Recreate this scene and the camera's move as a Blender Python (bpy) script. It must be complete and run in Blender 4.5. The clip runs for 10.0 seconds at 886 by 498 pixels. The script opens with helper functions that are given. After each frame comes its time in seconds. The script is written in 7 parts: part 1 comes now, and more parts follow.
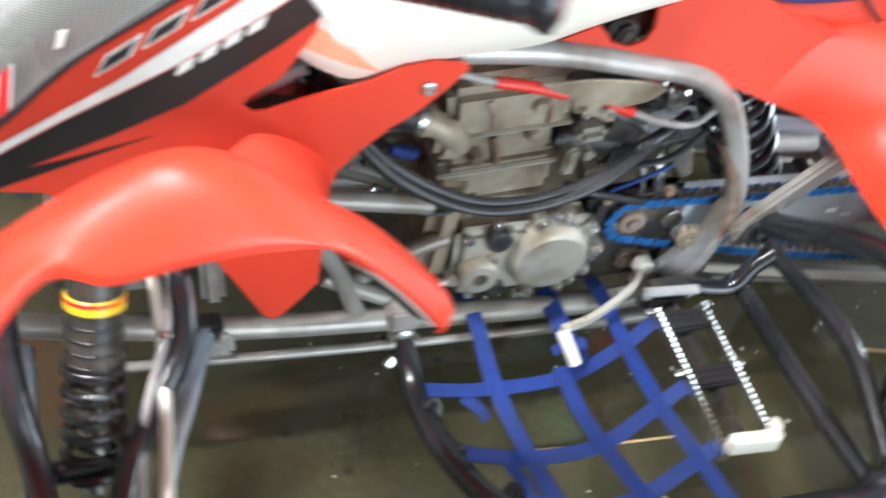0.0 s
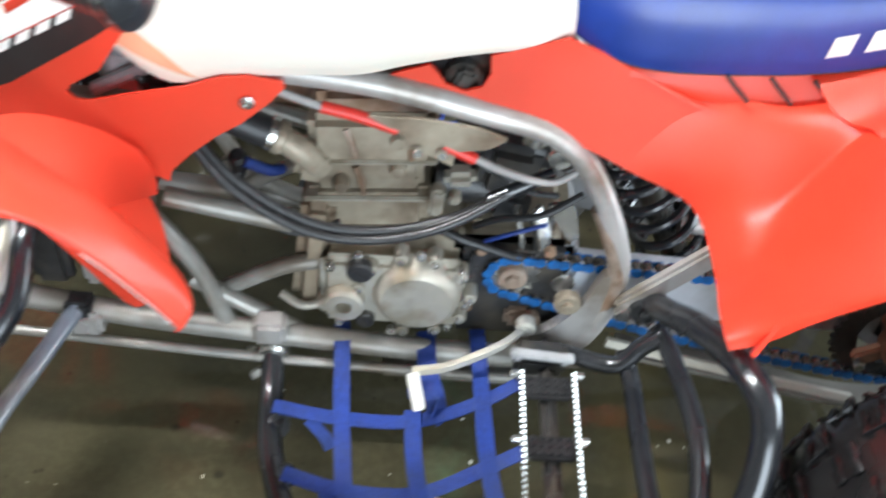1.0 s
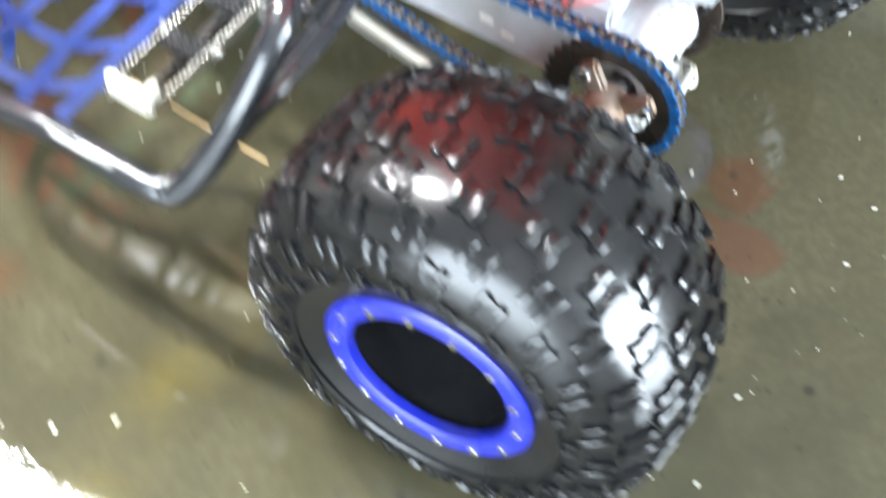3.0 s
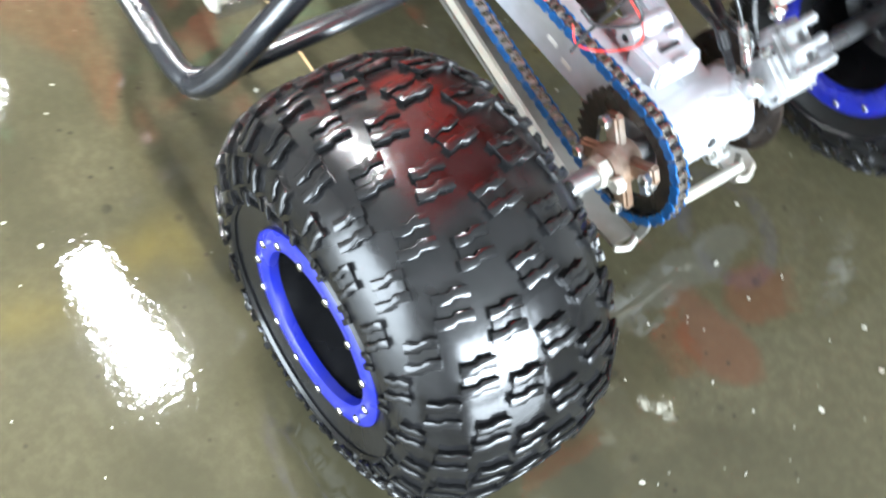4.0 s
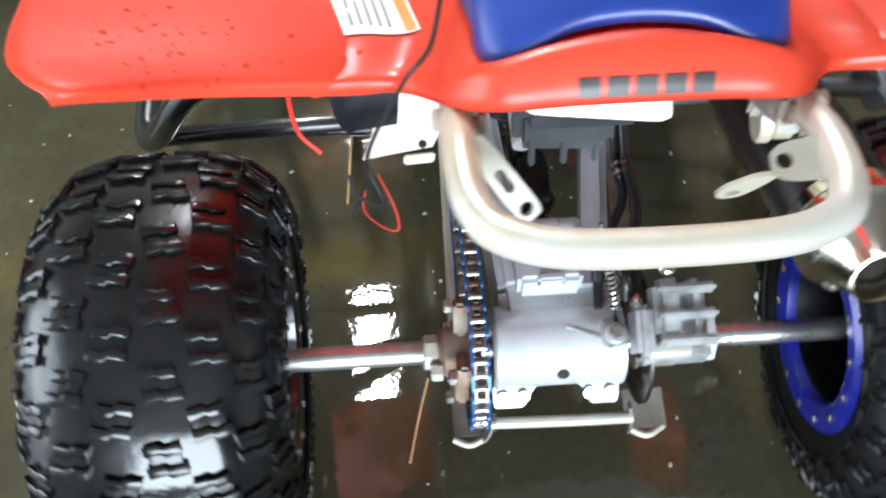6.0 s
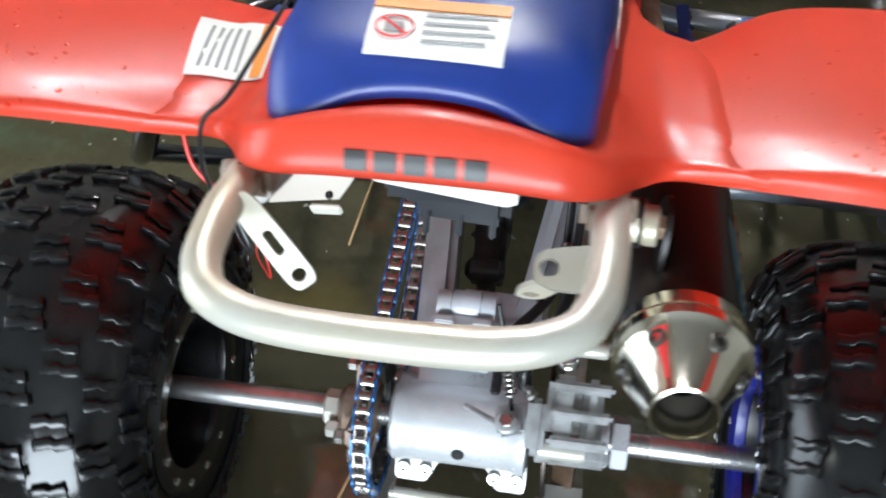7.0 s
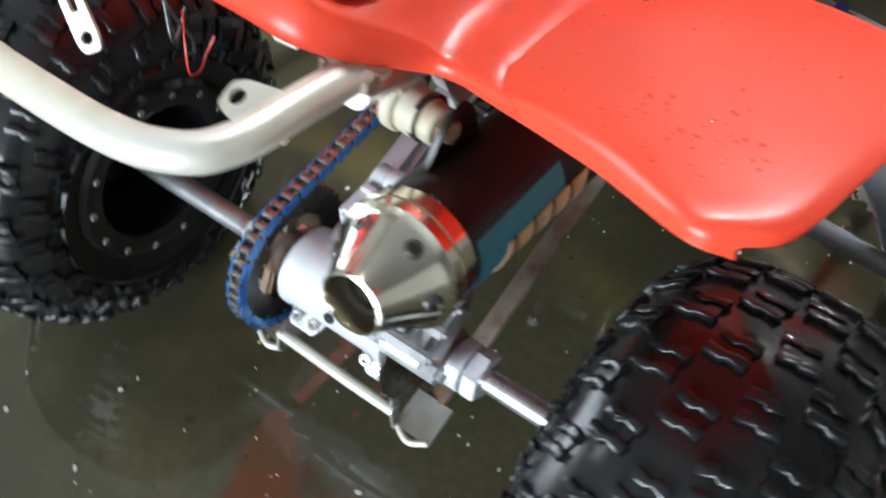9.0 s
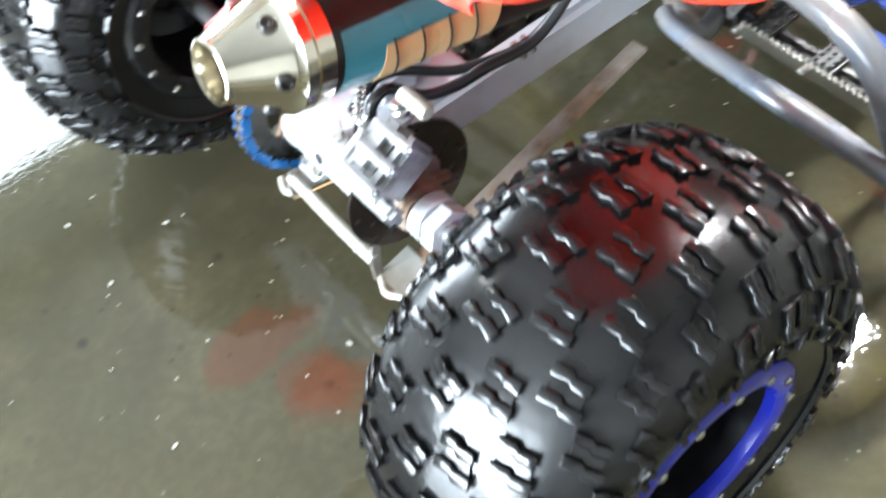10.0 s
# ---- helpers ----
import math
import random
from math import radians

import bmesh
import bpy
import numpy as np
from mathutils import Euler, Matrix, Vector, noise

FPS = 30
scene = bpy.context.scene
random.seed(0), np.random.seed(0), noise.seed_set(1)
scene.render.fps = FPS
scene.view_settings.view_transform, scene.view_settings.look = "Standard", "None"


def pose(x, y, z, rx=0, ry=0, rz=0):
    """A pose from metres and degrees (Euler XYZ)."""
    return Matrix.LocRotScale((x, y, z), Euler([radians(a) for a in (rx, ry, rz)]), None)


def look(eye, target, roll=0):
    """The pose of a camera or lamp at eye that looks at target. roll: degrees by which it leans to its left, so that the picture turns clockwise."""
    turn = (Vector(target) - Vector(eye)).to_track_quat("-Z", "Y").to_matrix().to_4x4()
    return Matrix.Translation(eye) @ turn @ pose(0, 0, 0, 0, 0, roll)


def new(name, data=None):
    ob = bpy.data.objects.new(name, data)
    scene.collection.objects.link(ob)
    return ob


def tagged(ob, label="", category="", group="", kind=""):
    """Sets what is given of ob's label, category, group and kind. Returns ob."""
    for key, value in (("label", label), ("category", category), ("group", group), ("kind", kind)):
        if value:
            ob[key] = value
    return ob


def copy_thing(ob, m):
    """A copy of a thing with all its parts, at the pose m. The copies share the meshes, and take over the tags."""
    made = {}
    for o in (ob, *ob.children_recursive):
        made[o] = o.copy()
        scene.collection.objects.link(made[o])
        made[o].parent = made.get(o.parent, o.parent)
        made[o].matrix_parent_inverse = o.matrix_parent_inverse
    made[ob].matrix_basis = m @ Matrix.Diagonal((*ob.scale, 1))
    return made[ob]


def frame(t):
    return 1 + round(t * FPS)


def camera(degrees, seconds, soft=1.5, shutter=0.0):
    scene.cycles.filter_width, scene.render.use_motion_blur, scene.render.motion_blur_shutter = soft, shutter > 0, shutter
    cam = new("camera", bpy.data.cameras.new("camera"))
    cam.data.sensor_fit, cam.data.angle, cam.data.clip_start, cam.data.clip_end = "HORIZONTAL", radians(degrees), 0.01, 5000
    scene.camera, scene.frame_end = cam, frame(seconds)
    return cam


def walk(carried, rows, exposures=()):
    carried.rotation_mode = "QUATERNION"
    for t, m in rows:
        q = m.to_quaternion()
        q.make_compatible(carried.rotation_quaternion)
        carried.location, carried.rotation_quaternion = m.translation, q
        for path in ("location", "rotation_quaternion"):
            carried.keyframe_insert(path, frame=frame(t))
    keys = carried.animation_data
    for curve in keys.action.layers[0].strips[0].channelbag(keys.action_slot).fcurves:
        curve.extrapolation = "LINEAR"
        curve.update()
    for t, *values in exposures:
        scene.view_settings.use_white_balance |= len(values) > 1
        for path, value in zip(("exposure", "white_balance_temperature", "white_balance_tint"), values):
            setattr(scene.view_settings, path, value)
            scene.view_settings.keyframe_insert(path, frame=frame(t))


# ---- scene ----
cam = camera(44.5, 10.0, soft=2.0, shutter=0.8)
PATH = [
    (0, (-1.145, -0.997, 1.354), (-0.662, 0.272, -0.114), 8.6),
    (0.5, (-0.876, -1.104, 1.386), (-0.632, 0.27, -0.047), 6.3),
    (1, (-0.669, -1.079, 1.368), (-0.624, 0.322, -0.057), 4.6),
    (1.5, (-0.458, -0.986, 1.368), (-0.541, 0.318, -0.145), 2.3),
    (2, (-0.202, -1.01, 1.379), (-0.522, 0.219, -0.166), 0.1),
    (2.5, (0.031, -1.076, 1.367), (-0.436, 0.1, -0.181), 1.3),
    (3, (0.203, -1.057, 1.254), (-0.239, -0.004, -0.388), 7.8),
    (3.2, (0.234, -1.018, 1.247), (-0.188, -0.031, -0.441), 12.7),
    (4.3, (0.515, -0.837, 1.37), (-0.335, -0.141, -0.3), 11.8),
    (4.5, (0.54, -0.782, 1.385), (-0.396, -0.145, -0.264), 10.3),
    (5, (0.55, -0.552, 1.374), (-0.48, -0.073, -0.272), 8.0),
    (5.2, (0.554, -0.481, 1.376), (-0.487, -0.06, -0.279), 6.3),
    (6.3, (0.67, -0.09, 1.396), (-0.517, -0.125, -0.214), 0.0),
    (6.5, (0.639, -0.025, 1.381), (-0.562, -0.139, -0.215), -0.4),
    (7, (0.6, 0.125, 1.371), (-0.6, -0.142, -0.206), -3.9),
    (7.5, (0.638, 0.271, 1.376), (-0.531, -0.221, -0.171), -4.3),
    (8, (0.66, 0.4, 1.372), (-0.466, -0.274, -0.137), -7.0),
    (8.2, (0.637, 0.425, 1.365), (-0.465, -0.29, -0.143), -7.4),
    (8.5, (0.577, 0.46, 1.348), (-0.472, -0.29, -0.181), -5.5),
    (9, (0.469, 0.529, 1.308), (-0.428, -0.217, -0.316), -3.4),
    (9.5, (0.417, 0.661, 1.271), (-0.365, -0.184, -0.364), -2.3),
    (9.7, (0.396, 0.729, 1.25), (-0.31, -0.179, -0.386), -6.7),
    (10, (0.366, 0.822, 1.224), (-0.21, -0.209, -0.39), -12.6),
]
EXPOSURES = [(0, -0.12), (0.5, -0.15), (1, -0.05), (2, 0.4), (2.5, 0.75), (3, 1.2), (3.2, 1.25), (4.5, 1.05), (5.0, 0.9), (5.2, 0.8), (6.5, -0.6), (8, -0.42), (8.5, -0.3), (9, -0.15), (9.5, 0.5), (10, 1.25)]
walk(cam, [(t, look(eye, target, roll)) for t, eye, target, roll in PATH], EXPOSURES)

# ---------------------------------------------------------------- light
world = bpy.data.worlds.new("world")
scene.world = world
world.use_nodes = True
wn = world.node_tree.nodes
sky = wn.new("ShaderNodeTexSky")
sky.sky_type, sky.sun_disc = "NISHITA", False
sky.sun_elevation, sky.sun_rotation = radians(44), radians(-41)
wn["Background"].inputs["Strength"].default_value = 0.12
world.node_tree.links.new(sky.outputs[0], wn["Background"].inputs["Color"])

sun = new("sun", bpy.data.lights.new("sun", "SUN"))
sun.data.energy, sun.data.angle, sun.data.color = 2.5, radians(0.5), (1.0, 0.95, 0.88)
sun.matrix_world = look((-6, 7, 9), (0, 0, 0))

# daylight that enters by the south garage door and by an added west opening
def opening_lamp(name, width, height, energy, eye, target):
    lamp = new(name, bpy.data.lights.new(name, "AREA"))
    lamp.data.shape = "RECTANGLE"
    lamp.data.size, lamp.data.size_y = width, height
    lamp.data.energy, lamp.data.color = energy, (0.78, 0.90, 1.0)
    lamp.matrix_world = look(eye, target)


opening_lamp("south_door_light", 3.2, 2.2, 640.0, (4.55, 0.0, 1.35), (0, 0.0, 1.0))
# added fill for the left side, sized to the glare on the floor
opening_lamp("west_fill_light", 2.4, 2.3, 180.0, (0.2, -3.35, 1.25), (0.2, 0, 1.0))

LAMP = 400.0    # brightness of the ceiling lamps' diffusers


# ---------------------------------------------------------------- materials
def mat(name, color, rough=0.5, metal=0.0, coat=0.0, var=0.12, scale=30.0, rvar=0.1, bump=0.0, bscale=None,
        dirt=None, dirt_scale=6.0, dirt_amount=0.5, spec=0.5):
    """A procedural surface: two scales of colour change, uneven gloss, fine relief and patches of dirt."""
    m = bpy.data.materials.new(name)
    m.use_nodes = True
    nt = m.node_tree
    N, K = nt.nodes, nt.links
    b = N["Principled BSDF"]
    b.inputs["Metallic"].default_value = metal
    b.inputs["Coat Weight"].default_value = coat
    b.inputs["Coat Roughness"].default_value = 0.16
    b.inputs["Specular IOR Level"].default_value = spec
    tc = N.new("ShaderNodeTexCoord")

    def noise_at(s, d=4.0):
        n = N.new("ShaderNodeTexNoise")
        n.inputs["Scale"].default_value, n.inputs["Detail"].default_value = s, d
        K.new(tc.outputs["Object"], n.inputs["Vector"])
        return n

    def ramp(src, lo, hi, p0=0.35, p1=0.65):
        r = N.new("ShaderNodeMapRange")
        r.inputs["From Min"].default_value, r.inputs["From Max"].default_value = p0, p1
        r.inputs["To Min"].default_value, r.inputs["To Max"].default_value = lo, hi
        K.new(src, r.inputs["Value"])
        return r.outputs[0]

    fine, broad = noise_at(scale), noise_at(scale / 7.0)
    mix = N.new("ShaderNodeMix")
    mix.data_type = "RGBA"
    mix.inputs["A"].default_value = (*[c * (1 - var) for c in color], 1)
    mix.inputs["B"].default_value = (*[min(1, c * (1 + var)) for c in color], 1)
    add = N.new("ShaderNodeMath")
    add.operation = "MULTIPLY_ADD"
    K.new(fine.outputs["Fac"], add.inputs[0])
    add.inputs[1].default_value = 0.5
    half = N.new("ShaderNodeMath")
    half.operation = "MULTIPLY"
    half.inputs[1].default_value = 0.5
    K.new(broad.outputs["Fac"], half.inputs[0])
    K.new(half.outputs[0], add.inputs[2])
    K.new(ramp(add.outputs[0], 0, 1), mix.inputs["Factor"])
    col = mix.outputs["Result"]
    if dirt:
        dn = noise_at(dirt_scale, 8.0)
        d = N.new("ShaderNodeMix")
        d.data_type = "RGBA"
        K.new(ramp(dn.outputs["Fac"], 0, dirt_amount, 0.45, 0.66), d.inputs["Factor"])
        K.new(col, d.inputs["A"])
        d.inputs["B"].default_value = (*dirt, 1)
        col = d.outputs["Result"]
    K.new(col, b.inputs["Base Color"])
    K.new(ramp(broad.outputs["Fac"], max(0.02, rough - rvar), min(1, rough + rvar)), b.inputs["Roughness"])
    if bump:
        bn = noise_at(bscale or scale * 3)
        bp = N.new("ShaderNodeBump")
        bp.inputs["Strength"].default_value, bp.inputs["Distance"].default_value = bump, 0.002
        K.new(bn.outputs["Fac"], bp.inputs["Height"])
        K.new(bp.outputs["Normal"], b.inputs["Normal"])
    return m


RED = mat("red_plastic", (0.90, 0.092, 0.042), 0.43, coat=0.16, spec=0.7, var=0.05, scale=14, rvar=0.09, bump=0.13, bscale=20)


def let_light_through(m, colour, share):
    """Thin moulded plastic glows a little when it is lit from behind."""
    N, K = m.node_tree.nodes, m.node_tree.links
    thin, mix = N.new("ShaderNodeBsdfTranslucent"), N.new("ShaderNodeMixShader")
    thin.inputs["Color"].default_value = (*colour, 1)
    mix.inputs["Fac"].default_value = share
    K.new(N["Principled BSDF"].outputs[0], mix.inputs[1])
    K.new(thin.outputs[0], mix.inputs[2])
    K.new(mix.outputs[0], N["Material Output"].inputs["Surface"])


let_light_through(RED, (0.98, 0.018, 0.045), 0.40)
WHITE = mat("white_plastic", (0.78, 0.75, 0.66), 0.35, var=0.04, scale=12, bump=0.05, dirt=(0.62, 0.55, 0.40), dirt_amount=0.25)
CREAM = mat("worn_tank_corner", (0.76, 0.40, 0.24), 0.35, var=0.06, scale=20)
BLUE_SEAT = mat("blue_vinyl", (0.010, 0.034, 0.21), 0.38, coat=0.05, var=0.12, scale=40, bump=0.12, bscale=420)
STRAP = mat("blue_webbing", (0.006, 0.032, 0.20), 0.62, var=0.25, scale=160, bump=0.5, bscale=700, dirt=(0.03, 0.05, 0.13), dirt_amount=0.4)
RUBBER = mat("wet_tyre_rubber", (0.008, 0.008, 0.0085), 0.23, coat=0.0, var=0.35, scale=28, rvar=0.14, bump=0.30, bscale=38, spec=0.50)
BLACK = mat("black_plastic", (0.016, 0.016, 0.017), 0.38, var=0.2, scale=30, rvar=0.14, bump=0.15, bscale=200)
MATTE_BLACK = mat("matte_black_plastic", (0.009, 0.010, 0.014), 0.55, var=0.2, scale=40, rvar=0.1, bump=0.08, bscale=150, spec=0.25)
BLACK_GLOSS = mat("black_powder_coat", (0.010, 0.011, 0.014), 0.25, coat=0.5, var=0.2, scale=40, rvar=0.08, bump=0.06, bscale=150, dirt=(0.08, 0.08, 0.08), dirt_scale=14, dirt_amount=0.12)
GREY_BAR = mat("worn_grey_tube", (0.13, 0.15, 0.18), 0.26, coat=0.4, var=0.2, scale=30, rvar=0.08, bump=0.06, dirt=(0.20, 0.17, 0.13), dirt_scale=12, dirt_amount=0.7)
FRAME_DULL = mat("dirty_frame_paint", (0.27, 0.26, 0.235), 0.38, metal=0.25, var=0.15, scale=25, rvar=0.1, bump=0.12, dirt=(0.12, 0.09, 0.06), dirt_scale=10, dirt_amount=0.85)
FRAME = mat("silver_frame_paint", (0.43, 0.41, 0.39), 0.34, metal=0.35, var=0.10, scale=25, rvar=0.1, bump=0.08, dirt=(0.17, 0.13, 0.09), dirt_scale=12, dirt_amount=0.8)
GRAB = mat("grab_bar_paint", (0.56, 0.545, 0.485), 0.36, metal=0.3, var=0.05, scale=25, rvar=0.08, bump=0.05, dirt=(0.52, 0.40, 0.20), dirt_scale=7, dirt_amount=0.45)
ALU = mat("cast_aluminium", (0.62, 0.63, 0.65), 0.34, metal=0.25, var=0.08, scale=40, rvar=0.1, bump=0.15, bscale=260)
ALU_DULL = mat("grey_caliper_cast", (0.50, 0.51, 0.52), 0.40, metal=0.35, var=0.12, scale=50, bump=0.2, bscale=300, dirt=(0.10, 0.09, 0.08), dirt_scale=25, dirt_amount=0.7)
BEAM = mat("swingarm_aluminium", (0.55, 0.57, 0.61), 0.38, metal=0.15, var=0.08, scale=20, rvar=0.1, bump=0.08, dirt=(0.25, 0.23, 0.20), dirt_scale=8, dirt_amount=0.65)
ENGINE = mat("dirty_engine_alloy", (0.33, 0.285, 0.215), 0.45, metal=0.22, var=0.15, scale=50, bump=0.30, bscale=230, dirt=(0.14, 0.10, 0.065), dirt_scale=14, dirt_amount=0.9)
GRIME = mat("mud_brown_alloy", (0.16, 0.115, 0.075), 0.55, metal=0.1, var=0.3, scale=35, bump=0.35, bscale=180, dirt=(0.30, 0.25, 0.18), dirt_scale=18, dirt_amount=0.7)
COVER = mat("engine_cover_alloy", (0.42, 0.395, 0.335), 0.42, metal=0.45, var=0.10, scale=40, bump=0.15, bscale=260, dirt=(0.20, 0.16, 0.10), dirt_scale=16, dirt_amount=0.85)
CASE_BLACK = mat("greasy_black_case", (0.022, 0.022, 0.023), 0.30, var=0.4, scale=60, bump=0.4, bscale=260, dirt=(0.09, 0.075, 0.055), dirt_scale=18, dirt_amount=0.6)
RUST = mat("rusty_steel", (0.24, 0.15, 0.095), 0.55, metal=0.3, var=0.3, scale=60, bump=0.35, bscale=240, dirt=(0.45, 0.42, 0.38), dirt_scale=15, dirt_amount=0.6)
STEEL = mat("bright_steel", (0.62, 0.61, 0.58), 0.22, metal=0.95, var=0.08, scale=50, rvar=0.08, bump=0.05)
AXLE = mat("axle_steel", (0.50, 0.50, 0.50), 0.28, metal=0.85, var=0.15, scale=45, rvar=0.1, bump=0.12, dirt=(0.20, 0.17, 0.15), dirt_scale=16, dirt_amount=0.5)
DISC = mat("brown_brake_disc", (0.06, 0.046, 0.038), 0.32, metal=0.7, var=0.25, scale=40, bump=0.1)
MUFFLER = mat("dark_anodised_muffler", (0.014, 0.009, 0.008), 0.40, metal=0.0, coat=0.0, var=0.25, scale=18, rvar=0.10, bump=0.06, spec=0.35)
CAP = mat("brushed_end_cap", (0.80, 0.75, 0.64), 0.15, metal=1.0, var=0.06, scale=60, rvar=0.06, bump=0.04)
CHAIN_STEEL = mat("chain_roller_steel", (0.42, 0.38, 0.35), 0.25, metal=0.9, var=0.2, scale=90)
CHAIN_BLUE = mat("blue_chain_plate", (0.015, 0.16, 0.48), 0.28, metal=0.35, var=0.2, scale=90, dirt=(0.02, 0.02, 0.02), dirt_scale=60, dirt_amount=0.5)
RIM_BLACK = mat("black_rim_paint", (0.010, 0.010, 0.011), 0.24, coat=0.3, var=0.2, scale=40)
RIM_BLUE = mat("blue_beadlock_paint", (0.012, 0.022, 0.36), 0.27, coat=0.35, var=0.12, scale=40, dirt=(0.05, 0.05, 0.16), dirt_scale=20, dirt_amount=0.4)
STICKER = mat("white_sticker", (0.80, 0.79, 0.75), 0.40, var=0.03, scale=30)
ORANGE_INK = mat("orange_ink", (0.80, 0.26, 0.03), 0.4, var=0.04)
RED_INK = mat("red_ink", (0.65, 0.03, 0.03), 0.4, var=0.04)
GREY_INK = mat("grey_ink", (0.28, 0.28, 0.28), 0.5, var=0.04)
BLACK_INK = mat("black_ink", (0.020, 0.017, 0.016), 0.35, var=0.1)
WHITE_INK = mat("white_ink", (0.78, 0.77, 0.72), 0.4, var=0.06, scale=60)
TEAL_INK = mat("teal_ink", (0.05, 0.23, 0.30), 0.35, var=0.1)
CHIP = mat("pale_chip", (0.50, 0.48, 0.40), 0.35, var=0.2)
TAN_INK = mat("tan_ink", (0.62, 0.40, 0.20), 0.35, var=0.08)
SCUFF = mat("scraped_coating", (0.60, 0.60, 0.58), 0.45, var=0.15, scale=60, dirt=(0.05, 0.05, 0.055), dirt_scale=45, dirt_amount=1.0)
# near-black: the shade inside the exhaust bore is put into its colour
OUTLET_DARK = mat("outlet_dark", (0.008, 0.0075, 0.007), 0.8, var=0.3, scale=60)
YELLOW = mat("yellow_sticker", (0.78, 0.52, 0.03), 0.35, var=0.05)
RED_HOSE = mat("red_cable_sleeve", (0.60, 0.03, 0.02), 0.35, var=0.1)
GREY_HOSE = mat("grey_cable_sleeve", (0.30, 0.29, 0.28), 0.4, var=0.15, scale=60)
WALL = mat("painted_block_wall", (0.32, 0.31, 0.285), 0.7, var=0.08, scale=3, bump=0.2, bscale=60, dirt=(0.36, 0.34, 0.29), dirt_scale=1.2, dirt_amount=0.4)
CEIL = mat("ceiling_paint", (0.22, 0.217, 0.205), 0.8, var=0.05, scale=2, bump=0.1, bscale=50)


def carbon_material():
    """Woven grey cloth under gloss."""
    m = mat("woven_carbon_skin", (0.16, 0.16, 0.15), 0.26, coat=0.4, var=0.2, scale=40)
    nt = m.node_tree
    N, K = nt.nodes, nt.links
    tc = N.new("ShaderNodeTexCoord")
    turn = N.new("ShaderNodeMapping")
    turn.inputs["Rotation"].default_value = (0, math.radians(38), 0)
    turn.inputs["Scale"].default_value = (260.0, 1.0, 620.0)
    K.new(tc.outputs["Object"], turn.inputs["Vector"])
    w = N.new("ShaderNodeTexChecker")
    w.inputs["Scale"].default_value = 1.0
    w.inputs["Color1"].default_value, w.inputs["Color2"].default_value = (0.22, 0.22, 0.205, 1), (0.115, 0.115, 0.108, 1)
    K.new(turn.outputs["Vector"], w.inputs["Vector"])
    K.new(w.outputs["Color"], N["Principled BSDF"].inputs["Base Color"])
    return m


CARBON = carbon_material()


def floor_material():
    """Wet olive-brown workshop concrete: stains, pits, worn yellow and green paint, pale flecks and puddles."""
    m = bpy.data.materials.new("wet_concrete")
    m.use_nodes = True
    nt = m.node_tree
    N, K = nt.nodes, nt.links
    b = N["Principled BSDF"]
    b.inputs["Specular IOR Level"].default_value = 0.55
    tc = N.new("ShaderNodeTexCoord")

    def noise_at(s, d=5.0, rough=0.55):
        n = N.new("ShaderNodeTexNoise")
        n.inputs["Scale"].default_value, n.inputs["Detail"].default_value = s, d
        n.inputs["Roughness"].default_value = rough
        K.new(tc.outputs["Object"], n.inputs["Vector"])
        return n.outputs["Fac"]

    def remap(src, p0, p1, lo=0.0, hi=1.0):
        r = N.new("ShaderNodeMapRange")
        for k, v in zip(("From Min", "From Max", "To Min", "To Max"), (p0, p1, lo, hi)):
            r.inputs[k].default_value = v
        K.new(src, r.inputs["Value"])
        return r.outputs[0]

    def blend(a, bcol, fac):
        x = N.new("ShaderNodeMix")
        x.data_type = "RGBA"
        K.new(fac, x.inputs["Factor"])
        if isinstance(a, tuple):
            x.inputs["A"].default_value = (*a, 1)
        else:
            K.new(a, x.inputs["A"])
        x.inputs["B"].default_value = (*bcol, 1)
        return x.outputs["Result"]

    def maths(op, a, c):
        x = N.new("ShaderNodeMath")
        x.operation = op
        for i, v in enumerate((a, c)):
            if isinstance(v, (int, float)):
                x.inputs[i].default_value = v
            else:
                K.new(v, x.inputs[i])
        return x.outputs[0]

    sep = N.new("ShaderNodeSeparateXYZ")
    K.new(tc.outputs["Object"], sep.inputs[0])
    big, mid, fine = noise_at(1.1), noise_at(5.0), noise_at(60.0, 6.0)
    col = blend((0.072, 0.064, 0.036), (0.041, 0.037, 0.0215), remap(big, 0.38, 0.62))
    col = blend(col, (0.094, 0.084, 0.048), remap(mid, 0.48, 0.72, 0, 0.6))
    col = blend(col, (0.040, 0.035, 0.021), remap(fine, 0.42, 0.62, 0.35, 0.0))
    # worn yellow line across the bay and green overspray beside it
    off = maths("ABSOLUTE", maths("ADD", sep.outputs["X"], 0.325), 0.0)
    edge = maths("ADD", off, maths("MULTIPLY", noise_at(18.0), 0.05))
    col = blend(col, (0.135, 0.103, 0.025), maths("MULTIPLY", remap(edge, 0.095, 0.04), remap(noise_at(9.0), 0.38, 0.68, 0.05, 0.42)))
    goff = maths("ABSOLUTE", maths("ADD", sep.outputs["X"], 0.61), 0.0)
    gedge = maths("ADD", goff, maths("MULTIPLY", noise_at(12.0), 0.08))
    col = blend(col, (0.053, 0.11, 0.064), maths("MULTIPLY", remap(gedge, 0.10, 0.05), remap(noise_at(6.0), 0.50, 0.66, 0, 0.55)))
    def reflected_patch(cx, cy, rx, ry, colour, strength, s):
        dx = maths("MULTIPLY", maths("ADD", sep.outputs["X"], -cx), 1 / rx)
        dy = maths("MULTIPLY", maths("ADD", sep.outputs["Y"], -cy), 1 / ry)
        d = maths("SQRT", maths("ADD", maths("MULTIPLY", dx, dx), maths("MULTIPLY", dy, dy)), 0.0)
        d = maths("ADD", d, maths("MULTIPLY", maths("ADD", noise_at(s), -0.5), 1.6))
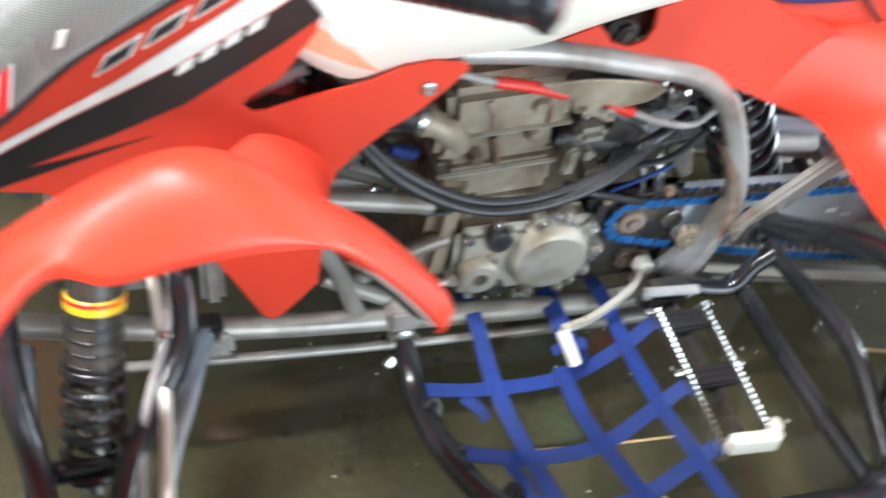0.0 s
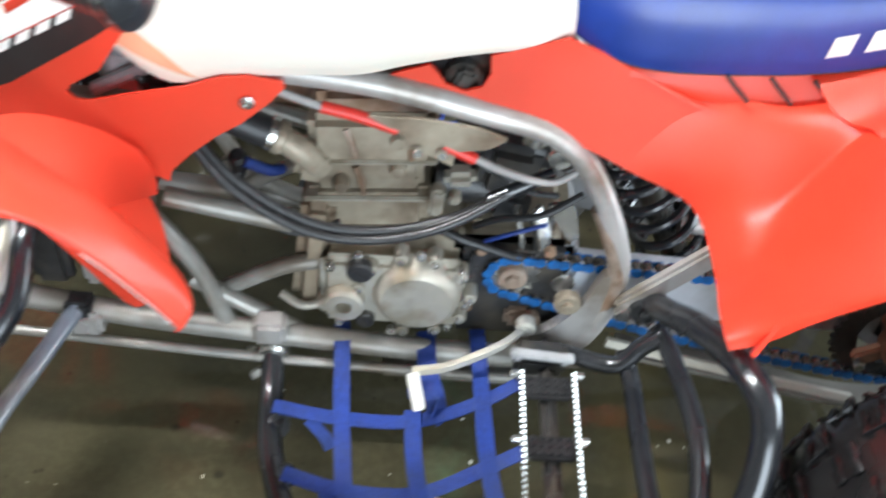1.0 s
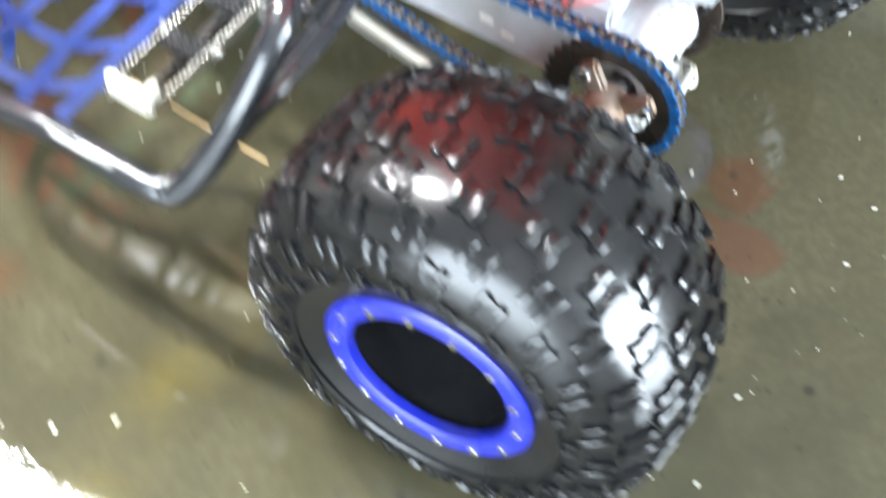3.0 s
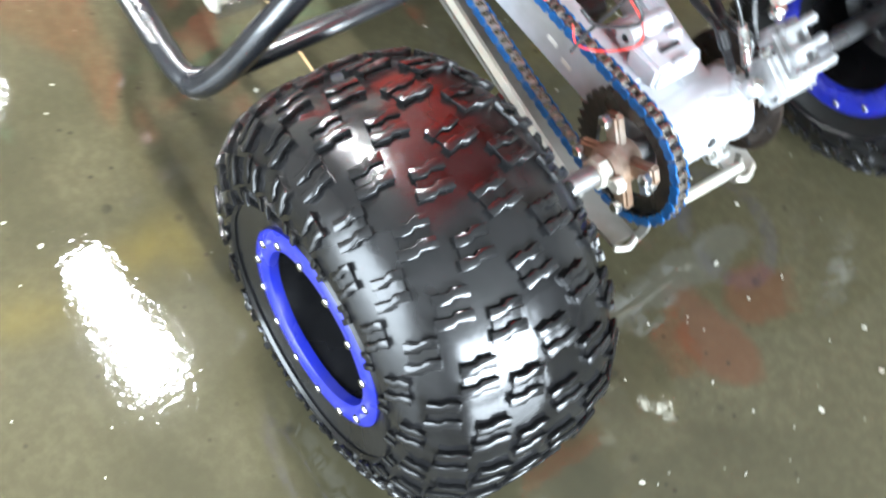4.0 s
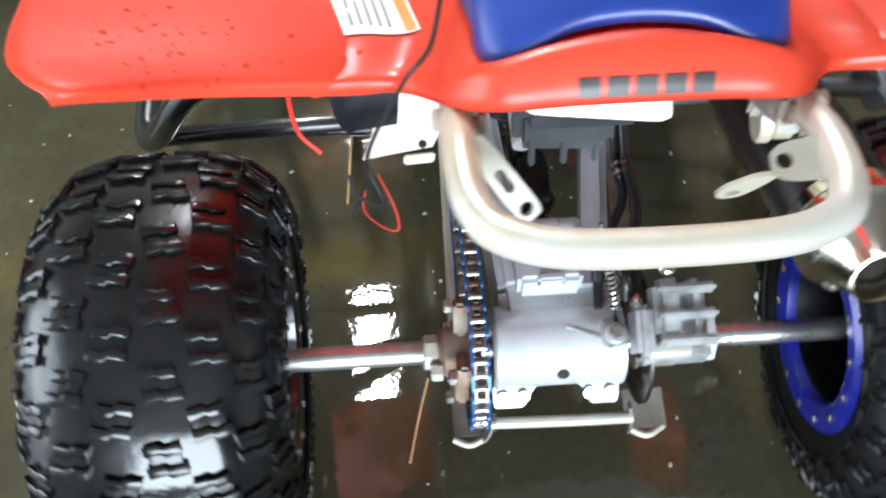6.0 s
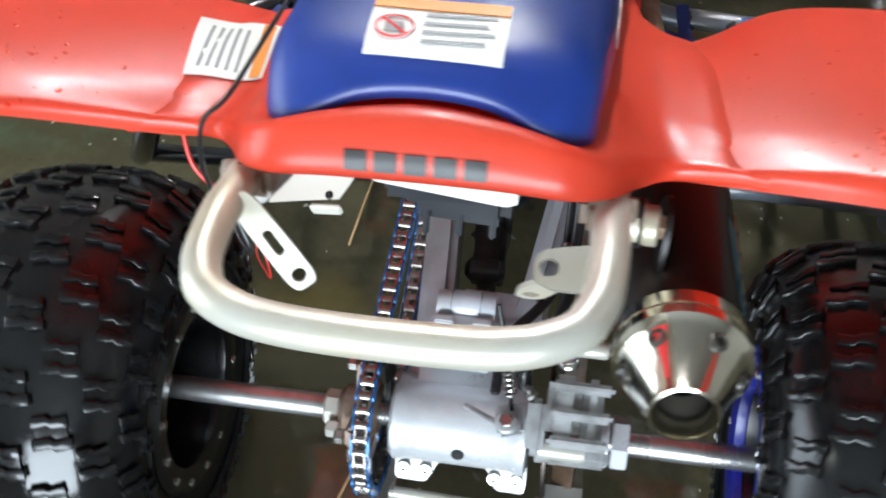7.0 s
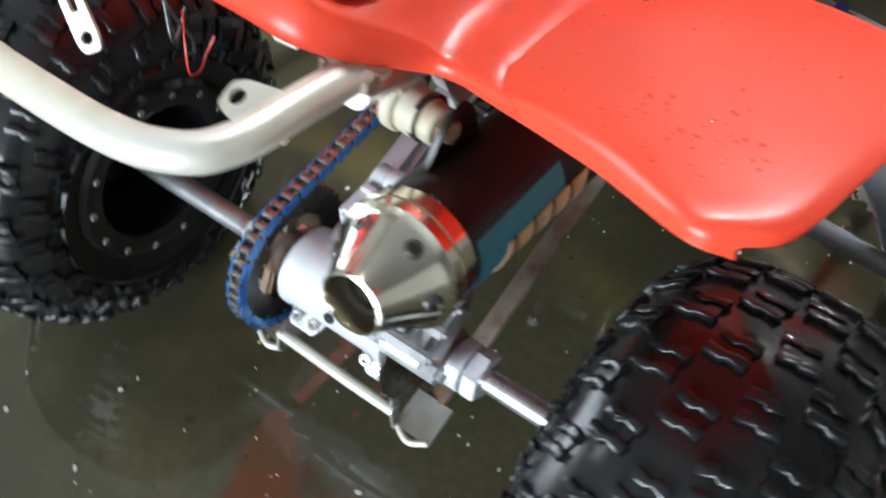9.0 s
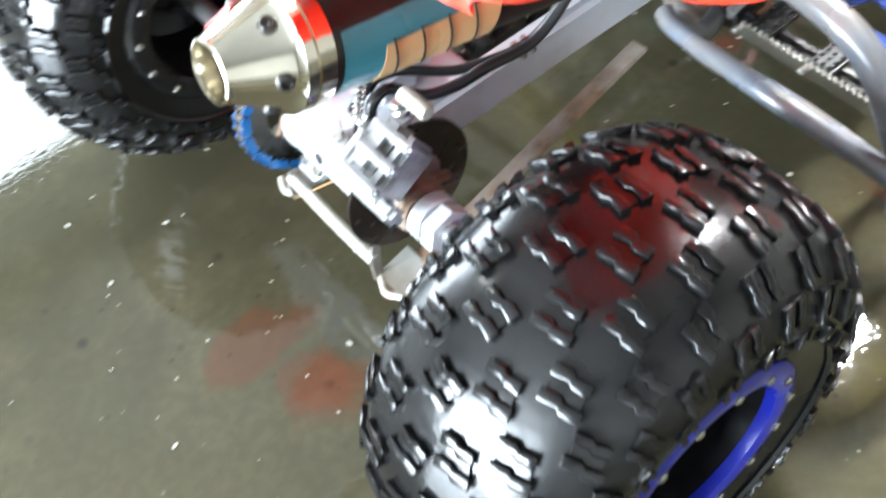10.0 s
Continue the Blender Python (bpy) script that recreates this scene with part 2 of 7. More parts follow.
        return blend(col, colour, maths("MULTIPLY", remap(d, 1.05, 0.75), strength))

    # painted reflections: two red patches for the mudguard, a pale streak for the grab bar
    col = reflected_patch(0.20, -0.02, 0.10, 0.05, (0.092, 0.037, 0.020), 0.6, 9.0)
    col = reflected_patch(0.19, 0.10, 0.05, 0.07, (0.092, 0.037, 0.020), 0.55, 11.0)
    col = reflected_patch(0.10, 0.02, 0.035, 0.17, (0.092, 0.088, 0.071), 0.5, 14.0)
    # dark pits and oil drips
    for s, size, tint in ((11.0, 0.055, (0.024, 0.021, 0.016)), (26.0, 0.055, (0.030, 0.026, 0.018))):
        v = N.new("ShaderNodeTexVoronoi")
        v.inputs["Scale"].default_value = s
        K.new(tc.outputs["Object"], v.inputs["Vector"])
        keep = maths("MULTIPLY", remap(v.outputs["Distance"], size * 2.2, size * 0.9), remap(noise_at(2.3 + s * 0.1), 0.43, 0.52))
        col = blend(col, tint, maths("MULTIPLY", keep, 0.85))
    # pale grit
    v = N.new("ShaderNodeTexVoronoi")
    v.inputs["Scale"].default_value = 34.0
    K.new(tc.outputs["Object"], v.inputs["Vector"])
    grit = maths("MULTIPLY", remap(v.outputs["Distance"], 0.10, 0.05), remap(noise_at(4.0), 0.56, 0.62))
    col = blend(col, (0.45, 0.43, 0.36), grit)
    K.new(col, b.inputs["Base Color"])
    wet = remap(noise_at(1.7, 3.0), 0.36, 0.60)
    K.new(remap(wet, 0.0, 1.0, 0.050, 0.014), b.inputs["Roughness"])
    bp = N.new("ShaderNodeBump")
    bp.inputs["Strength"].default_value, bp.inputs["Distance"].default_value = 0.24, 0.0010
    rough_h = maths("MULTIPLY", noise_at(75.0, 2.0), remap(wet, 0.0, 1.0, 1.0, 0.4))
    K.new(rough_h, bp.inputs["Height"])
    K.new(bp.outputs["Normal"], b.inputs["Normal"])
    return m


FLOOR = floor_material()


def lamp_material():
    m = bpy.data.materials.new("lamp_diffuser")
    m.use_nodes = True
    b = m.node_tree.nodes["Principled BSDF"]
    b.inputs["Base Color"].default_value = (0.9, 0.9, 0.9, 1)
    b.inputs["Emission Color"].default_value = (0.95, 0.98, 1.0, 1)
    b.inputs["Emission Strength"].default_value = LAMP
    return m


DIFFUSER = lamp_material()


def water_material():
    m = bpy.data.materials.new("water")
    m.use_nodes = True
    b = m.node_tree.nodes["Principled BSDF"]
    b.inputs["Base Color"].default_value = (0.80, 0.050, 0.024, 1)
    b.inputs["Roughness"].default_value, b.inputs["IOR"].default_value = 0.05, 1.45
    return m


WATER = water_material()


# ---------------------------------------------------------------- mesh tools
V = Vector


def mesh_from(name, verts, faces, material, smooth=35.0):
    me = bpy.data.meshes.new(name)
    me.from_pydata([tuple(v) for v in verts], [], faces)
    bm = bmesh.new()
    bm.from_mesh(me)
    bmesh.ops.recalc_face_normals(bm, faces=bm.faces)
    bm.to_mesh(me)
    bm.free()
    me.materials.append(material)
    if smooth:
        me.shade_smooth()
        me.set_sharp_from_angle(angle=radians(smooth))
    return me


DATUM = [V((0, 0, 0)), 1.0]


def datum(dx=0.0, dy=0.0, dz=0.0, ky=1.0):
    """Where the next group of parts is bolted on: its offset and its spread to both sides."""
    DATUM[0], DATUM[1] = V((dx, dy, dz)), ky


def bolted(v):
    return V((v[0], v[1] * DATUM[1], v[2])) + DATUM[0]


def unbolted(v):
    q = V(v) - DATUM[0]
    return V((q.x, q.y / DATUM[1], q.z))


def part(name, geo, material, parent=None, label="", smooth=35.0):
    """One mesh object from (verts, faces), under a thing or under a part."""
    ob = new(name, mesh_from(name, [bolted(v) for v in geo[0]], geo[1], material, smooth))
    ob.parent = parent
    return tagged(ob, label)


def join(*geos):
    verts, faces = [], []
    for v, f in geos:
        n = len(verts)
        verts += [tuple(p) for p in v]
        faces += [tuple(i + n for i in face) for face in f]
    return verts, faces


def move(geo, m):
    return [m @ V(v) for v in geo[0]], geo[1]


def mirror(geo):
    return [(v[0], -v[1], v[2]) for v in geo[0]], geo[1]


def spline(points, n=8):
    """Catmull-Rom through the points, n steps a span."""
    p = [V(q) for q in points]
    if len(p) == 2:
        return [p[0].lerp(p[1], i / n) for i in range(n + 1)]
    ext = [2 * p[0] - p[1], *p, 2 * p[-1] - p[-2]]
    out = []
    for i in range(1, len(ext) - 2):
        a, b, c, d = ext[i - 1:i + 3]
        for k in range(n):
            t = k / n
            out.append(0.5 * (2 * b + (c - a) * t + (2 * a - 5 * b + 4 * c - d) * t * t + (3 * b - a - 3 * c + d) * t ** 3))
    out.append(p[-1])
    return out


def tube(points, r, seg=12, n=6, straight=False, r_end=None, caps=True):
    """A round bar swept along a smooth line."""
    line = [V(p) for p in points] if straight else spline(points, n)
    verts, faces = [], []
    ref = None
    for i, p in enumerate(line):
        d = (line[min(i + 1, len(line) - 1)] - line[max(i - 1, 0)]).normalized()
        if ref is None:
            ref = d.orthogonal().normalized()
        ref = (ref - d * ref.dot(d)).normalized()
        side = d.cross(ref)
        rr = r if r_end is None else r + (r_end - r) * i / (len(line) - 1)
        for k in range(seg):
            a = 2 * math.pi * k / seg
            verts.append(p + (ref * math.cos(a) + side * math.sin(a)) * rr)
        if i:
            b = (i - 1) * seg
            for k in range(seg):
                j = (k + 1) % seg
                faces.append((b + k, b + j, b + seg + j, b + seg + k))
    if caps:
        faces.append(tuple(range(seg))[::-1])
        faces.append(tuple(range(len(verts) - seg, len(verts))))
    return verts, faces


def lathe(profile, seg=32, origin=(0, 0, 0), axis=(0, 1, 0), closed=False, a0=0.0, a1=2 * math.pi):
    """Turn (along, radius) pairs round an axis."""
    ax = V(axis).normalized()
    u = ax.orthogonal().normalized()
    w = ax.cross(u)
    full = abs(a1 - a0 - 2 * math.pi) < 1e-6
    rings = seg if full else seg + 1
    verts, faces = [], []
    n = len(profile)
    for k in range(rings):
        a = a0 + (a1 - a0) * k / seg
        d = u * math.cos(a) + w * math.sin(a)
        verts += [V(origin) + ax * t + d * r for t, r in profile]
    for k in range(seg):
        p, q = k * n, ((k + 1) % rings) * n
        for i in range(n if closed else n - 1):
            j = (i + 1) % n
            faces.append((p + i, p + j, q + j, q + i))
    return verts, faces


def disc(origin, axis, r, thick, seg=24, bevel=0.15, r_in=None):
    h, e = thick / 2, thick * bevel
    if r_in is None:
        prof = [(-h, 0.0005), (-h, r - e), (-h + e, r), (h - e, r), (h, r - e), (h, 0.0005)]
        return lathe(prof, seg, origin, axis)
    prof = [(-h, r_in + e), (-h, r - e), (-h + e, r), (h - e, r), (h, r - e), (h, r_in + e), (h - e, r_in), (-h + e, r_in)]
    return lathe(prof, seg, origin, axis, closed=True)


def box(center, size, rot=(0, 0, 0), bevel=0.004, steps=2):
    bm = bmesh.new()
    bmesh.ops.create_cube(bm, size=1.0)
    bmesh.ops.scale(bm, vec=size, verts=bm.verts)
    if bevel:
        bmesh.ops.bevel(bm, geom=bm.edges[:], offset=bevel, segments=steps, affect="EDGES", clamp_overlap=True)
    bm.verts.index_update()
    geo = [v.co.copy() for v in bm.verts], [tuple(v.index for v in f.verts) for f in bm.faces]
    bm.free()
    return move(geo, pose(*center, *rot))


def beam(a, b, w, h, bevel=0.004, up=(0, 0, 1)):
    """A rectangular bar from a to b."""
    a, b = V(a), V(b)
    d = (b - a).normalized()
    s = d.cross(V(up)).normalized()
    u = s.cross(d)
    m = Matrix((s, d, u)).transposed().to_4x4()
    m.translation = (a + b) / 2
    return move(box((0, 0, 0), (w, (b - a).length, h), bevel=bevel), m)


def plate(outline, thick, origin, ux, uy, holes=(), bevel=0.0012, seg=14):
    """A flat plate: an outline in the plane of ux and uy with round holes (x, y, r) cut through it."""
    ux, uy = V(ux).normalized(), V(uy).normalized()
    nz = ux.cross(uy).normalized()
    bm = bmesh.new()
    edges = []

    def loop(pts):
        vs = [bm.verts.new((x, y, 0)) for x, y in pts]
        for i in range(len(vs)):
            edges.append(bm.edges.new((vs[i], vs[(i + 1) % len(vs)])))

    loop(outline)
    for x, y, r, *more in holes:    # a fourth number makes it a slot of that half length
        half = more[0] if more else 0.0
        loop([(x + r * math.cos(2 * math.pi * k / seg), y + r * math.sin(2 * math.pi * k / seg) + math.copysign(half, math.sin(2 * math.pi * (k + 0.5) / seg))) for k in range(seg)])
    bmesh.ops.triangle_fill(bm, use_beauty=True, edges=edges)
    ext = bmesh.ops.extrude_face_region(bm, geom=bm.faces[:])
    bmesh.ops.translate(bm, vec=(0, 0, thick), verts=[g for g in ext["geom"] if isinstance(g, bmesh.types.BMVert)])
    bmesh.ops.translate(bm, vec=(0, 0, -thick / 2), verts=bm.verts)
    bm.verts.index_update()
    m = Matrix((ux, uy, nz)).transposed().to_4x4()
    m.translation = V(origin)
    geo = [m @ v.co for v in bm.verts], [tuple(v.index for v in f.verts) for f in bm.faces]
    bm.free()
    return geo


def rounded(pts, r=0.25, n=4):
    """Round the corners of a closed outline by a share of its edges."""
    out = []
    k = len(pts)
    for i in range(k):
        p, a, b = V((*pts[i], 0)), V((*pts[i - 1], 0)), V((*pts[(i + 1) % k], 0))
        s, e = p.lerp(a, r), p.lerp(b, r)
        for j in range(n + 1):
            t = j / n
            q = s * (1 - t) ** 2 + 2 * p * t * (1 - t) + e * t * t
            out.append((q.x, q.y))
    return out


def skin(rows, nu=5, nv=5, thick=0.003, close=False):
    """A smooth sheet through a net of points, with a thickness and rolled edges."""
    fine = [spline(r, nv) for r in rows]
    cols = [spline([f[i] for f in fine], nu) for i in range(len(fine[0]))]
    nr, nc = len(cols[0]), len(cols)
    grid = [[cols[j][i] for j in range(nc)] for i in range(nr)]
    verts, faces = [], []
    normals = []
    for i in range(nr):
        for j in range(nc):
            du = grid[min(i + 1, nr - 1)][j] - grid[max(i - 1, 0)][j]
            dv = grid[i][min(j + 1, nc - 1)] - grid[i][max(j - 1, 0)]
            nrm = du.cross(dv)
            normals.append(nrm.normalized() if nrm.length > 1e-9 else V((0, 0, 1)))
    top = [grid[i][j] + normals[i * nc + j] * thick / 2 for i in range(nr) for j in range(nc)]
    bot = [grid[i][j] - normals[i * nc + j] * thick / 2 for i in range(nr) for j in range(nc)]
    verts = top + bot
    n = nr * nc
    for i in range(nr - 1):
        for j in range(nc - 1):
            a = i * nc + j
            faces.append((a, a + 1, a + nc + 1, a + nc))
            faces.append((n + a + nc, n + a + nc + 1, n + a + 1, n + a))
    rim = [j for j in range(nc)] + [i * nc + nc - 1 for i in range(1, nr)] + [(nr - 1) * nc + j for j in range(nc - 2, -1, -1)] + [i * nc for i in range(nr - 2, 0, -1)]
    for k in range(len(rim)):
        a, b = rim[k], rim[(k + 1) % len(rim)]
        faces.append((a, n + a, n + b, b))
    return verts, faces


def panel(outline, thick, f, cuts=2):
    """A thin moulded panel whose outline is given in x and z; f gives y."""
    bm = bmesh.new()
    vs = [bm.verts.new((x, 0, z)) for x, z in outline]
    edges = [bm.edges.new((vs[i], vs[(i + 1) % len(vs)])) for i in range(len(vs))]
    bmesh.ops.triangle_fill(bm, use_beauty=True, edges=edges)
    for _ in range(cuts):
        bmesh.ops.subdivide_edges(bm, edges=[e for e in bm.edges if e.calc_length() > 0.02], cuts=1, use_grid_fill=False)
        bmesh.ops.triangulate(bm, faces=bm.faces[:])
    for v in bm.verts:
        v.co.y = f(v.co.x, v.co.z)
    ext = bmesh.ops.extrude_face_region(bm, geom=bm.faces[:])
    bmesh.ops.translate(bm, vec=(0, thick, 0), verts=[g for g in ext["geom"] if isinstance(g, bmesh.types.BMVert)])
    bm.verts.index_update()
    geo = [v.co.copy() for v in bm.verts], [tuple(v.index for v in f2.verts) for f2 in bm.faces]
    bm.free()
    return geo


def ribbon(points, width, across, thick=0.0016, n=6, straight=False):
    """A flat strap along a line; across is its width's direction."""
    line = [V(p) for p in points] if straight else spline(points, n)
    verts, faces = [], []
    ac = V(across).normalized()
    for i, p in enumerate(line):
        d = (line[min(i + 1, len(line) - 1)] - line[max(i - 1, 0)]).normalized()
        s = (ac - d * ac.dot(d)).normalized()
        nrm = d.cross(s)
        for u, w in ((-1, -1), (1, -1), (1, 1), (-1, 1)):
            verts.append(p + s * u * width / 2 + nrm * w * thick / 2)
        if i:
            b = (i - 1) * 4
            for k in range(4):
                j = (k + 1) % 4
                faces.append((b + k, b + j, b + 4 + j, b + 4 + k))
    faces += [(3, 2, 1, 0), tuple(range(len(verts) - 4, len(verts)))]
    return verts, faces


def coil(a, b, r, wire, turns, seg=8, per=20):
    a, b = V(a), V(b)
    d = (b - a).normalized()
    u = d.orthogonal().normalized()
    w = d.cross(u)
    n = int(turns * per)
    pts = [a + (b - a) * i / n + (u * math.cos(2 * math.pi * i / per) + w * math.sin(2 * math.pi * i / per)) * r for i in range(n + 1)]
    return tube(pts, wire, seg, straight=True)


def bolt_head(p, axis, r=0.007, h=0.006):
    """A socket-head screw: round head with a sunk hexagon."""
    prof = [(0, 0.0004), (0, r), (h * 0.85, r), (h, r * 0.88), (h, r * 0.52), (h * 0.45, r * 0.50), (h * 0.45, 0.0004)]
    return lathe(prof, 12, p, axis)


def hexnut(p, axis, r=0.010, h=0.008):
    prof = [(0, 0.0004), (0, r), (h * 0.8, r), (h, r * 0.85), (h, 0.0004)]
    return lathe(prof, 6, p, axis)


# ---------------------------------------------------------------- the place
def slab(name, lo, hi, material):
    c = [(a + b) / 2 for a, b in zip(lo, hi)]
    ob = part(name, box(c, [b - a for a, b in zip(lo, hi)], bevel=0), material, None, smooth=0)
    return tagged(ob, kind="structure")


def floor_sheet():
    verts = [(x, y, 0) for y in (-300, -5, 5, 300) for x in (-300, -7, 7, 300)]
    faces = [(r * 4 + c, r * 4 + c + 1, r * 4 + c + 5, r * 4 + c + 4) for r in range(3) for c in range(3)]
    return verts, faces


floor = tagged(part("floor", floor_sheet(), FLOOR, None, smooth=0), "wet olive-brown workshop concrete floor with paint stains", "floor", kind="structure")
HX0, HX1, HY0, HY1, HZ = -5.6, 4.6, -3.4, 4.4, 3.02
slab("wall_north", (HX0 - 0.2, HY0 - 0.2, 0), (HX0, HY1 + 0.2, HZ + 0.2), WALL)
slab("wall_east", (HX0, HY1, 0), (HX1 + 0.2, HY1 + 0.2, HZ + 0.2), WALL)
# the west wall, with an unseen opening added for the fill lamp
slab("wall_west_pier_north", (HX0, HY0 - 0.2, 0), (-1.0, HY0, HZ + 0.2), WALL)
slab("wall_west_pier_south", (1.4, HY0 - 0.2, 0), (HX1 + 0.2, HY0, HZ + 0.2), WALL)
slab("wall_west_lintel", (-1.0, HY0 - 0.2, 2.5), (1.4, HY0, HZ + 0.2), WALL)
# the garage door's wall: two piers and a lintel round the opening
slab("wall_south_pier_west", (HX1, HY0, 0), (HX1 + 0.2, -1.7, HZ + 0.2), WALL)
slab("wall_south_pier_east", (HX1, 1.7, 0), (HX1 + 0.2, HY1, HZ + 0.2), WALL)
slab("wall_south_lintel", (HX1, -1.7, 2.6), (HX1 + 0.2, 1.7, HZ + 0.2), WALL)
tagged(part("ceiling", box(((HX0 + HX1) / 2, (HY0 + HY1) / 2, HZ + 0.1), (HX1 - HX0, HY1 - HY0, 0.2), bevel=0), CEIL, None, smooth=0), "pale painted workshop ceiling", "ceiling", kind="structure")


def ceiling_light(x, y, length=0.72, width=0.14):
    """A fluorescent fitting: a white tray with a glowing diffuser."""
    t = new("ceiling_light")
    t.location = (x, y, HZ - 0.07)
    tray = box((0, 0, 0.035), (length + 0.08, width + 0.08, 0.07), bevel=0.01)
    part("tray", tray, CEIL, t, "white metal tray")
    part("diffuser", box((0, 0, -0.008), (length, width, 0.016), bevel=0.005), DIFFUSER, t, "glowing white diffuser")
    return tagged(t, "white fluorescent ceiling light with a glowing diffuser", "ceiling light", "ceiling lights")


first_light = ceiling_light(-1.81, -0.29)
copy_thing(first_light, pose(-3.55, -0.30, HZ - 0.07))


# ---------------------------------------------------------------- the quad bike
quad = tagged(new("quad_bike"), "wet red sport quad bike with blue seat and nerf bars", "quad bike")
AZ = 0.255     # height of the rear axle
from mathutils.bvhtree import BVHTree


def tree_of(*targets):
    """The faces of one or more parts, to cast rays at."""
    verts, faces = [], []
    for ob in targets:
        n = len(verts)
        verts += [v.co.copy() for v in ob.data.vertices]
        faces += [tuple(n + i for i in p.vertices) for p in ob.data.polygons]
    return BVHTree.FromPolygons(verts, faces)


def on_skin(target, corners, direction, lift=0.0012, thick=0.0008, n=8, m=5):
    """A sheet of four corners laid on the skin of a part, or of several, along a direction."""
    tree = tree_of(*(target if isinstance(target, tuple) else (target,)))
    d = V(direction).normalized()
    a, b, c, e = [bolted(p) for p in corners]
    rows = []
    for i in range(n + 1):
        row = []
        for j in range(m + 1):
            u, w = i / n, j / m
            p = (a * (1 - u) + b * u) * (1 - w) + (e * (1 - u) + c * u) * w
            hit, nrm, _, _ = tree.ray_cast(p - d * 0.12, d)
            if hit is None:
                hit = tree.find_nearest(p)[0]
            row.append(unbolted(hit - d * lift))
        rows.append(row)
    return skin(rows, 1, 1, thick)


# ---- rear wheels
def tyre_profile(hw, r_out, r_bead, crown=0.012):
    """Half section from bead to bead: (along the axle, radius)."""
    pts = []
    for k in range(25):
        a = math.pi * k / 24
        c, s = math.cos(a), math.sin(a)
        t = hw * (abs(c) ** 0.70) * (1 if c > 0 else -1)
        r = r_bead + (r_out - r_bead) * (s ** 0.66)
        if s < 0.25:
            t *= 0.86 + 0.56 * s
        pts.append((t, r))
    return pts


def tyre_point(hw, r_out, r_bead, along):
    """Point and outward normal on the tread, so many metres along the section from its crown."""
    def at(b):
        c, q = math.cos(b), math.sin(b)
        return V((hw * (abs(c) ** 0.70) * (1 if c > 0 else -1), r_bead + (r_out - r_bead) * (max(q, 0) ** 0.66), 0))

    line = [at(math.pi / 2 * (1 - k / 400)) for k in range(400)]
    gone = 0.0
    for k in range(1, 400):
        gone += (line[k] - line[k - 1]).length
        if gone >= abs(along):
            break
    lo, hi = line[max(0, k - 6)], line[min(399, k + 6)]
    p, tan = line[k].copy(), (hi - lo).normalized()
    if along < 0:
        p.x, tan = -p.x, V((tan.x, -tan.y, 0))
    return p, V((-tan.y, tan.x, 0)), tan


def bar_of(w, l, y0, step, h):
    """One bar of a tread lug, stepped in its middle, with worn sloping edges."""
    out = [(-w / 2, y0 - l / 2), (-0.002, y0 - l / 2), (0.002, y0 - l / 2 + step), (w / 2, y0 - l / 2 + step), (w / 2, y0 + l / 2 + step), (0.002, y0 + l / 2 + step), (-0.002, y0 + l / 2), (-w / 2, y0 + l / 2)]
    n, cx, cy = len(out), 0.0, y0 + step / 2
    verts = []
    for inset, z in ((-0.0030, -0.004), (-0.0008, h * 0.45), (0.0010, h * 0.82), (0.0030, h)):
        for x, y in out:
            dy = cy + (step / 2 if x > 0 else -step / 2)
            verts.append((x - math.copysign(inset, x) if abs(x) > 0.004 else x, y - math.copysign(inset, y - dy), z))
    faces = [(r * n + k, r * n + (k + 1) % n, r * n + n + (k + 1) % n, r * n + n + k) for r in range(3) for k in range(n)]
    faces += [tuple(3 * n + k for k in (0, 1, 6, 7)), tuple(3 * n + k for k in (1, 2, 5, 6)), tuple(3 * n + k for k in (2, 3, 4, 5))]
    return verts, faces


def lug_geo(w, l, h, step):
    """A tread lug: two parallel stepped bars on a low common block."""
    each = l * 0.37
    return join(bar_of(w, each, -l / 2 + each / 2, step, h), bar_of(w * 0.92, each, l / 2 - each / 2, step, h * 0.90), bar_of(w * 0.80, l * 0.8, 0.0, step, h * 0.34))


def tyre_geo(hw, r_out, r_bead):
    body = lathe(tyre_profile(hw, r_out, r_bead), 72)
    inner = lathe([(hw * 0.84, r_bead), (hw * 0.80, r_bead - 0.006), (-hw * 0.80, r_bead - 0.006), (-hw * 0.84, r_bead)], 72)
    ribs = [lathe([(s * hw * 0.955, r_bead + k), (s * (hw * 0.955 + 0.004), r_bead + k + 0.003), (s * hw * 0.955, r_bead + k + 0.006)], 72) for s in (-1, 1) for k in (0.040,)]
    return join(body, inner, *ribs)


# distance from the crown (of a half section of 0.19 m), kind of lug, shift round the wheel (in pitches)
LUG_ROWS = [(-0.023, 0, 0.0), (0.023, 0, 0.5), (-0.068, 0, 0.46), (0.068, 0, 0.96), (-0.110, 1, 0.02), (0.110, 1, 0.52), (-0.148, 2, 0.50), (0.148, 2, 0.0), (-0.176, 3, 0.04), (0.176, 3, 0.54)]
LUG_MESH = {}


def lug_mesh(kind, mirrored):
    if (kind, mirrored) not in LUG_MESH:
        w, l, h, step = ((0.041, 0.036, 0.0070, 0.0045), (0.038, 0.034, 0.0070, 0.004), (0.032, 0.029, 0.0064, 0.0035), (0.016, 0.022, 0.0050, 0.002))[kind]
        LUG_MESH[kind, mirrored] = mesh_from("tread_lug", *lug_geo(w, l, h, -step if mirrored else step), RUBBER, 50.0)
    return LUG_MESH[kind, mirrored]


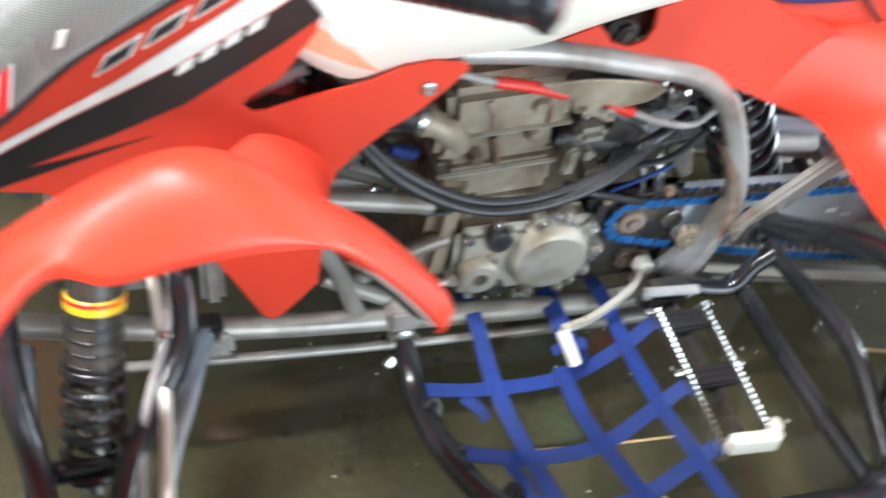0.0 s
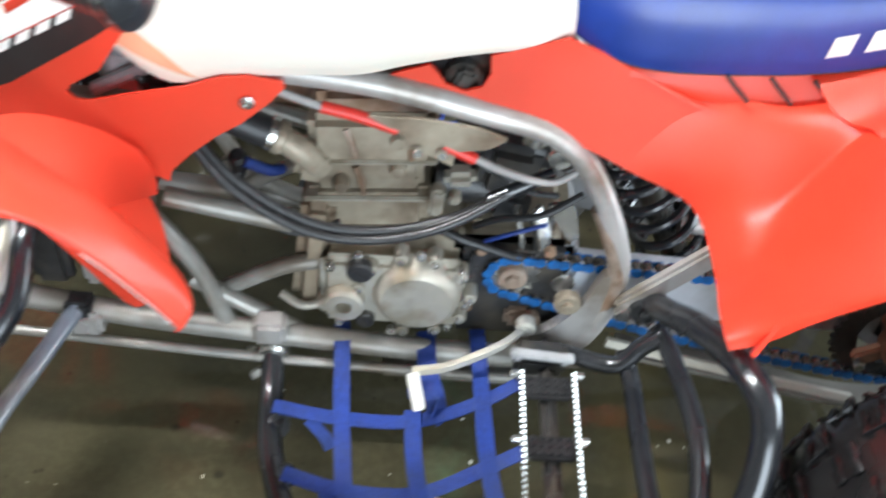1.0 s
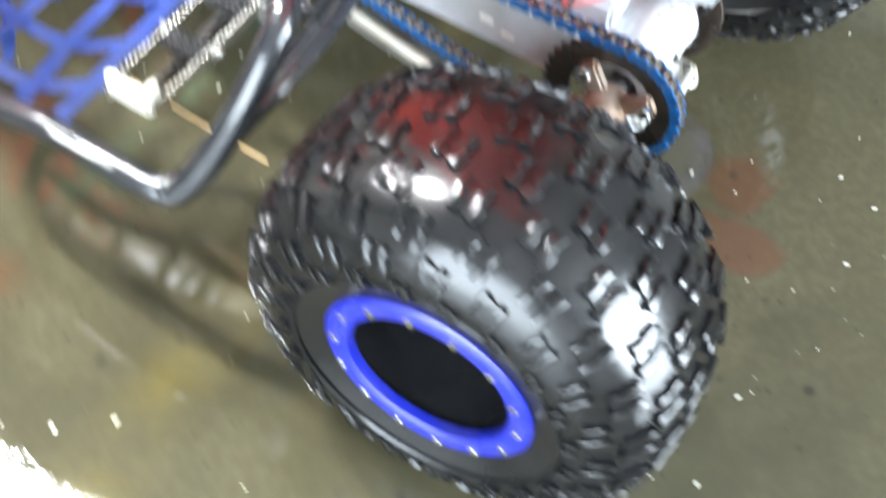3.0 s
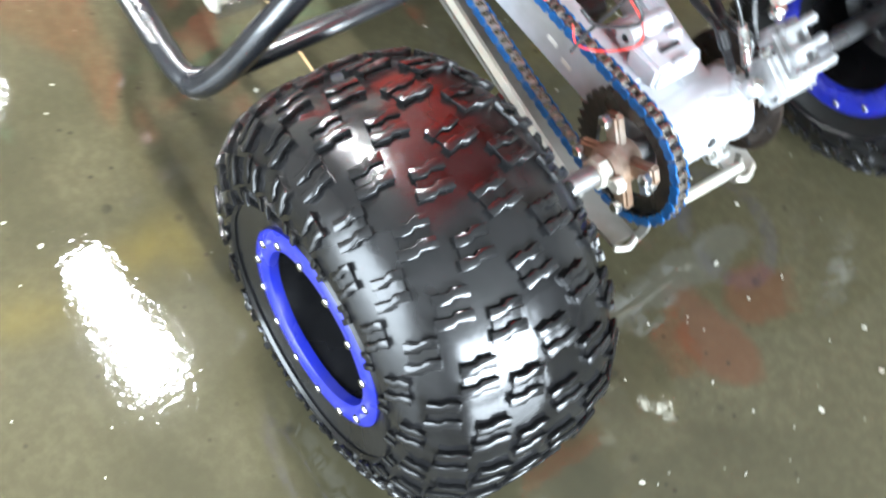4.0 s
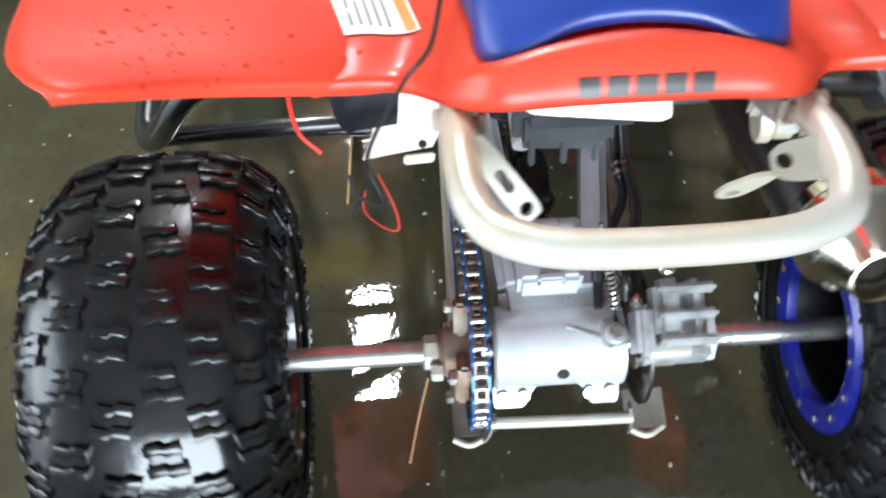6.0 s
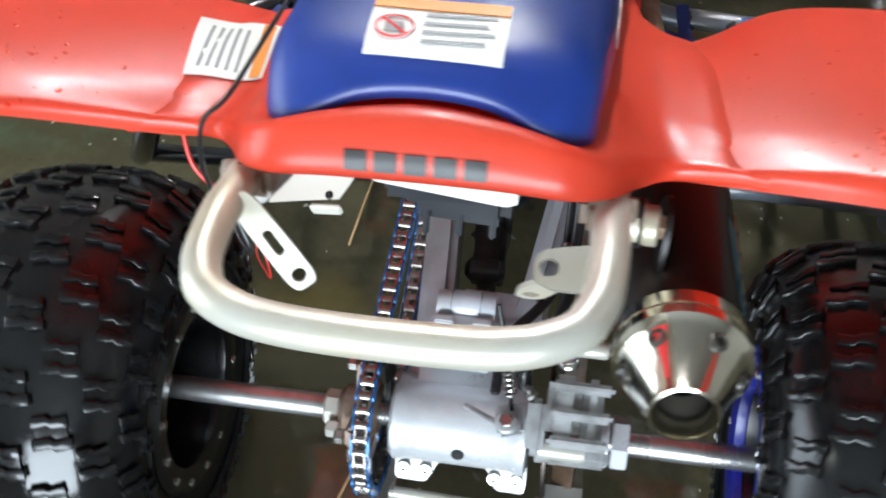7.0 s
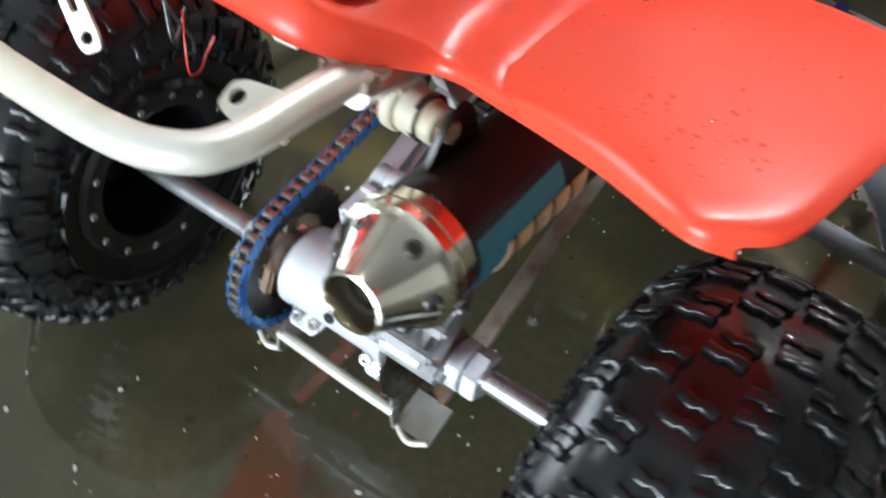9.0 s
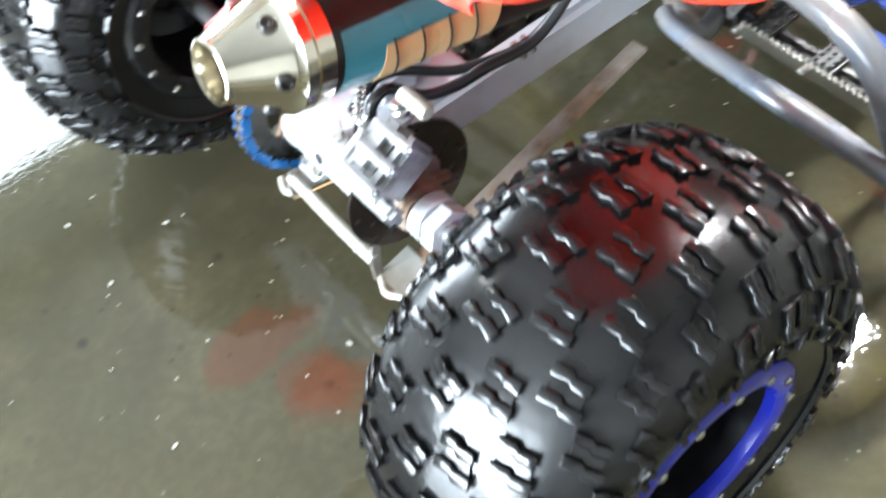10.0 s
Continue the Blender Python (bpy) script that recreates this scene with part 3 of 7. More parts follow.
def tyre_parts(hw, r_out, r_bead, pitches, seed, m, rim):
    rng = random.Random(seed)
    part("tyre", move(tyre_geo(hw, r_out, r_bead), m), RUBBER, rim, "wet black knobbly tyre")
    for k in range(pitches):
        for u, kind, sh in LUG_ROWS:
            a = 2 * math.pi * (k + sh) / pitches
            p, nrm, tan = tyre_point(hw, r_out, r_bead, u * hw / 0.139)
            er, ey, et = V((math.cos(a), 0, math.sin(a))), V((0, 1, 0)), V((-math.sin(a), 0, math.cos(a)))
            n3 = (ey * nrm.x + er * nrm.y).normalized()
            s3 = (ey * tan.x + er * tan.y).normalized()
            twist = (0.24 if u < 0 else -0.24) + rng.uniform(-0.05, 0.05)
            t3 = (et * math.cos(twist) + s3 * math.sin(twist)).normalized()
            s3 = t3.cross(n3).normalized()
            at = Matrix((s3, t3, n3)).transposed().to_4x4()
            at.translation = ey * p.x + er * p.y
            lug = new("tread_lug", lug_mesh(kind, u > 0))
            lug.parent = rim
            lug.matrix_basis = m @ at


def rear_wheel(side, seed, inner_blue):
    """side: -1 for the left wheel. The rim is the wheel's body; tyre and rings are its pieces."""
    y = side * 0.447
    hw, ro, rb = 0.139, 0.250, 0.116
    s = side
    rim_prof = [(s * 0.118, 0.120), (s * 0.122, 0.106), (s * 0.06, 0.100), (-s * 0.05, 0.100), (-s * 0.112, 0.104), (-s * 0.120, 0.120),
                (-s * 0.112, 0.098), (-s * 0.085, 0.094), (-s * 0.010, 0.090), (s * 0.004, 0.060), (s * 0.004, 0.0005), (s * 0.012, 0.0005), (s * 0.012, 0.060), (s * 0.010, 0.092), (s * 0.06, 0.095), (s * 0.118, 0.100), (s * 0.118, 0.120)]
    rim = part("rear_wheel", lathe(rim_prof, 48, (0, y, AZ)), RIM_BLACK, quad, "black dished rim with blue beadlock ring and knobbly tyre")
    tyre_parts(hw, ro, rb, 21, seed, pose(0, y, AZ, 0, 37 * seed, 0), rim)
    part("beadlock_ring", lathe([(s * 0.116, 0.095), (s * 0.124, 0.096), (s * 0.128, 0.102), (s * 0.128, 0.117), (s * 0.124, 0.123), (s * 0.112, 0.123), (s * 0.112, 0.095)], 56, (0, y, AZ), closed=True), RIM_BLUE, rim, "bright blue painted ring")
    for k in range(14):
        a = 2 * math.pi * k / 14
        part("ring_bolt", hexnut((0.109 * math.cos(a), y + s * 0.127, AZ + 0.109 * math.sin(a)), (0, s, 0), 0.0055, 0.005), STEEL, rim, smooth=30)
    mi = RIM_BLUE if inner_blue else RIM_BLACK
    part("inner_ring", lathe([(-s * 0.116, 0.092), (-s * 0.126, 0.094), (-s * 0.130, 0.104), (-s * 0.130, 0.122), (-s * 0.124, 0.129), (-s * 0.114, 0.129), (-s * 0.114, 0.092)], 56, (0, y, AZ), closed=True), mi, rim,
         "bright blue inner ring" if inner_blue else "black inner ring")
    for k in range(14):
        a = 2 * math.pi * (k + 0.5) / 14
        part("inner_bolt", hexnut((0.112 * math.cos(a), y - s * 0.129, AZ + 0.112 * math.sin(a)), (0, -s, 0), 0.005, 0.004), STEEL, rim, smooth=30)
    part("hub_flange", join(disc((0, y - s * 0.012, AZ), (0, 1, 0), 0.045, 0.03), *[hexnut((0.034 * math.cos(a), y - s * 0.027, AZ + 0.034 * math.sin(a)), (0, -s, 0), 0.008, 0.012) for a in (0.6, 2.17, 3.74, 5.3)]), BLACK, rim, "black wheel hub with four nuts")
    return rim


rear_wheel(-1, 1, False)
rear_wheel(1, 2, True)


def front_wheel(side):
    y = side * 0.76
    rim = part("front_wheel", lathe([(-0.08, 0.13), (-0.075, 0.118), (0.0, 0.112), (0.075, 0.118), (0.08, 0.13), (0.02, 0.10), (0.012, 0.0005), (-0.012, 0.0005), (-0.02, 0.10), (-0.08, 0.13)], 40, (-1.27, y, 0.262)), RIM_BLACK, quad, "black front rim with knobbly tyre")
    tyre_parts(0.088, 0.252, 0.128, 22, 5, pose(-1.27, y, 0.262), rim)


front_wheel(-1)
front_wheel(1)

# ---- rear axle, carrier, brake, sprocket
part("rear_axle", lathe([(-0.45, 0.0005), (-0.45, 0.0140), (-0.15, 0.0145), (0.15, 0.0145), (0.45, 0.0140), (0.45, 0.0005)], 24, (0, 0, AZ)), AXLE, quad, "bright steel rear axle")
for s, y in ((1, 0.150), (1, 0.172)):
    part("axle_nut", lathe([(0, 0.0145), (0, 0.029), (0.002, 0.0305), (0.017, 0.0305), (0.019, 0.029), (0.019, 0.0145)], 6 if y > 0.16 else 28, (0, y, AZ), closed=True), ALU, quad, "large silver axle nut", smooth=30)
part("axle_collar", disc((0, 0.128, AZ), (0, 1, 0), 0.034, 0.036, 28), RUST, quad, "rusty axle collar")

datum(-0.002, 0.021, -0.003)
carrier_prof = [(-0.100, 0.030), (-0.100, 0.047), (-0.096, 0.051), (-0.088, 0.051), (-0.084, 0.049), (0.040, 0.049), (0.046, 0.052), (0.056, 0.052), (0.058, 0.046), (0.058, 0.030)]
carrier = part("axle_carrier", join(lathe(carrier_prof, 44, (0, 0, AZ)), box((-0.035, -0.02, AZ), (0.07, 0.135, 0.085), bevel=0.012)), ALU, quad, "silver cast axle bearing carrier")
part("inspection_hole", disc((0.0475, -0.019, AZ + 0.012), (1, 0, 0.25), 0.0075, 0.004, 20), BLACK, carrier, "round dark drain hole")
lug = rounded([(-0.078, 0.034), (0.078, 0.034), (0.078, -0.036), (0.044, -0.036), (0.030, -0.008), (-0.026, -0.008), (-0.040, -0.036), (-0.078, -0.036)], 0.16)
part("clamp_flange", plate(lug, 0.012, (0.020, -0.020, 0.210), (0, 1, 0), (-0.62, 0, 0.78)), ALU_DULL, carrier, "silver pinch flange with four bolts")
for y in (-0.087, -0.061, 0.021, 0.047):
    part("pinch_bolt", bolt_head((0.0365, y, 0.199), (0.78, 0, 0.62), 0.0082, 0.007), STEEL, carrier)

# swingarm
datum(0.000, 0.018, 0.002)
swing = part("swingarm", join(
    beam((-0.475, -0.094, 0.306), (-0.060, -0.064, 0.253), 0.040, 0.096, 0.010), beam((-0.475, 0.088, 0.318), (-0.070, 0.036, 0.266), 0.032, 0.072, 0.010),
    beam((-0.135, -0.05, 0.275), (-0.135, 0.04, 0.275), 0.06, 0.05, 0.012), lathe([(-0.10, 0.026), (0.10, 0.026), (0.10, 0.012), (-0.10, 0.012)], 24, (-0.475, 0, 0.316), closed=True),
    box((-0.085, -0.010, 0.262), (0.09, 0.115, 0.080), bevel=0.014)), BEAM, quad, "grey aluminium swingarm with two box beams")
part("mounting_block", join(box((-0.066, -0.026, 0.322), (0.058, 0.078, 0.040), bevel=0.006), box((-0.040, -0.026, 0.336), (0.012, 0.032, 0.018), bevel=0.003)), BEAM, swing, "square aluminium block on the swingarm")
part("block_slot", box((-0.064, -0.026, 0.3435), (0.006, 0.034, 0.003), bevel=0.001), BLACK, swing, "narrow dark slot")
for s in (-1, 1):
    part("slot_lip", box((-0.079, -0.026 + s * 0.022, 0.345), (0.010, 0.022, 0.007), bevel=0.002), ALU, swing)
    part("pivot_cap", disc((-0.475, s * 0.112, 0.316), (0, 1, 0), 0.017, 0.014, 20), STEEL, swing, "round steel pivot bolt")

for x, y, z in ((-0.192, -0.0936, 0.266), (-0.160, -0.0913, 0.250)):
    part("white_dash", box((x, y, z), (0.020, 0.0016, 0.008), (0, 10, 4), 0.0006), WHITE_INK, swing, "short white dash")
part("link_tube", lathe([(-0.034, 0.006), (-0.034, 0.017), (-0.018, 0.0175), (-0.0175, 0.0160), (-0.0165, 0.0160), (-0.016, 0.0185), (0.016, 0.0185), (0.0165, 0.0160), (0.0175, 0.0160), (0.018, 0.0175), (0.034, 0.017), (0.034, 0.006)], 28, (-0.108, -0.026, 0.334)), BEAM, swing, "round silver linkage tube in three sections")

datum(-0.002, 0.023, -0.010)
# chain guard under the sprocket and the skid plate under the brake
guard = part("skid_plate", join(
    ribbon([(-0.38, -0.118, 0.205), (-0.20, -0.122, 0.165), (-0.05, -0.126, 0.132), (0.055, -0.129, 0.135)], 0.040, (0, 1, 0), 0.006),
    ribbon([(0.010, 0.098, 0.150), (0.060, 0.098, 0.138)], 0.052, (0, 1, 0), 0.005),
    ribbon([(0.060, -0.112, 0.137), (0.062, -0.106, 0.160), (0.058, -0.100, 0.192)], 0.012, (1, 0, 0), 0.004), ribbon([(0.060, 0.074, 0.137), (0.060, 0.074, 0.160), (0.052, 0.070, 0.190)], 0.012, (1, 0, 0), 0.004)), FRAME_DULL, quad, "worn silver skid plate below the axle")
part("brake_guard", ribbon([(-0.36, 0.105, 0.252), (-0.20, 0.102, 0.205), (-0.08, 0.100, 0.168), (0.012, 0.098, 0.148)], 0.026, (0, 1, 0.25), 0.006), RUST, guard, "long rusty guard strip")
part("skid_bar", tube([(0.060, -0.104, 0.180), (0.062, 0.0, 0.178), (0.060, 0.074, 0.172)], 0.0075), GRAB, guard, "round silver cross bar")
part("rear_edge", tube([(0.058, -0.150, 0.136), (0.066, -0.130, 0.134), (0.060, -0.110, 0.137)], 0.0045), GRAB, guard)
part("rear_edge", tube([(0.058, 0.120, 0.138), (0.068, 0.098, 0.135), (0.058, 0.074, 0.138)], 0.0045), GRAB, guard)
part("chain_slider", ribbon([(-0.40, -0.133, 0.228), (-0.20, -0.137, 0.178), (-0.03, -0.140, 0.140)], 0.012, (0, 0.3, 1), 0.008), GRAB, quad, "pale edge of the chain guide")

# brake disc and caliper
datum(-0.012, 0.018, -0.003)
dprof = disc((0, 0.082, AZ), (0, 1, 0), 0.088, 0.005, 48, r_in=0.040)
bdisc = part("brake_disc", dprof, DISC, quad, "brown drilled brake disc")
for k in range(10):
    a = 2 * math.pi * k / 10
    for r, o in ((0.078, 0.0), (0.063, 0.3)):
        part("drill_hole", disc((r * math.cos(a + o), 0.082, AZ + r * math.sin(a + o)), (0, 1, 0), 0.0042, 0.0062, 10), BLACK, bdisc)
part("disc_hub", join(disc((0, 0.082, AZ), (0, 1, 0), 0.044, 0.012, 32), *[beam((0.02 * math.cos(a), 0.09, AZ + 0.02 * math.sin(a)), (0.056 * math.cos(a), 0.087, AZ + 0.056 * math.sin(a)), 0.012, 0.016, 0.003, (0, 1, 0)) for a in (0.4, 1.97, 3.54, 5.1)]), RUST, bdisc, "rusty disc carrier")

cal = part("brake_caliper", box((0.030, 0.098, 0.352), (0.070, 0.036, 0.048), (0, 28, 0), 0.009), ALU_DULL, quad, "grey cast rear brake caliper")
part("piston_housing", box((0.030, 0.128, 0.345), (0.074, 0.022, 0.052), (0, 28, 0), 0.007), ALU_DULL, cal)
part("inner_half", box((0.044, 0.070, 0.330), (0.060, 0.020, 0.055), (0, 28, 0), 0.006), ALU_DULL, cal)
part("caliper_bracket", box((0.060, 0.108, 0.305), (0.022, 0.085, 0.030), (0, 20, 0), 0.006), ALU_DULL, cal)
part("banjo_bolt", join(disc((-0.004, 0.098, 0.392), (0.2, 0, 1), 0.011, 0.010, 18), hexnut((-0.003, 0.098, 0.397), (0.2, 0, 1), 0.009, 0.009)), STEEL, cal, "bright banjo bolt", smooth=30)
for k in range(3):
    part("caliper_finger", box((0.022 + 0.026 * k, 0.116, 0.384 - 0.013 * k), (0.012, 0.066, 0.016), (0, 28, 0), 0.004), ALU_DULL, cal, "ribbed caliper finger")
part("caliper_pin", lathe([(0, 0.0005), (0, 0.010), (0.045, 0.010), (0.050, 0.0085), (0.050, 0.0005)], 18, (0.063, 0.075, 0.318)), GRAB, cal, "pale slide pin")
part("caliper_pin", lathe([(0, 0.0005), (0, 0.0095), (0.040, 0.0095), (0.043, 0.008), (0.043, 0.0005)], 18, (-0.012, 0.095, 0.408)), GRAB, cal, "pale slide pin")
part("pin_boot", lathe([(0, 0.006), (0.003, 0.009), (0.006, 0.006), (0.009, 0.009), (0.012, 0.006)], 16, (0.063, 0.062, 0.318)), BLACK, cal)
part("bleed_nipple", join(hexnut((0.025, 0.062, 0.362), (0.2, -0.2, 1), 0.007, 0.008), tube([(0.027, 0.060, 0.37), (0.030, 0.058, 0.385)], 0.003)), STEEL, cal)
part("return_spring", coil((-0.005, 0.030, 0.405), (0.022, 0.040, 0.352), 0.0055, 0.0016, 9), STEEL, quad, "small coiled return spring")
part("spring_cable", tube([(-0.030, 0.020, 0.445), (-0.005, 0.030, 0.405), (0.030, 0.042, 0.335)], 0.0025), BLACK, quad)
lever = part("parking_lever", join(box((0.036, 0.040, 0.322), (0.034, 0.030, 0.016), (0, 20, 15), 0.004), disc((0.046, 0.038, 0.334), (0.3, 0, 1), 0.013, 0.014, 16), beam((0.02, -0.012, 0.315), (0.04, 0.03, 0.318), 0.006, 0.004, 0.001)), ALU_DULL, quad, "parking brake lever with clevis")
part("lever_bolt", hexnut((0.048, 0.038, 0.341), (0.3, 0, 1), 0.008, 0.007), STEEL, lever, smooth=30)
datum()
part("parking_cable", tube([(-0.40, 0.090, 0.50), (-0.32, 0.096, 0.415), (-0.255, 0.099, 0.357), (-0.204, 0.097, 0.336), (-0.150, 0.094, 0.346), (-0.110, 0.076, 0.348), (-0.060, 0.0525, 0.369), (-0.035, 0.044, 0.371), (-0.020, 0.042, 0.364)], 0.0062), BLACK, quad, "black brake cable")
part("cable_boot", lathe([(-0.018, 0.005), (-0.018, 0.0082), (0.004, 0.0082)] + [(0.005 + 0.0016 * k, 0.0066 if k % 2 else 0.0052) for k in range(19)] + [(0.036, 0.004)], 16, (-0.021, 0.041, 0.364), (0.78, -0.04, -0.62)), BLACK, quad, "ribbed rubber cable boot")
part("brake_hose", tube([(-0.40, 0.100, 0.52), (-0.32, 0.106, 0.435), (-0.255, 0.109, 0.372), (-0.204, 0.108, 0.345), (-0.140, 0.107, 0.354), (-0.100, 0.100, 0.350), (-0.065, 0.086, 0.350), (-0.034, 0.068, 0.371), (-0.010, 0.070, 0.372), (0.000, 0.071, 0.352)], 0.0070), BLACK, quad, "black rubber brake hose")
for dx in (0.0, 0.014):
    part("hose_clip", lathe([(0, 0.0125), (0.005, 0.0130), (0.005, 0.009), (0, 0.009)], 16, (-0.207 + dx, 0.1025, 0.3405), (1, 0, -0.2), closed=True), STEEL, quad)

# sprockets and chain
datum(0, 0.008, 0)
CY, CF, CR, RF, RR = -0.108, (-0.544, 0.335), (0.0, 0.254), 0.033, 0.090


def sprocket_geo(c, r, teeth, thick, bore):
    out = []
    for k in range(teeth * 2):
        a = math.pi * k / teeth
        out.append(((r + (0.005 if k % 2 else -0.004)) * math.cos(a), (r + (0.005 if k % 2 else -0.004)) * math.sin(a)))
    return plate(out, thick, (c[0], CY, c[1]), (1, 0, 0), (0, 0, 1), holes=[(0, 0, bore)])


rs = part("rear_sprocket", sprocket_geo(CR, RR, 36, 0.006, 0.058), CASE_BLACK, quad, "dark greasy rear sprocket")
hub_geo = [disc((CR[0], -0.128, CR[1]), (0, 1, 0), 0.030, 0.046, 24)]
for a in (0.55, 2.12, 3.69, 5.26):
    d = V((math.cos(a), 0, math.sin(a)))
    c = V((CR[0], -0.124, CR[1]))
    hub_geo.append(beam(c + d * 0.012, c + d * 0.068, 0.026, 0.016, 0.004, (0, 1, 0)))
part("sprocket_hub", join(*hub_geo), RUST, rs, "four-armed rusty sprocket hub")
for a in (0.55, 2.12, 3.69, 5.26):
    part("sprocket_bolt", hexnut((CR[0] + 0.062 * math.cos(a), -0.134, CR[1] + 0.062 * math.sin(a)), (0, -1, 0), 0.009, 0.010), STEEL, rs, smooth=30)
part("hub_nut", join(disc((CR[0], -0.160, CR[1]), (0, 1, 0), 0.022, 0.020, 8), hexnut((CR[0] + 0.03, -0.148, CR[1] + 0.005), (0, -1, 0), 0.011, 0.014)), GRAB, rs, "bright hub nut")
fs = part("front_sprocket", sprocket_geo(CF, RF, 13, 0.007, 0.010), STEEL, quad, "small steel front sprocket")
part("sprocket_washer", join(disc((CF[0], CY - 0.008, CF[1]), (0, 1, 0), 0.019, 0.010, 20), hexnut((CF[0], CY - 0.012, CF[1]), (0, -1, 0), 0.010, 0.008)), RUST, fs, "rusty sprocket nut")


def chain_line():
    """Points of the chain's run, one pitch apart."""
    c1, c2 = V((CF[0], 0, CF[1])), V((CR[0], 0, CR[1]))
    d = c2 - c1
    dist, base = d.length, math.atan2(d.z, d.x)
    off = math.acos((RF - RR) / dist)
    path = []
    up, dn = base + off, base - off
    n = 60
    for k in range(n + 1):   # top run, front to back
        t = k / n
        a = c1 + V((math.cos(up), 0, math.sin(up))) * RF
        b = c2 + V((math.cos(up), 0, math.sin(up))) * RR
        p = a.lerp(b, t)
        p.z -= 0.006 * math.sin(math.pi * t)
        path.append(p)
    arc = 2 * math.pi - (2 * off)
    for k in range(1, 41):   # round the rear sprocket
        a = up - (2 * off) * k / 40
        path.append(c2 + V((math.cos(a), 0, math.sin(a))) * RR)
    for k in range(1, n + 1):
        t = k / n
        a = c2 + V((math.cos(dn), 0, math.sin(dn))) * RR
        b = c1 + V((math.cos(dn), 0, math.sin(dn))) * RF
        p = a.lerp(b, t)
        p.z -= 0.010 * math.sin(math.pi * t)
        path.append(p)
    for k in range(1, 20):
        a = dn - arc * k / 20
        path.append(c1 + V((math.cos(a), 0, math.sin(a))) * RF)
    path.append(path[0].copy())
    total = sum((path[i + 1] - path[i]).length for i in range(len(path) - 1))
    links = 2 * round(total / 0.015875 / 2)
    step = total / links
    out = []
    for k in range(links):
        need = k * step
        acc = 0.0
        for j in range(len(path) - 1):
            l = (path[j + 1] - path[j]).length
            if acc + l >= need:
                out.append(path[j].lerp(path[j + 1], (need - acc) / l))
                break
            acc += l
    return out


def link_plate(w):
    """A figure-of-eight side plate, one pitch long, in its own plane."""
    p = 0.015875
    out = []
    for k in range(9):
        a = math.pi / 2 + math.pi * k / 8
        out.append((-p / 2 + 0.0072 * math.cos(a), 0.0072 * math.sin(a)))
    out.append((0, -0.0052))
    for k in range(9):
        a = -math.pi / 2 + math.pi * k / 8
        out.append((p / 2 + 0.0072 * math.cos(a), 0.0072 * math.sin(a)))
    out.append((0, 0.0052))
    return plate(out, w, (0, 0, 0), (1, 0, 0), (0, 0, 1))


pins = chain_line()
chain = tagged(new("drive_chain"), "blue and steel drive chain")
chain.parent = quad
outer = mesh_from("outer_link", *join(*[move(link_plate(0.0022), pose(0, s * 0.0092, 0)) for s in (-1, 1)]), CHAIN_BLUE, 30)
inner = mesh_from("inner_link", *join(*[move(link_plate(0.0020), pose(0, s * 0.0062, 0)) for s in (-1, 1)],
                                      *[lathe([(-0.0052, 0.0005), (-0.0052, 0.0052), (0.0052, 0.0052), (0.0052, 0.0005)], 12, (s * 0.0079, 0, 0)) for s in (-1, 1)]), CHAIN_STEEL, 30)
for k, p in enumerate(pins):
    q = pins[(k + 1) % len(pins)]
    ang = math.degrees(math.atan2(q.z - p.z, q.x - p.x))
    ob = new("outer_link" if k % 2 else "inner_link", outer if k % 2 else inner)
    ob.parent = chain
    ob.matrix_basis = pose((p.x + q.x) / 2, CY + 0.008, (p.z + q.z) / 2, 0, -ang, 0)

# ---- rear shock
datum(0, 0.010, 0.006)
ra, rb2 = (-0.425, -0.018, 0.530), (-0.295, -0.012, 0.262)
shock = part("rear_shock", tube([ra, rb2], 0.020, 18, straight=True), CASE_BLACK, quad, "black rear shock absorber")
part("spring", coil((-0.412, -0.018, 0.503), (-0.305, -0.013, 0.283), 0.045, 0.0068, 7.0, 10, 28), BLACK_GLOSS, shock, "thick black coil spring")
part("spring_seat", disc((-0.415, -0.018, 0.509), (0.437, 0.02, -0.9), 0.050, 0.012, 24), RED_HOSE, shock, "red spring collar")
part("shock_clevis", join(beam((-0.305, -0.030, 0.285), (-0.280, -0.030, 0.235), 0.010, 0.03, 0.003), beam((-0.305, 0.006, 0.285), (-0.280, 0.006, 0.235), 0.010, 0.03, 0.003)), BLACK, shock)
part("clevis_bolt", disc((-0.282, -0.012, 0.244), (0, 1, 0), 0.010, 0.06, 16), STEEL, shock)
part("shock_linkage", join(box((-0.235, -0.010, 0.262), (0.085, 0.040, 0.044), (0, 12, 0), 0.008), box((-0.165, -0.012, 0.250), (0.05, 0.022, 0.020), (0, 8, 0), 0.005), disc((-0.205, -0.012, 0.272), (0, 1, 0), 0.015, 0.05, 20)), CASE_BLACK, quad, "black shock linkage")

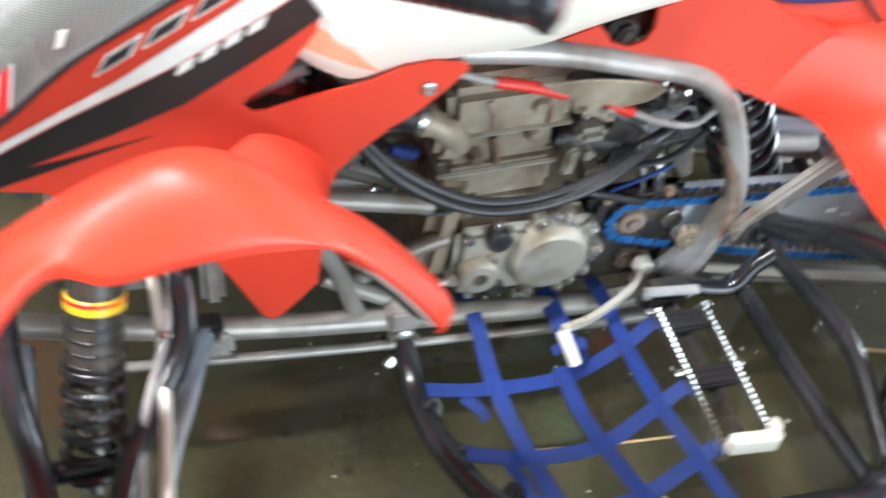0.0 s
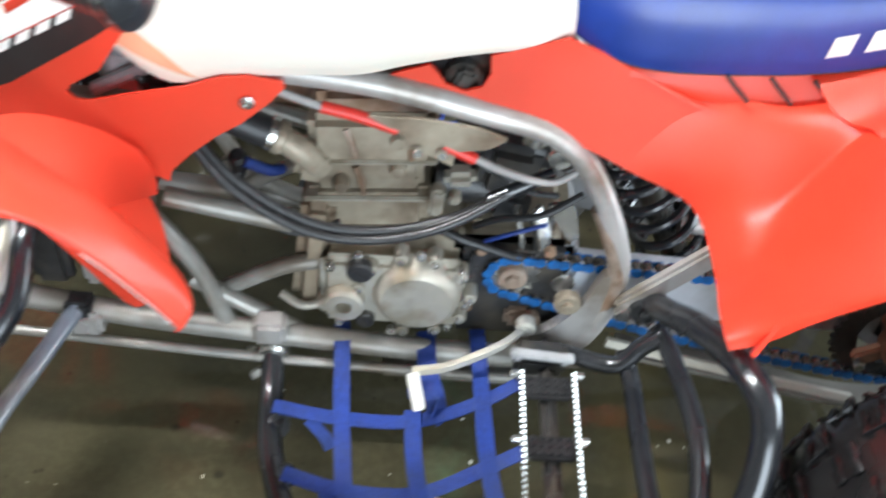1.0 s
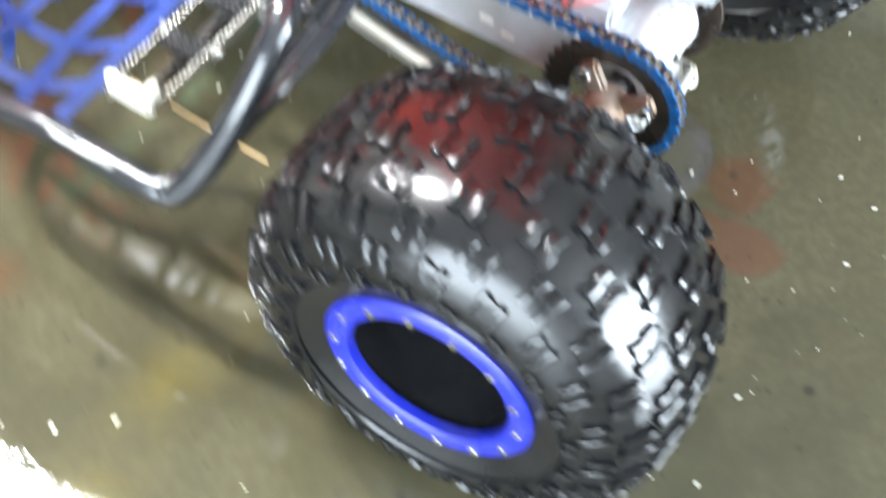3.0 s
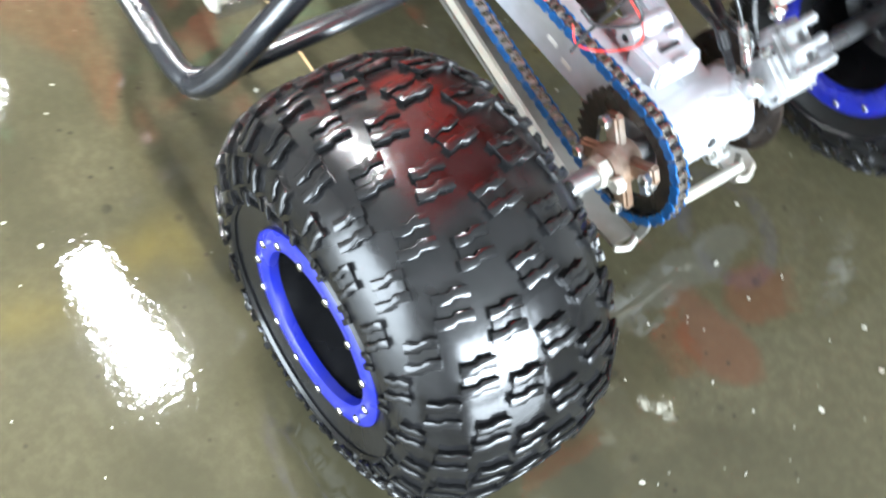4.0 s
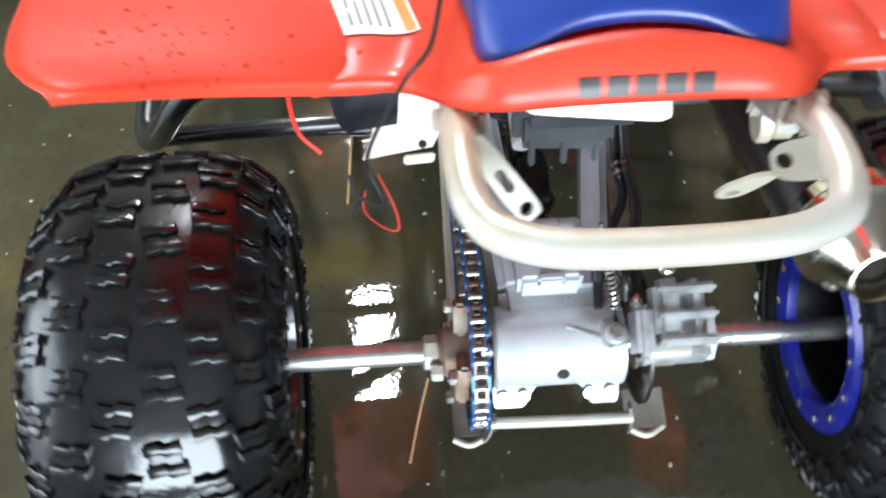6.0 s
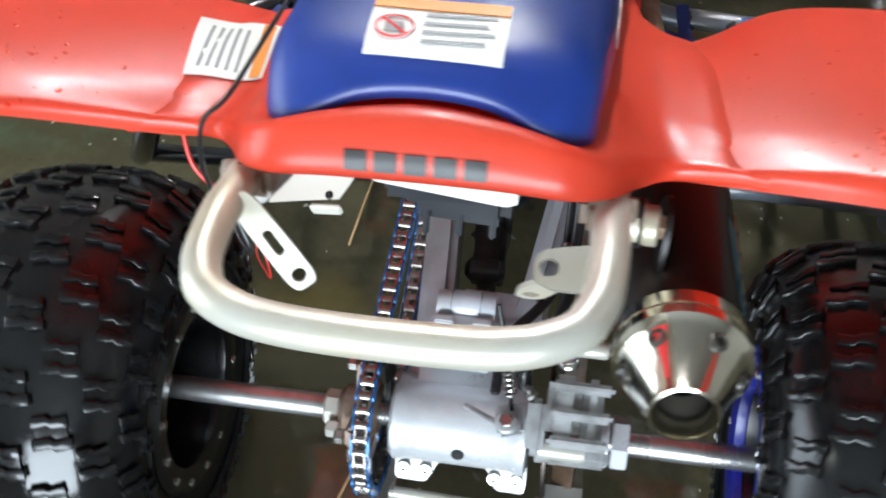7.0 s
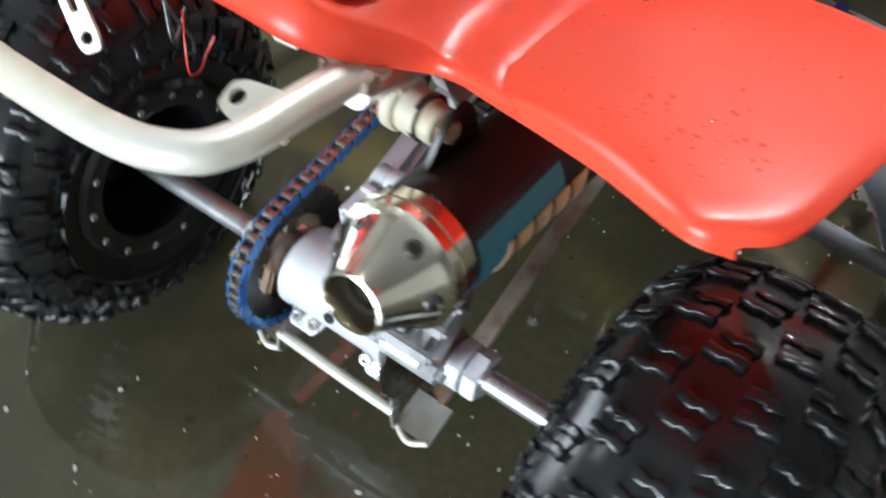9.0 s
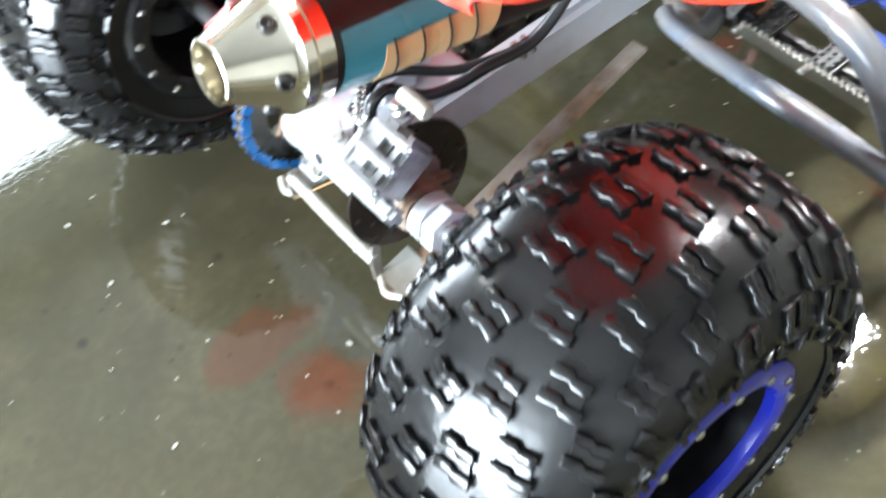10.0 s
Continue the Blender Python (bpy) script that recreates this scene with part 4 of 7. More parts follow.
# ---- frame
datum(0, 0, 0.007, 1.04)
top_rail = tube([(-0.845, -0.112, 0.648), (-0.72, -0.115, 0.636), (-0.60, -0.116, 0.607), (-0.530, -0.117, 0.587), (-0.487, -0.118, 0.553), (-0.455, -0.118, 0.500), (-0.427, -0.118, 0.430), (-0.412, -0.118, 0.365), (-0.418, -0.118, 0.300), (-0.442, -0.120, 0.235), (-0.485, -0.125, 0.200)], 0.0148, 14)
half_frame = join(
    tube([(-1.33, -0.125, 0.300), (-1.08, -0.128, 0.246), (-0.83, -0.130, 0.219), (-0.60, -0.131, 0.201), (-0.44, -0.128, 0.203)], 0.0160, 14),
    tube([(-0.985, -0.105, 0.440), (-0.83, -0.098, 0.398)], 0.0125, 12), tube([(-0.965, -0.11, 0.30), (-0.815, -0.122, 0.212)], 0.0115, 12), tube([(-0.94, -0.10, 0.262), (-0.85, -0.10, 0.318), (-0.80, -0.095, 0.330)], 0.0115, 12),
    tube([(-1.01, -0.118, 0.430), (-0.955, -0.118, 0.335), (-0.92, -0.125, 0.235)], 0.0125, 12),
    tube([(-1.30, -0.115, 0.425), (-1.12, -0.115, 0.408), (-1.00, -0.108, 0.440)], 0.0125, 12))
frame_thing = part("frame", join(top_rail, mirror(top_rail)), FRAME, quad, "silver-painted tubular steel frame")
for geo in (half_frame, mirror(half_frame)):
    part("lower_frame", geo, FRAME_DULL, frame_thing, "dirty dull grey lower frame tubes")
part("footpeg_gusset", plate(rounded([(0.012, 0.075), (0.034, 0.085), (0.040, 0.020), (0.012, -0.055), (-0.055, -0.082), (-0.090, -0.068), (-0.040, -0.030), (-0.004, 0.020)], 0.3), 0.016, (-0.445, -0.122, 0.290), (1, 0, 0), (0, 0, 1)), FRAME, frame_thing, "worn silver gusset above the footpeg")
for s in (-1, 1):
    part("rust_patch", tube([(-0.452, s * 0.1130, 0.470), (-0.4320, s * 0.1215, 0.425), (-0.4140, s * 0.1225, 0.365), (-0.4170, s * 0.1220, 0.315), (-0.434, s * 0.1130, 0.262)], 0.0115, 14), RUST, frame_thing, "brown rust where paint has worn off")
part("pivot_boss", join(disc((-0.472, -0.132, 0.318), (0, 1, 0), 0.018, 0.016, 24), hexnut((-0.472, -0.140, 0.318), (0, -1, 0), 0.0085, 0.005)), ENGINE, frame_thing, "round swingarm pivot boss")
for s in (-1, 1):
    part("subframe_strut", beam((-0.405, s * 0.135, 0.317), (-0.285, s * 0.142, 0.455), 0.018, 0.030, 0.005), FRAME, frame_thing, "flat silver subframe strut")
    part("subframe_rail", tube([(-0.50, s * 0.110, 0.585), (-0.30, s * 0.110, 0.585), (-0.10, s * 0.118, 0.655), (0.03, s * 0.125, 0.712), (0.085, s * 0.130, 0.738)], 0.013, 12), FRAME, frame_thing, "silver rear subframe rail")
part("strut_bolt", hexnut((-0.402, -0.143, 0.319), (0, -1, 0), 0.012, 0.010), STEEL, frame_thing, smooth=30)
part("rear_crossmember", tube([(-0.23, -0.02, 0.352), (-0.32, -0.02, 0.362)], 0.013), FRAME, frame_thing)
part("top_gusset", plate(rounded([(-0.735, 0.607), (-0.716, 0.595), (-0.692, 0.580), (-0.687, 0.562), (-0.662, 0.554), (-0.636, 0.540), (-0.633, 0.562), (-0.600, 0.567), (-0.590, 0.572), (-0.575, 0.584), (-0.610, 0.597), (-0.670, 0.606)], 0.15), 0.004, (0, -0.1345, 0.003), (1, 0, 0), (0, 0, 1)), ENGINE, frame_thing, "dull grimy engine hanger plate")
for x, z in ((-0.648, 0.568), (-0.676, 0.570)):
    part("hanger_bolt", hexnut((x, -0.144, z), (0, -1, 0), 0.006, 0.006), STEEL, frame_thing, smooth=30)
for x in (-1.105, -0.862):
    part("tube_bracket", box((x, -0.135, 0.237), (0.045, 0.034, 0.040), bevel=0.006), FRAME, frame_thing)
part("battery_tray", join(box((-0.32, 0.0, 0.575), (0.22, 0.17, 0.05), bevel=0.01), box((-0.13, 0.02, 0.615), (0.14, 0.15, 0.04), (0, -20, 0), 0.01)), BLACK, quad, "black plastic battery tray")

# ---- engine
datum(0, 0, 0.007, 1.06)
eng = part("engine", join(
    box((-0.700, 0.005, 0.300), (0.210, 0.205, 0.150), bevel=0.022, steps=3), box((-0.545, 0.010, 0.300), (0.160, 0.165, 0.150), bevel=0.025, steps=3),
    box((-0.735, 0.0, 0.405), (0.150, 0.140, 0.080), (0, -4, 0), 0.012)), ENGINE, quad, "dirty single-cylinder alloy engine")
cyl_geo = [box((-0.738, 0.0, 0.455), (0.140, 0.130, 0.060), (0, -4, 0), 0.010), box((-0.732, 0.0, 0.515), (0.156, 0.145, 0.075), (0, -4, 0), 0.012)]
head = part("cylinder_head", join(*cyl_geo), ENGINE, eng, "grimy cylinder head with ribs")
for x0, z0, x1, z1 in ((-0.764, 0.536, -0.752, 0.492), (-0.752, 0.478, -0.742, 0.432), (-0.690, 0.540, -0.684, 0.494)):
    part("grimy_seam", tube([(x0, -0.0725, z0), ((x0 + x1) / 2 + 0.002, -0.0740, (z0 + z1) / 2), (x1, -0.0720, z1)], 0.0042, 8), RUST, head, "brown grimy casting seam")
for x, z in ((-0.700, 0.478), (-0.770, 0.448), (-0.700, 0.524)):
    part("casting_boss", lathe([(0, 0.0005), (0, 0.008), (0.004, 0.010), (0.016, 0.0105)], 14, (x, -0.082, z), (0, 1, 0)), ENGINE, head)
part("front_case", join(box((-0.806, -0.030, 0.320), (0.050, 0.140, 0.165), (0, 6, 0), 0.016, steps=3), box((-0.800, -0.052, 0.395), (0.046, 0.070, 0.050), (0, 4, 0), 0.014, steps=3)), GRIME, eng, "mud-brown front of the crankcase")
part("valve_fitting", join(box((-0.650, -0.082, 0.440), (0.018, 0.022, 0.044), (0, 6, 0), 0.004), box((-0.622, -0.070, 0.470), (0.040, 0.030, 0.024), (0, -6, 0), 0.008), disc((-0.628, -0.085, 0.448), (0, 1, 0), 0.008, 0.018, 14)), COVER, eng, "pale cast fitting beside the cylinder")
part("rocker_cover", join(box((-0.725, 0.0, 0.572), (0.150, 0.140, 0.046), (0, -4, 0), 0.014), box((-0.78, -0.02, 0.60), (0.05, 0.08, 0.03), (0, -4, 0), 0.01)), RUST, eng, "brown rocker cover")
part("side_cover", join(lathe([(0.0, 0.0005), (0, 0.046), (0.004, 0.052), (0.016, 0.058), (0.030, 0.062)], 40, (-0.668, -0.136, 0.305)),
                        box((-0.700, -0.108, 0.300), (0.190, 0.024, 0.125), bevel=0.011, steps=3)), COVER, eng, "round dull alloy ignition cover")
cover_rim = [(-0.780, 0.350), (-0.745, 0.372), (-0.665, 0.378), (-0.615, 0.352), (-0.603, 0.290), (-0.625, 0.245), (-0.700, 0.232), (-0.770, 0.245)]
for x, z in cover_rim:
    part("cover_bolt", bolt_head((x, -0.117, z), (0, -1, 0), 0.0065, 0.008), STEEL, eng)
for k in range(9):
    a = radians(-100 + 34 * k)
    part("cover_boss", lathe([(0, 0.0005), (0, 0.0085), (0.006, 0.0095), (0.022, 0.0095)], 14, (-0.672 + 0.074 * math.cos(a), -0.124, 0.303 + 0.070 * math.sin(a)), (0, 1, 0)), COVER, eng)
    part("boss_bolt", bolt_head((-0.672 + 0.074 * math.cos(a), -0.124, 0.303 + 0.070 * math.sin(a)), (0, -1, 0), 0.0052, 0.005), STEEL, eng)
part("head_flange", box((-0.735, 0.0, 0.486), (0.166, 0.152, 0.007), (0, -4, 0), 0.002), COVER, head, "thin head gasket flange")
part("base_flange", box((-0.738, 0.0, 0.424), (0.160, 0.150, 0.008), (0, -4, 0), 0.002), COVER, head)
part("drain_fitting", join(disc((-0.790, -0.105, 0.270), (0, 1, 0), 0.012, 0.030, 6), tube([(-0.79, -0.11, 0.268), (-0.82, -0.112, 0.262), (-0.85, -0.10, 0.27)], 0.006)), COVER, eng, smooth=30)
for pts, m_, r in (([(-0.60, -0.085, 0.40), (-0.57, -0.10, 0.43), (-0.52, -0.105, 0.445), (-0.47, -0.09, 0.47)], BLACK, 0.0045), ([(-0.585, -0.095, 0.385), (-0.555, -0.105, 0.41), (-0.51, -0.10, 0.425)], STRAP, 0.0030), ([(-0.62, -0.085, 0.52), (-0.58, -0.095, 0.50), (-0.54, -0.09, 0.47), (-0.50, -0.085, 0.46)], BLACK, 0.0040), ([(-0.90, -0.085, 0.43), (-0.86, -0.10, 0.40), (-0.81, -0.10, 0.385), (-0.77, -0.09, 0.40)], BLACK, 0.0040)):
    part("engine_wire", tube(pts, r, 8), m_, eng)
part("filler_plug", join(lathe([(0.0, 0.011), (0.0, 0.024), (0.004, 0.027), (0.022, 0.027), (0.022, 0.011), (0.006, 0.010)], 28, (-0.763, -0.137, 0.290), closed=True)), COVER, eng, "ring-shaped alloy inspection plug")
part("oil_cap", join(disc((-0.742, -0.125, 0.351), (0, 1, 0), 0.017, 0.016, 20), beam((-0.752, -0.134, 0.357), (-0.732, -0.134, 0.345), 0.006, 0.006, 0.002)), BLACK, eng, "black round oil cap")
part("bearing_plug", disc((-0.735, -0.124, 0.256), (0, 1, 0), 0.013, 0.012, 18), CASE_BLACK, eng)
part("sprocket_case", join(box((-0.545, -0.082, 0.290), (0.155, 0.024, 0.185), bevel=0.012), box((-0.60, -0.088, 0.315), (0.03, 0.030, 0.12), (0, 8, 0), 0.008)), CASE_BLACK, eng, "greasy black chain case")
for x, z in ((-0.588, 0.372), (-0.600, 0.262), (-0.515, 0.242), (-0.500, 0.375)):
    part("case_bolt", hexnut((x, -0.094, z), (0, -1, 0), 0.008, 0.009), RUST, eng, smooth=30)
part("case_lug", join(box((-0.53, -0.098, 0.248), (0.036, 0.020, 0.030), bevel=0.006), disc((-0.512, -0.105, 0.250), (0, 1, 0), 0.013, 0.016, 18)), RUST, eng)
part("starter_motor", tube([(-0.655, -0.020, 0.425), (-0.56, -0.020, 0.405)], 0.028, 18, straight=True), CASE_BLACK, eng, "black starter motor")
part("water_elbow", join(tube([(-0.842, -0.075, 0.520), (-0.815, -0.078, 0.502), (-0.795, -0.07, 0.470)], 0.017, 14), disc((-0.842, -0.075, 0.520), (-0.9, 0, 0.4), 0.021, 0.012, 20), box((-0.806, -0.072, 0.478), (0.040, 0.030, 0.050), (0, 8, 0), 0.010)), ENGINE, eng, "alloy coolant elbow")
part("hose_clamp", disc((-0.852, -0.075, 0.525), (-0.9, 0, 0.4), 0.0205, 0.012, 20, r_in=0.016), STEEL, eng)
part("water_hose", tube([(-0.850, -0.076, 0.524), (-0.905, -0.080, 0.552), (-0.965, -0.09, 0.585)], 0.019, 14), BLACK, quad, "black coolant hose")
carb = part("carburettor", join(box((-0.560, -0.015, 0.455), (0.075, 0.075, 0.085), (0, 10, 0), 0.014), tube([(-0.63, 0.0, 0.475), (-0.50, -0.005, 0.47)], 0.030, 18), box((-0.555, -0.020, 0.395), (0.055, 0.060, 0.050), (0, 10, 0), 0.010)), CASE_BLACK, quad, "black carburettor with float bowl")
part("carb_top", join(disc((-0.532, -0.035, 0.512), (0.2, 0, 1), 0.019, 0.020, 20), disc((-0.50, -0.048, 0.492), (0, 1, 0), 0.017, 0.018, 20)), STEEL, carb, "bright carburettor cap")
part("carb_bracket", join(ribbon([(-0.548, -0.080, 0.428), (-0.540, -0.082, 0.400), (-0.534, -0.082, 0.362)], 0.018, (0, 1, 0.1), 0.006), ribbon([(-0.526, -0.082, 0.430), (-0.514, -0.084, 0.402), (-0.508, -0.086, 0.366)], 0.024, (0.6, 0.6, 0.1), 0.008),
                          box((-0.520, -0.080, 0.362), (0.050, 0.012, 0.014), (0, 6, 0), 0.004), plate(rounded([(-0.018, 0.030), (0.020, 0.036), (0.034, -0.026), (0.020, -0.030)], 0.25), 0.006, (-0.496, -0.078, 0.408), (1, 0, 0), (0, 0, 1))), STEEL, carb, "bright bent bracket above the chain")
part("intake_boot", tube([(-0.50, -0.005, 0.47), (-0.43, 0.0, 0.50), (-0.36, 0.0, 0.53)], 0.034, 18), BLACK, quad, "black rubber intake boot")
part("spark_lead", tube([(-0.84, -0.02, 0.60), (-0.79, -0.06, 0.63), (-0.74, -0.04, 0.60)], 0.006), BLACK, quad)
part("thermo_sensor", join(disc((-0.895, -0.075, 0.478), (0, -0.4, 1), 0.012, 0.030, 14), disc((-0.897, -0.070, 0.455), (0, -0.4, 1), 0.008, 0.02, 10)), BLACK, eng, "black sensor plug")
part("sensor_wire", tube([(-0.885, -0.085, 0.487), (-0.858, -0.080, 0.470), (-0.845, -0.06, 0.455)], 0.007), STRAP, eng, "blue sensor wire")
part("exhaust_header", tube([(-0.80, 0.04, 0.50), (-0.87, 0.06, 0.50), (-0.90, 0.10, 0.46), (-0.86, 0.13, 0.42), (-0.72, 0.14, 0.42), (-0.50, 0.15, 0.46), (-0.33, 0.17, 0.50)], 0.021, 16), RUST, quad, "rusty exhaust header pipe")
part("radiator", box((-1.00, 0.0, 0.50), (0.035, 0.22, 0.24), (0, 16, 0), 0.008), BLACK, quad, "black radiator")
for k, dy in enumerate((0.0, -0.010, -0.004)):
    part("control_cable", tube([(-0.995, -0.080 + dy, 0.612), (-0.940, -0.110 + dy, 0.553 - 0.006 * k), (-0.884, -0.136 + dy, 0.503 - 0.008 * k), (-0.800, -0.152 + dy, 0.460 - 0.006 * k), (-0.715, -0.152 + dy, 0.452 - 0.004 * k), (-0.632, -0.146 + dy, 0.474), (-0.545, -0.120, 0.510)], 0.0060), BLACK, quad, "black control cable")
part("cable_ferrule", tube([(-0.590, -0.132, 0.492), (-0.545, -0.120, 0.510), (-0.515, -0.105, 0.515)], 0.0085), BLACK_GLOSS, quad)
cl = part("clutch_cable", tube([(-0.845, -0.120, 0.630), (-0.785, -0.126, 0.612), (-0.705, -0.128, 0.590), (-0.620, -0.128, 0.556), (-0.565, -0.125, 0.528), (-0.515, -0.120, 0.515), (-0.475, -0.105, 0.530)], 0.0046), GREY_HOSE, quad, "grey cable with red sleeves")
part("red_sleeve", tube([(-0.785, -0.126, 0.612), (-0.745, -0.127, 0.603), (-0.700, -0.128, 0.588)], 0.0070), RED_HOSE, cl, "red sleeve")
part("red_sleeve", tube([(-0.648, -0.128, 0.570), (-0.628, -0.128, 0.560), (-0.610, -0.128, 0.551)], 0.0070), RED_HOSE, cl, "red sleeve")
part("overflow_hose", tube([(-0.50, -0.06, 0.40), (-0.52, -0.095, 0.36), (-0.60, -0.10, 0.385), (-0.65, -0.09, 0.40)], 0.006), BLACK, quad)

datum(0, 0, 0.004, 1.05)
shift = part("shift_lever", join(ribbon([(-0.520, -0.128, 0.262), (-0.555, -0.165, 0.268), (-0.620, -0.195, 0.260), (-0.668, -0.208, 0.262)], 0.010, (0.2, 0.1, 1), 0.008), disc((-0.520, -0.125, 0.262), (0, 1, 0), 0.014, 0.020, 18)), GRAB, quad, "pale alloy gear lever")
part("lever_toe", lathe([(-0.004, 0.0005), (-0.004, 0.0085), (0.040, 0.0085), (0.043, 0.007), (0.043, 0.0005)], 16, (-0.667, -0.212, 0.258), (0.25, -0.75, -0.6)), WHITE, shift, "white toe piece")


# ---- red bodywork
datum()
def wing_rows(s):
    """A rear mudguard, front edge to rear edge; inner wall, crease, flat top and rolled outer edge. The front of the left one is crushed down."""
    ear = [
        [(-0.510, 0.120, 0.586), (-0.437, 0.134, 0.556), (-0.352, 0.148, 0.516), (-0.330, 0.222, 0.487), (-0.334, 0.285, 0.488), (-0.336, 0.328, 0.494), (-0.331, 0.338, 0.486)],
        [(-0.430, 0.114, 0.640), (-0.365, 0.136, 0.606), (-0.312, 0.176, 0.556), (-0.304, 0.236, 0.530), (-0.306, 0.285, 0.526), (-0.306, 0.334, 0.520), (-0.300, 0.344, 0.508)],
    ]
    if s < 0:
        return ear + [
            [(-0.340, 0.114, 0.652), (-0.315, 0.142, 0.630), (-0.272, 0.178, 0.590), (-0.262, 0.206, 0.578), (-0.263, 0.285, 0.592), (-0.258, 0.357, 0.592), (-0.254, 0.366, 0.580)],
            [(-0.270, 0.130, 0.654), (-0.250, 0.148, 0.655), (-0.214, 0.176, 0.659), (-0.198, 0.196, 0.674), (-0.192, 0.290, 0.696), (-0.188, 0.396, 0.684), (-0.185, 0.405, 0.671)],
            [(-0.170, 0.134, 0.684), (-0.150, 0.158, 0.697), (-0.122, 0.182, 0.711), (-0.106, 0.204, 0.727), (-0.096, 0.310, 0.750), (-0.095, 0.456, 0.758), (-0.094, 0.465, 0.747)],
            [(-0.075, 0.138, 0.722), (-0.050, 0.160, 0.732), (-0.022, 0.188, 0.741), (-0.006, 0.214, 0.758), (0.004, 0.320, 0.780), (0.004, 0.454, 0.792), (0.003, 0.462, 0.782)],
            [(0.000, 0.144, 0.732), (0.012, 0.166, 0.743), (0.020, 0.190, 0.748), (0.028, 0.218, 0.761), (0.048, 0.318, 0.784), (0.074, 0.440, 0.810), (0.073, 0.449, 0.800)],
            [(0.022, 0.148, 0.736), (0.026, 0.168, 0.744), (0.030, 0.192, 0.750), (0.039, 0.226, 0.763), (0.064, 0.322, 0.784), (0.106, 0.404, 0.816), (0.105, 0.424, 0.808)],
            [(0.022, 0.148, 0.730), (0.027, 0.168, 0.737), (0.031, 0.192, 0.742), (0.041, 0.226, 0.751), (0.066, 0.322, 0.772), (0.107, 0.404, 0.804), (0.104, 0.422, 0.797)],
        ]
    return ear + [
        [(-0.340, 0.114, 0.652), (-0.315, 0.142, 0.630), (-0.272, 0.178, 0.600), (-0.270, 0.220, 0.618), (-0.284, 0.290, 0.648), (-0.288, 0.375, 0.652), (-0.284, 0.388, 0.638)],
        [(-0.270, 0.130, 0.654), (-0.250, 0.148, 0.655), (-0.214, 0.176, 0.662), (-0.202, 0.214, 0.676), (-0.212, 0.290, 0.701), (-0.203, 0.450, 0.712), (-0.200, 0.466, 0.699)],
        [(-0.170, 0.134, 0.684), (-0.150, 0.158, 0.697), (-0.122, 0.182, 0.711), (-0.106, 0.204, 0.727), (-0.096, 0.310, 0.752), (-0.104, 0.460, 0.758), (-0.102, 0.471, 0.747)],
        [(-0.075, 0.138, 0.722), (-0.050, 0.160, 0.732), (-0.022, 0.188, 0.741), (-0.006, 0.214, 0.758), (0.000, 0.320, 0.782), (0.000, 0.454, 0.798), (0.002, 0.465, 0.788)],
        [(0.000, 0.144, 0.732), (0.012, 0.166, 0.743), (0.020, 0.190, 0.748), (0.028, 0.218, 0.761), (0.040, 0.318, 0.788), (0.066, 0.444, 0.816), (0.071, 0.454, 0.804)],
        [(0.022, 0.148, 0.736), (0.026, 0.168, 0.744), (0.030, 0.192, 0.750), (0.039, 0.226, 0.763), (0.060, 0.322, 0.787), (0.098, 0.406, 0.818), (0.094, 0.434, 0.807)],
        [(0.022, 0.148, 0.730), (0.027, 0.168, 0.737), (0.031, 0.192, 0.742), (0.041, 0.226, 0.751), (0.067, 0.322, 0.773), (0.105, 0.404, 0.805), (0.096, 0.434, 0.798)],
    ]


def bent_up(x, y, z):
    """The left guard is bent upwards and back at its outer rear corner."""
    k = max(0.0, min(1.0, (y - 0.24) / 0.20)) * max(0.0, min(1.0, (x + 0.20) / 0.12))
    return x + 0.016 * k * max(0.0, min(1.0, (x - 0.02) / 0.06)), y, z + k * (0.020 + 0.13 * max(0.0, x + 0.078))


# ear at the front of a mudguard, with a round end for its bolt
TAB = [(-0.075, 0.030), (-0.078, -0.012), (-0.055, -0.022), (-0.025, -0.024)] + [(0.022 * math.cos(a), 0.022 * math.sin(a)) for a in (radians(-90 + 18 * k) for k in range(11))] + [(-0.018, 0.030), (-0.030, 0.060)]
guards = []
for s in (-1, 1):
    part("seat_surround", skin([[(x, s * 0.110, zs), (x + 0.004, s * 0.119, (zs + zw) / 2 - 0.010), (x + 0.004, s * (yw - 0.004), zw - 0.008), (x + 0.003, s * (yw + 0.012), zw + 0.001)]
                                for x, yw, zw, zs in ((-0.455, 0.110, 0.684, 0.688), (-0.415, 0.112, 0.664, 0.686), (-0.360, 0.116, 0.640, 0.686), (-0.308, 0.124, 0.640, 0.686), (-0.275, 0.130, 0.646, 0.690), (-0.235, 0.130, 0.664, 0.690))], 5, 4, 0.003), RED, quad, "red valley beside the seat", smooth=60)
for s in (-1, 1):
    shape = wing_rows(s)
    rows = [[(x, s * y, z) for x, y, z in (bent_up(*p) if s < 0 else p for p in r)] for r in shape]
    g = part("rear_mudguard", skin(rows, 5, 5, 0.0035), RED, quad, "glossy red rear mudguard beaded with water", smooth=50)
    guards.append(g)
    part("mudguard_tab", plate(TAB, 0.005, (-0.272, s * 0.285, 0.487), (0.45, -s * 0.86, -0.25), (0.33, -s * 0.10, 0.93)), RED, g)
    part("tab_bolt", bolt_head((-0.269, s * 0.2865, 0.486), (0.85, s * 0.45, -0.25), 0.009, 0.006), CASE_BLACK, g)

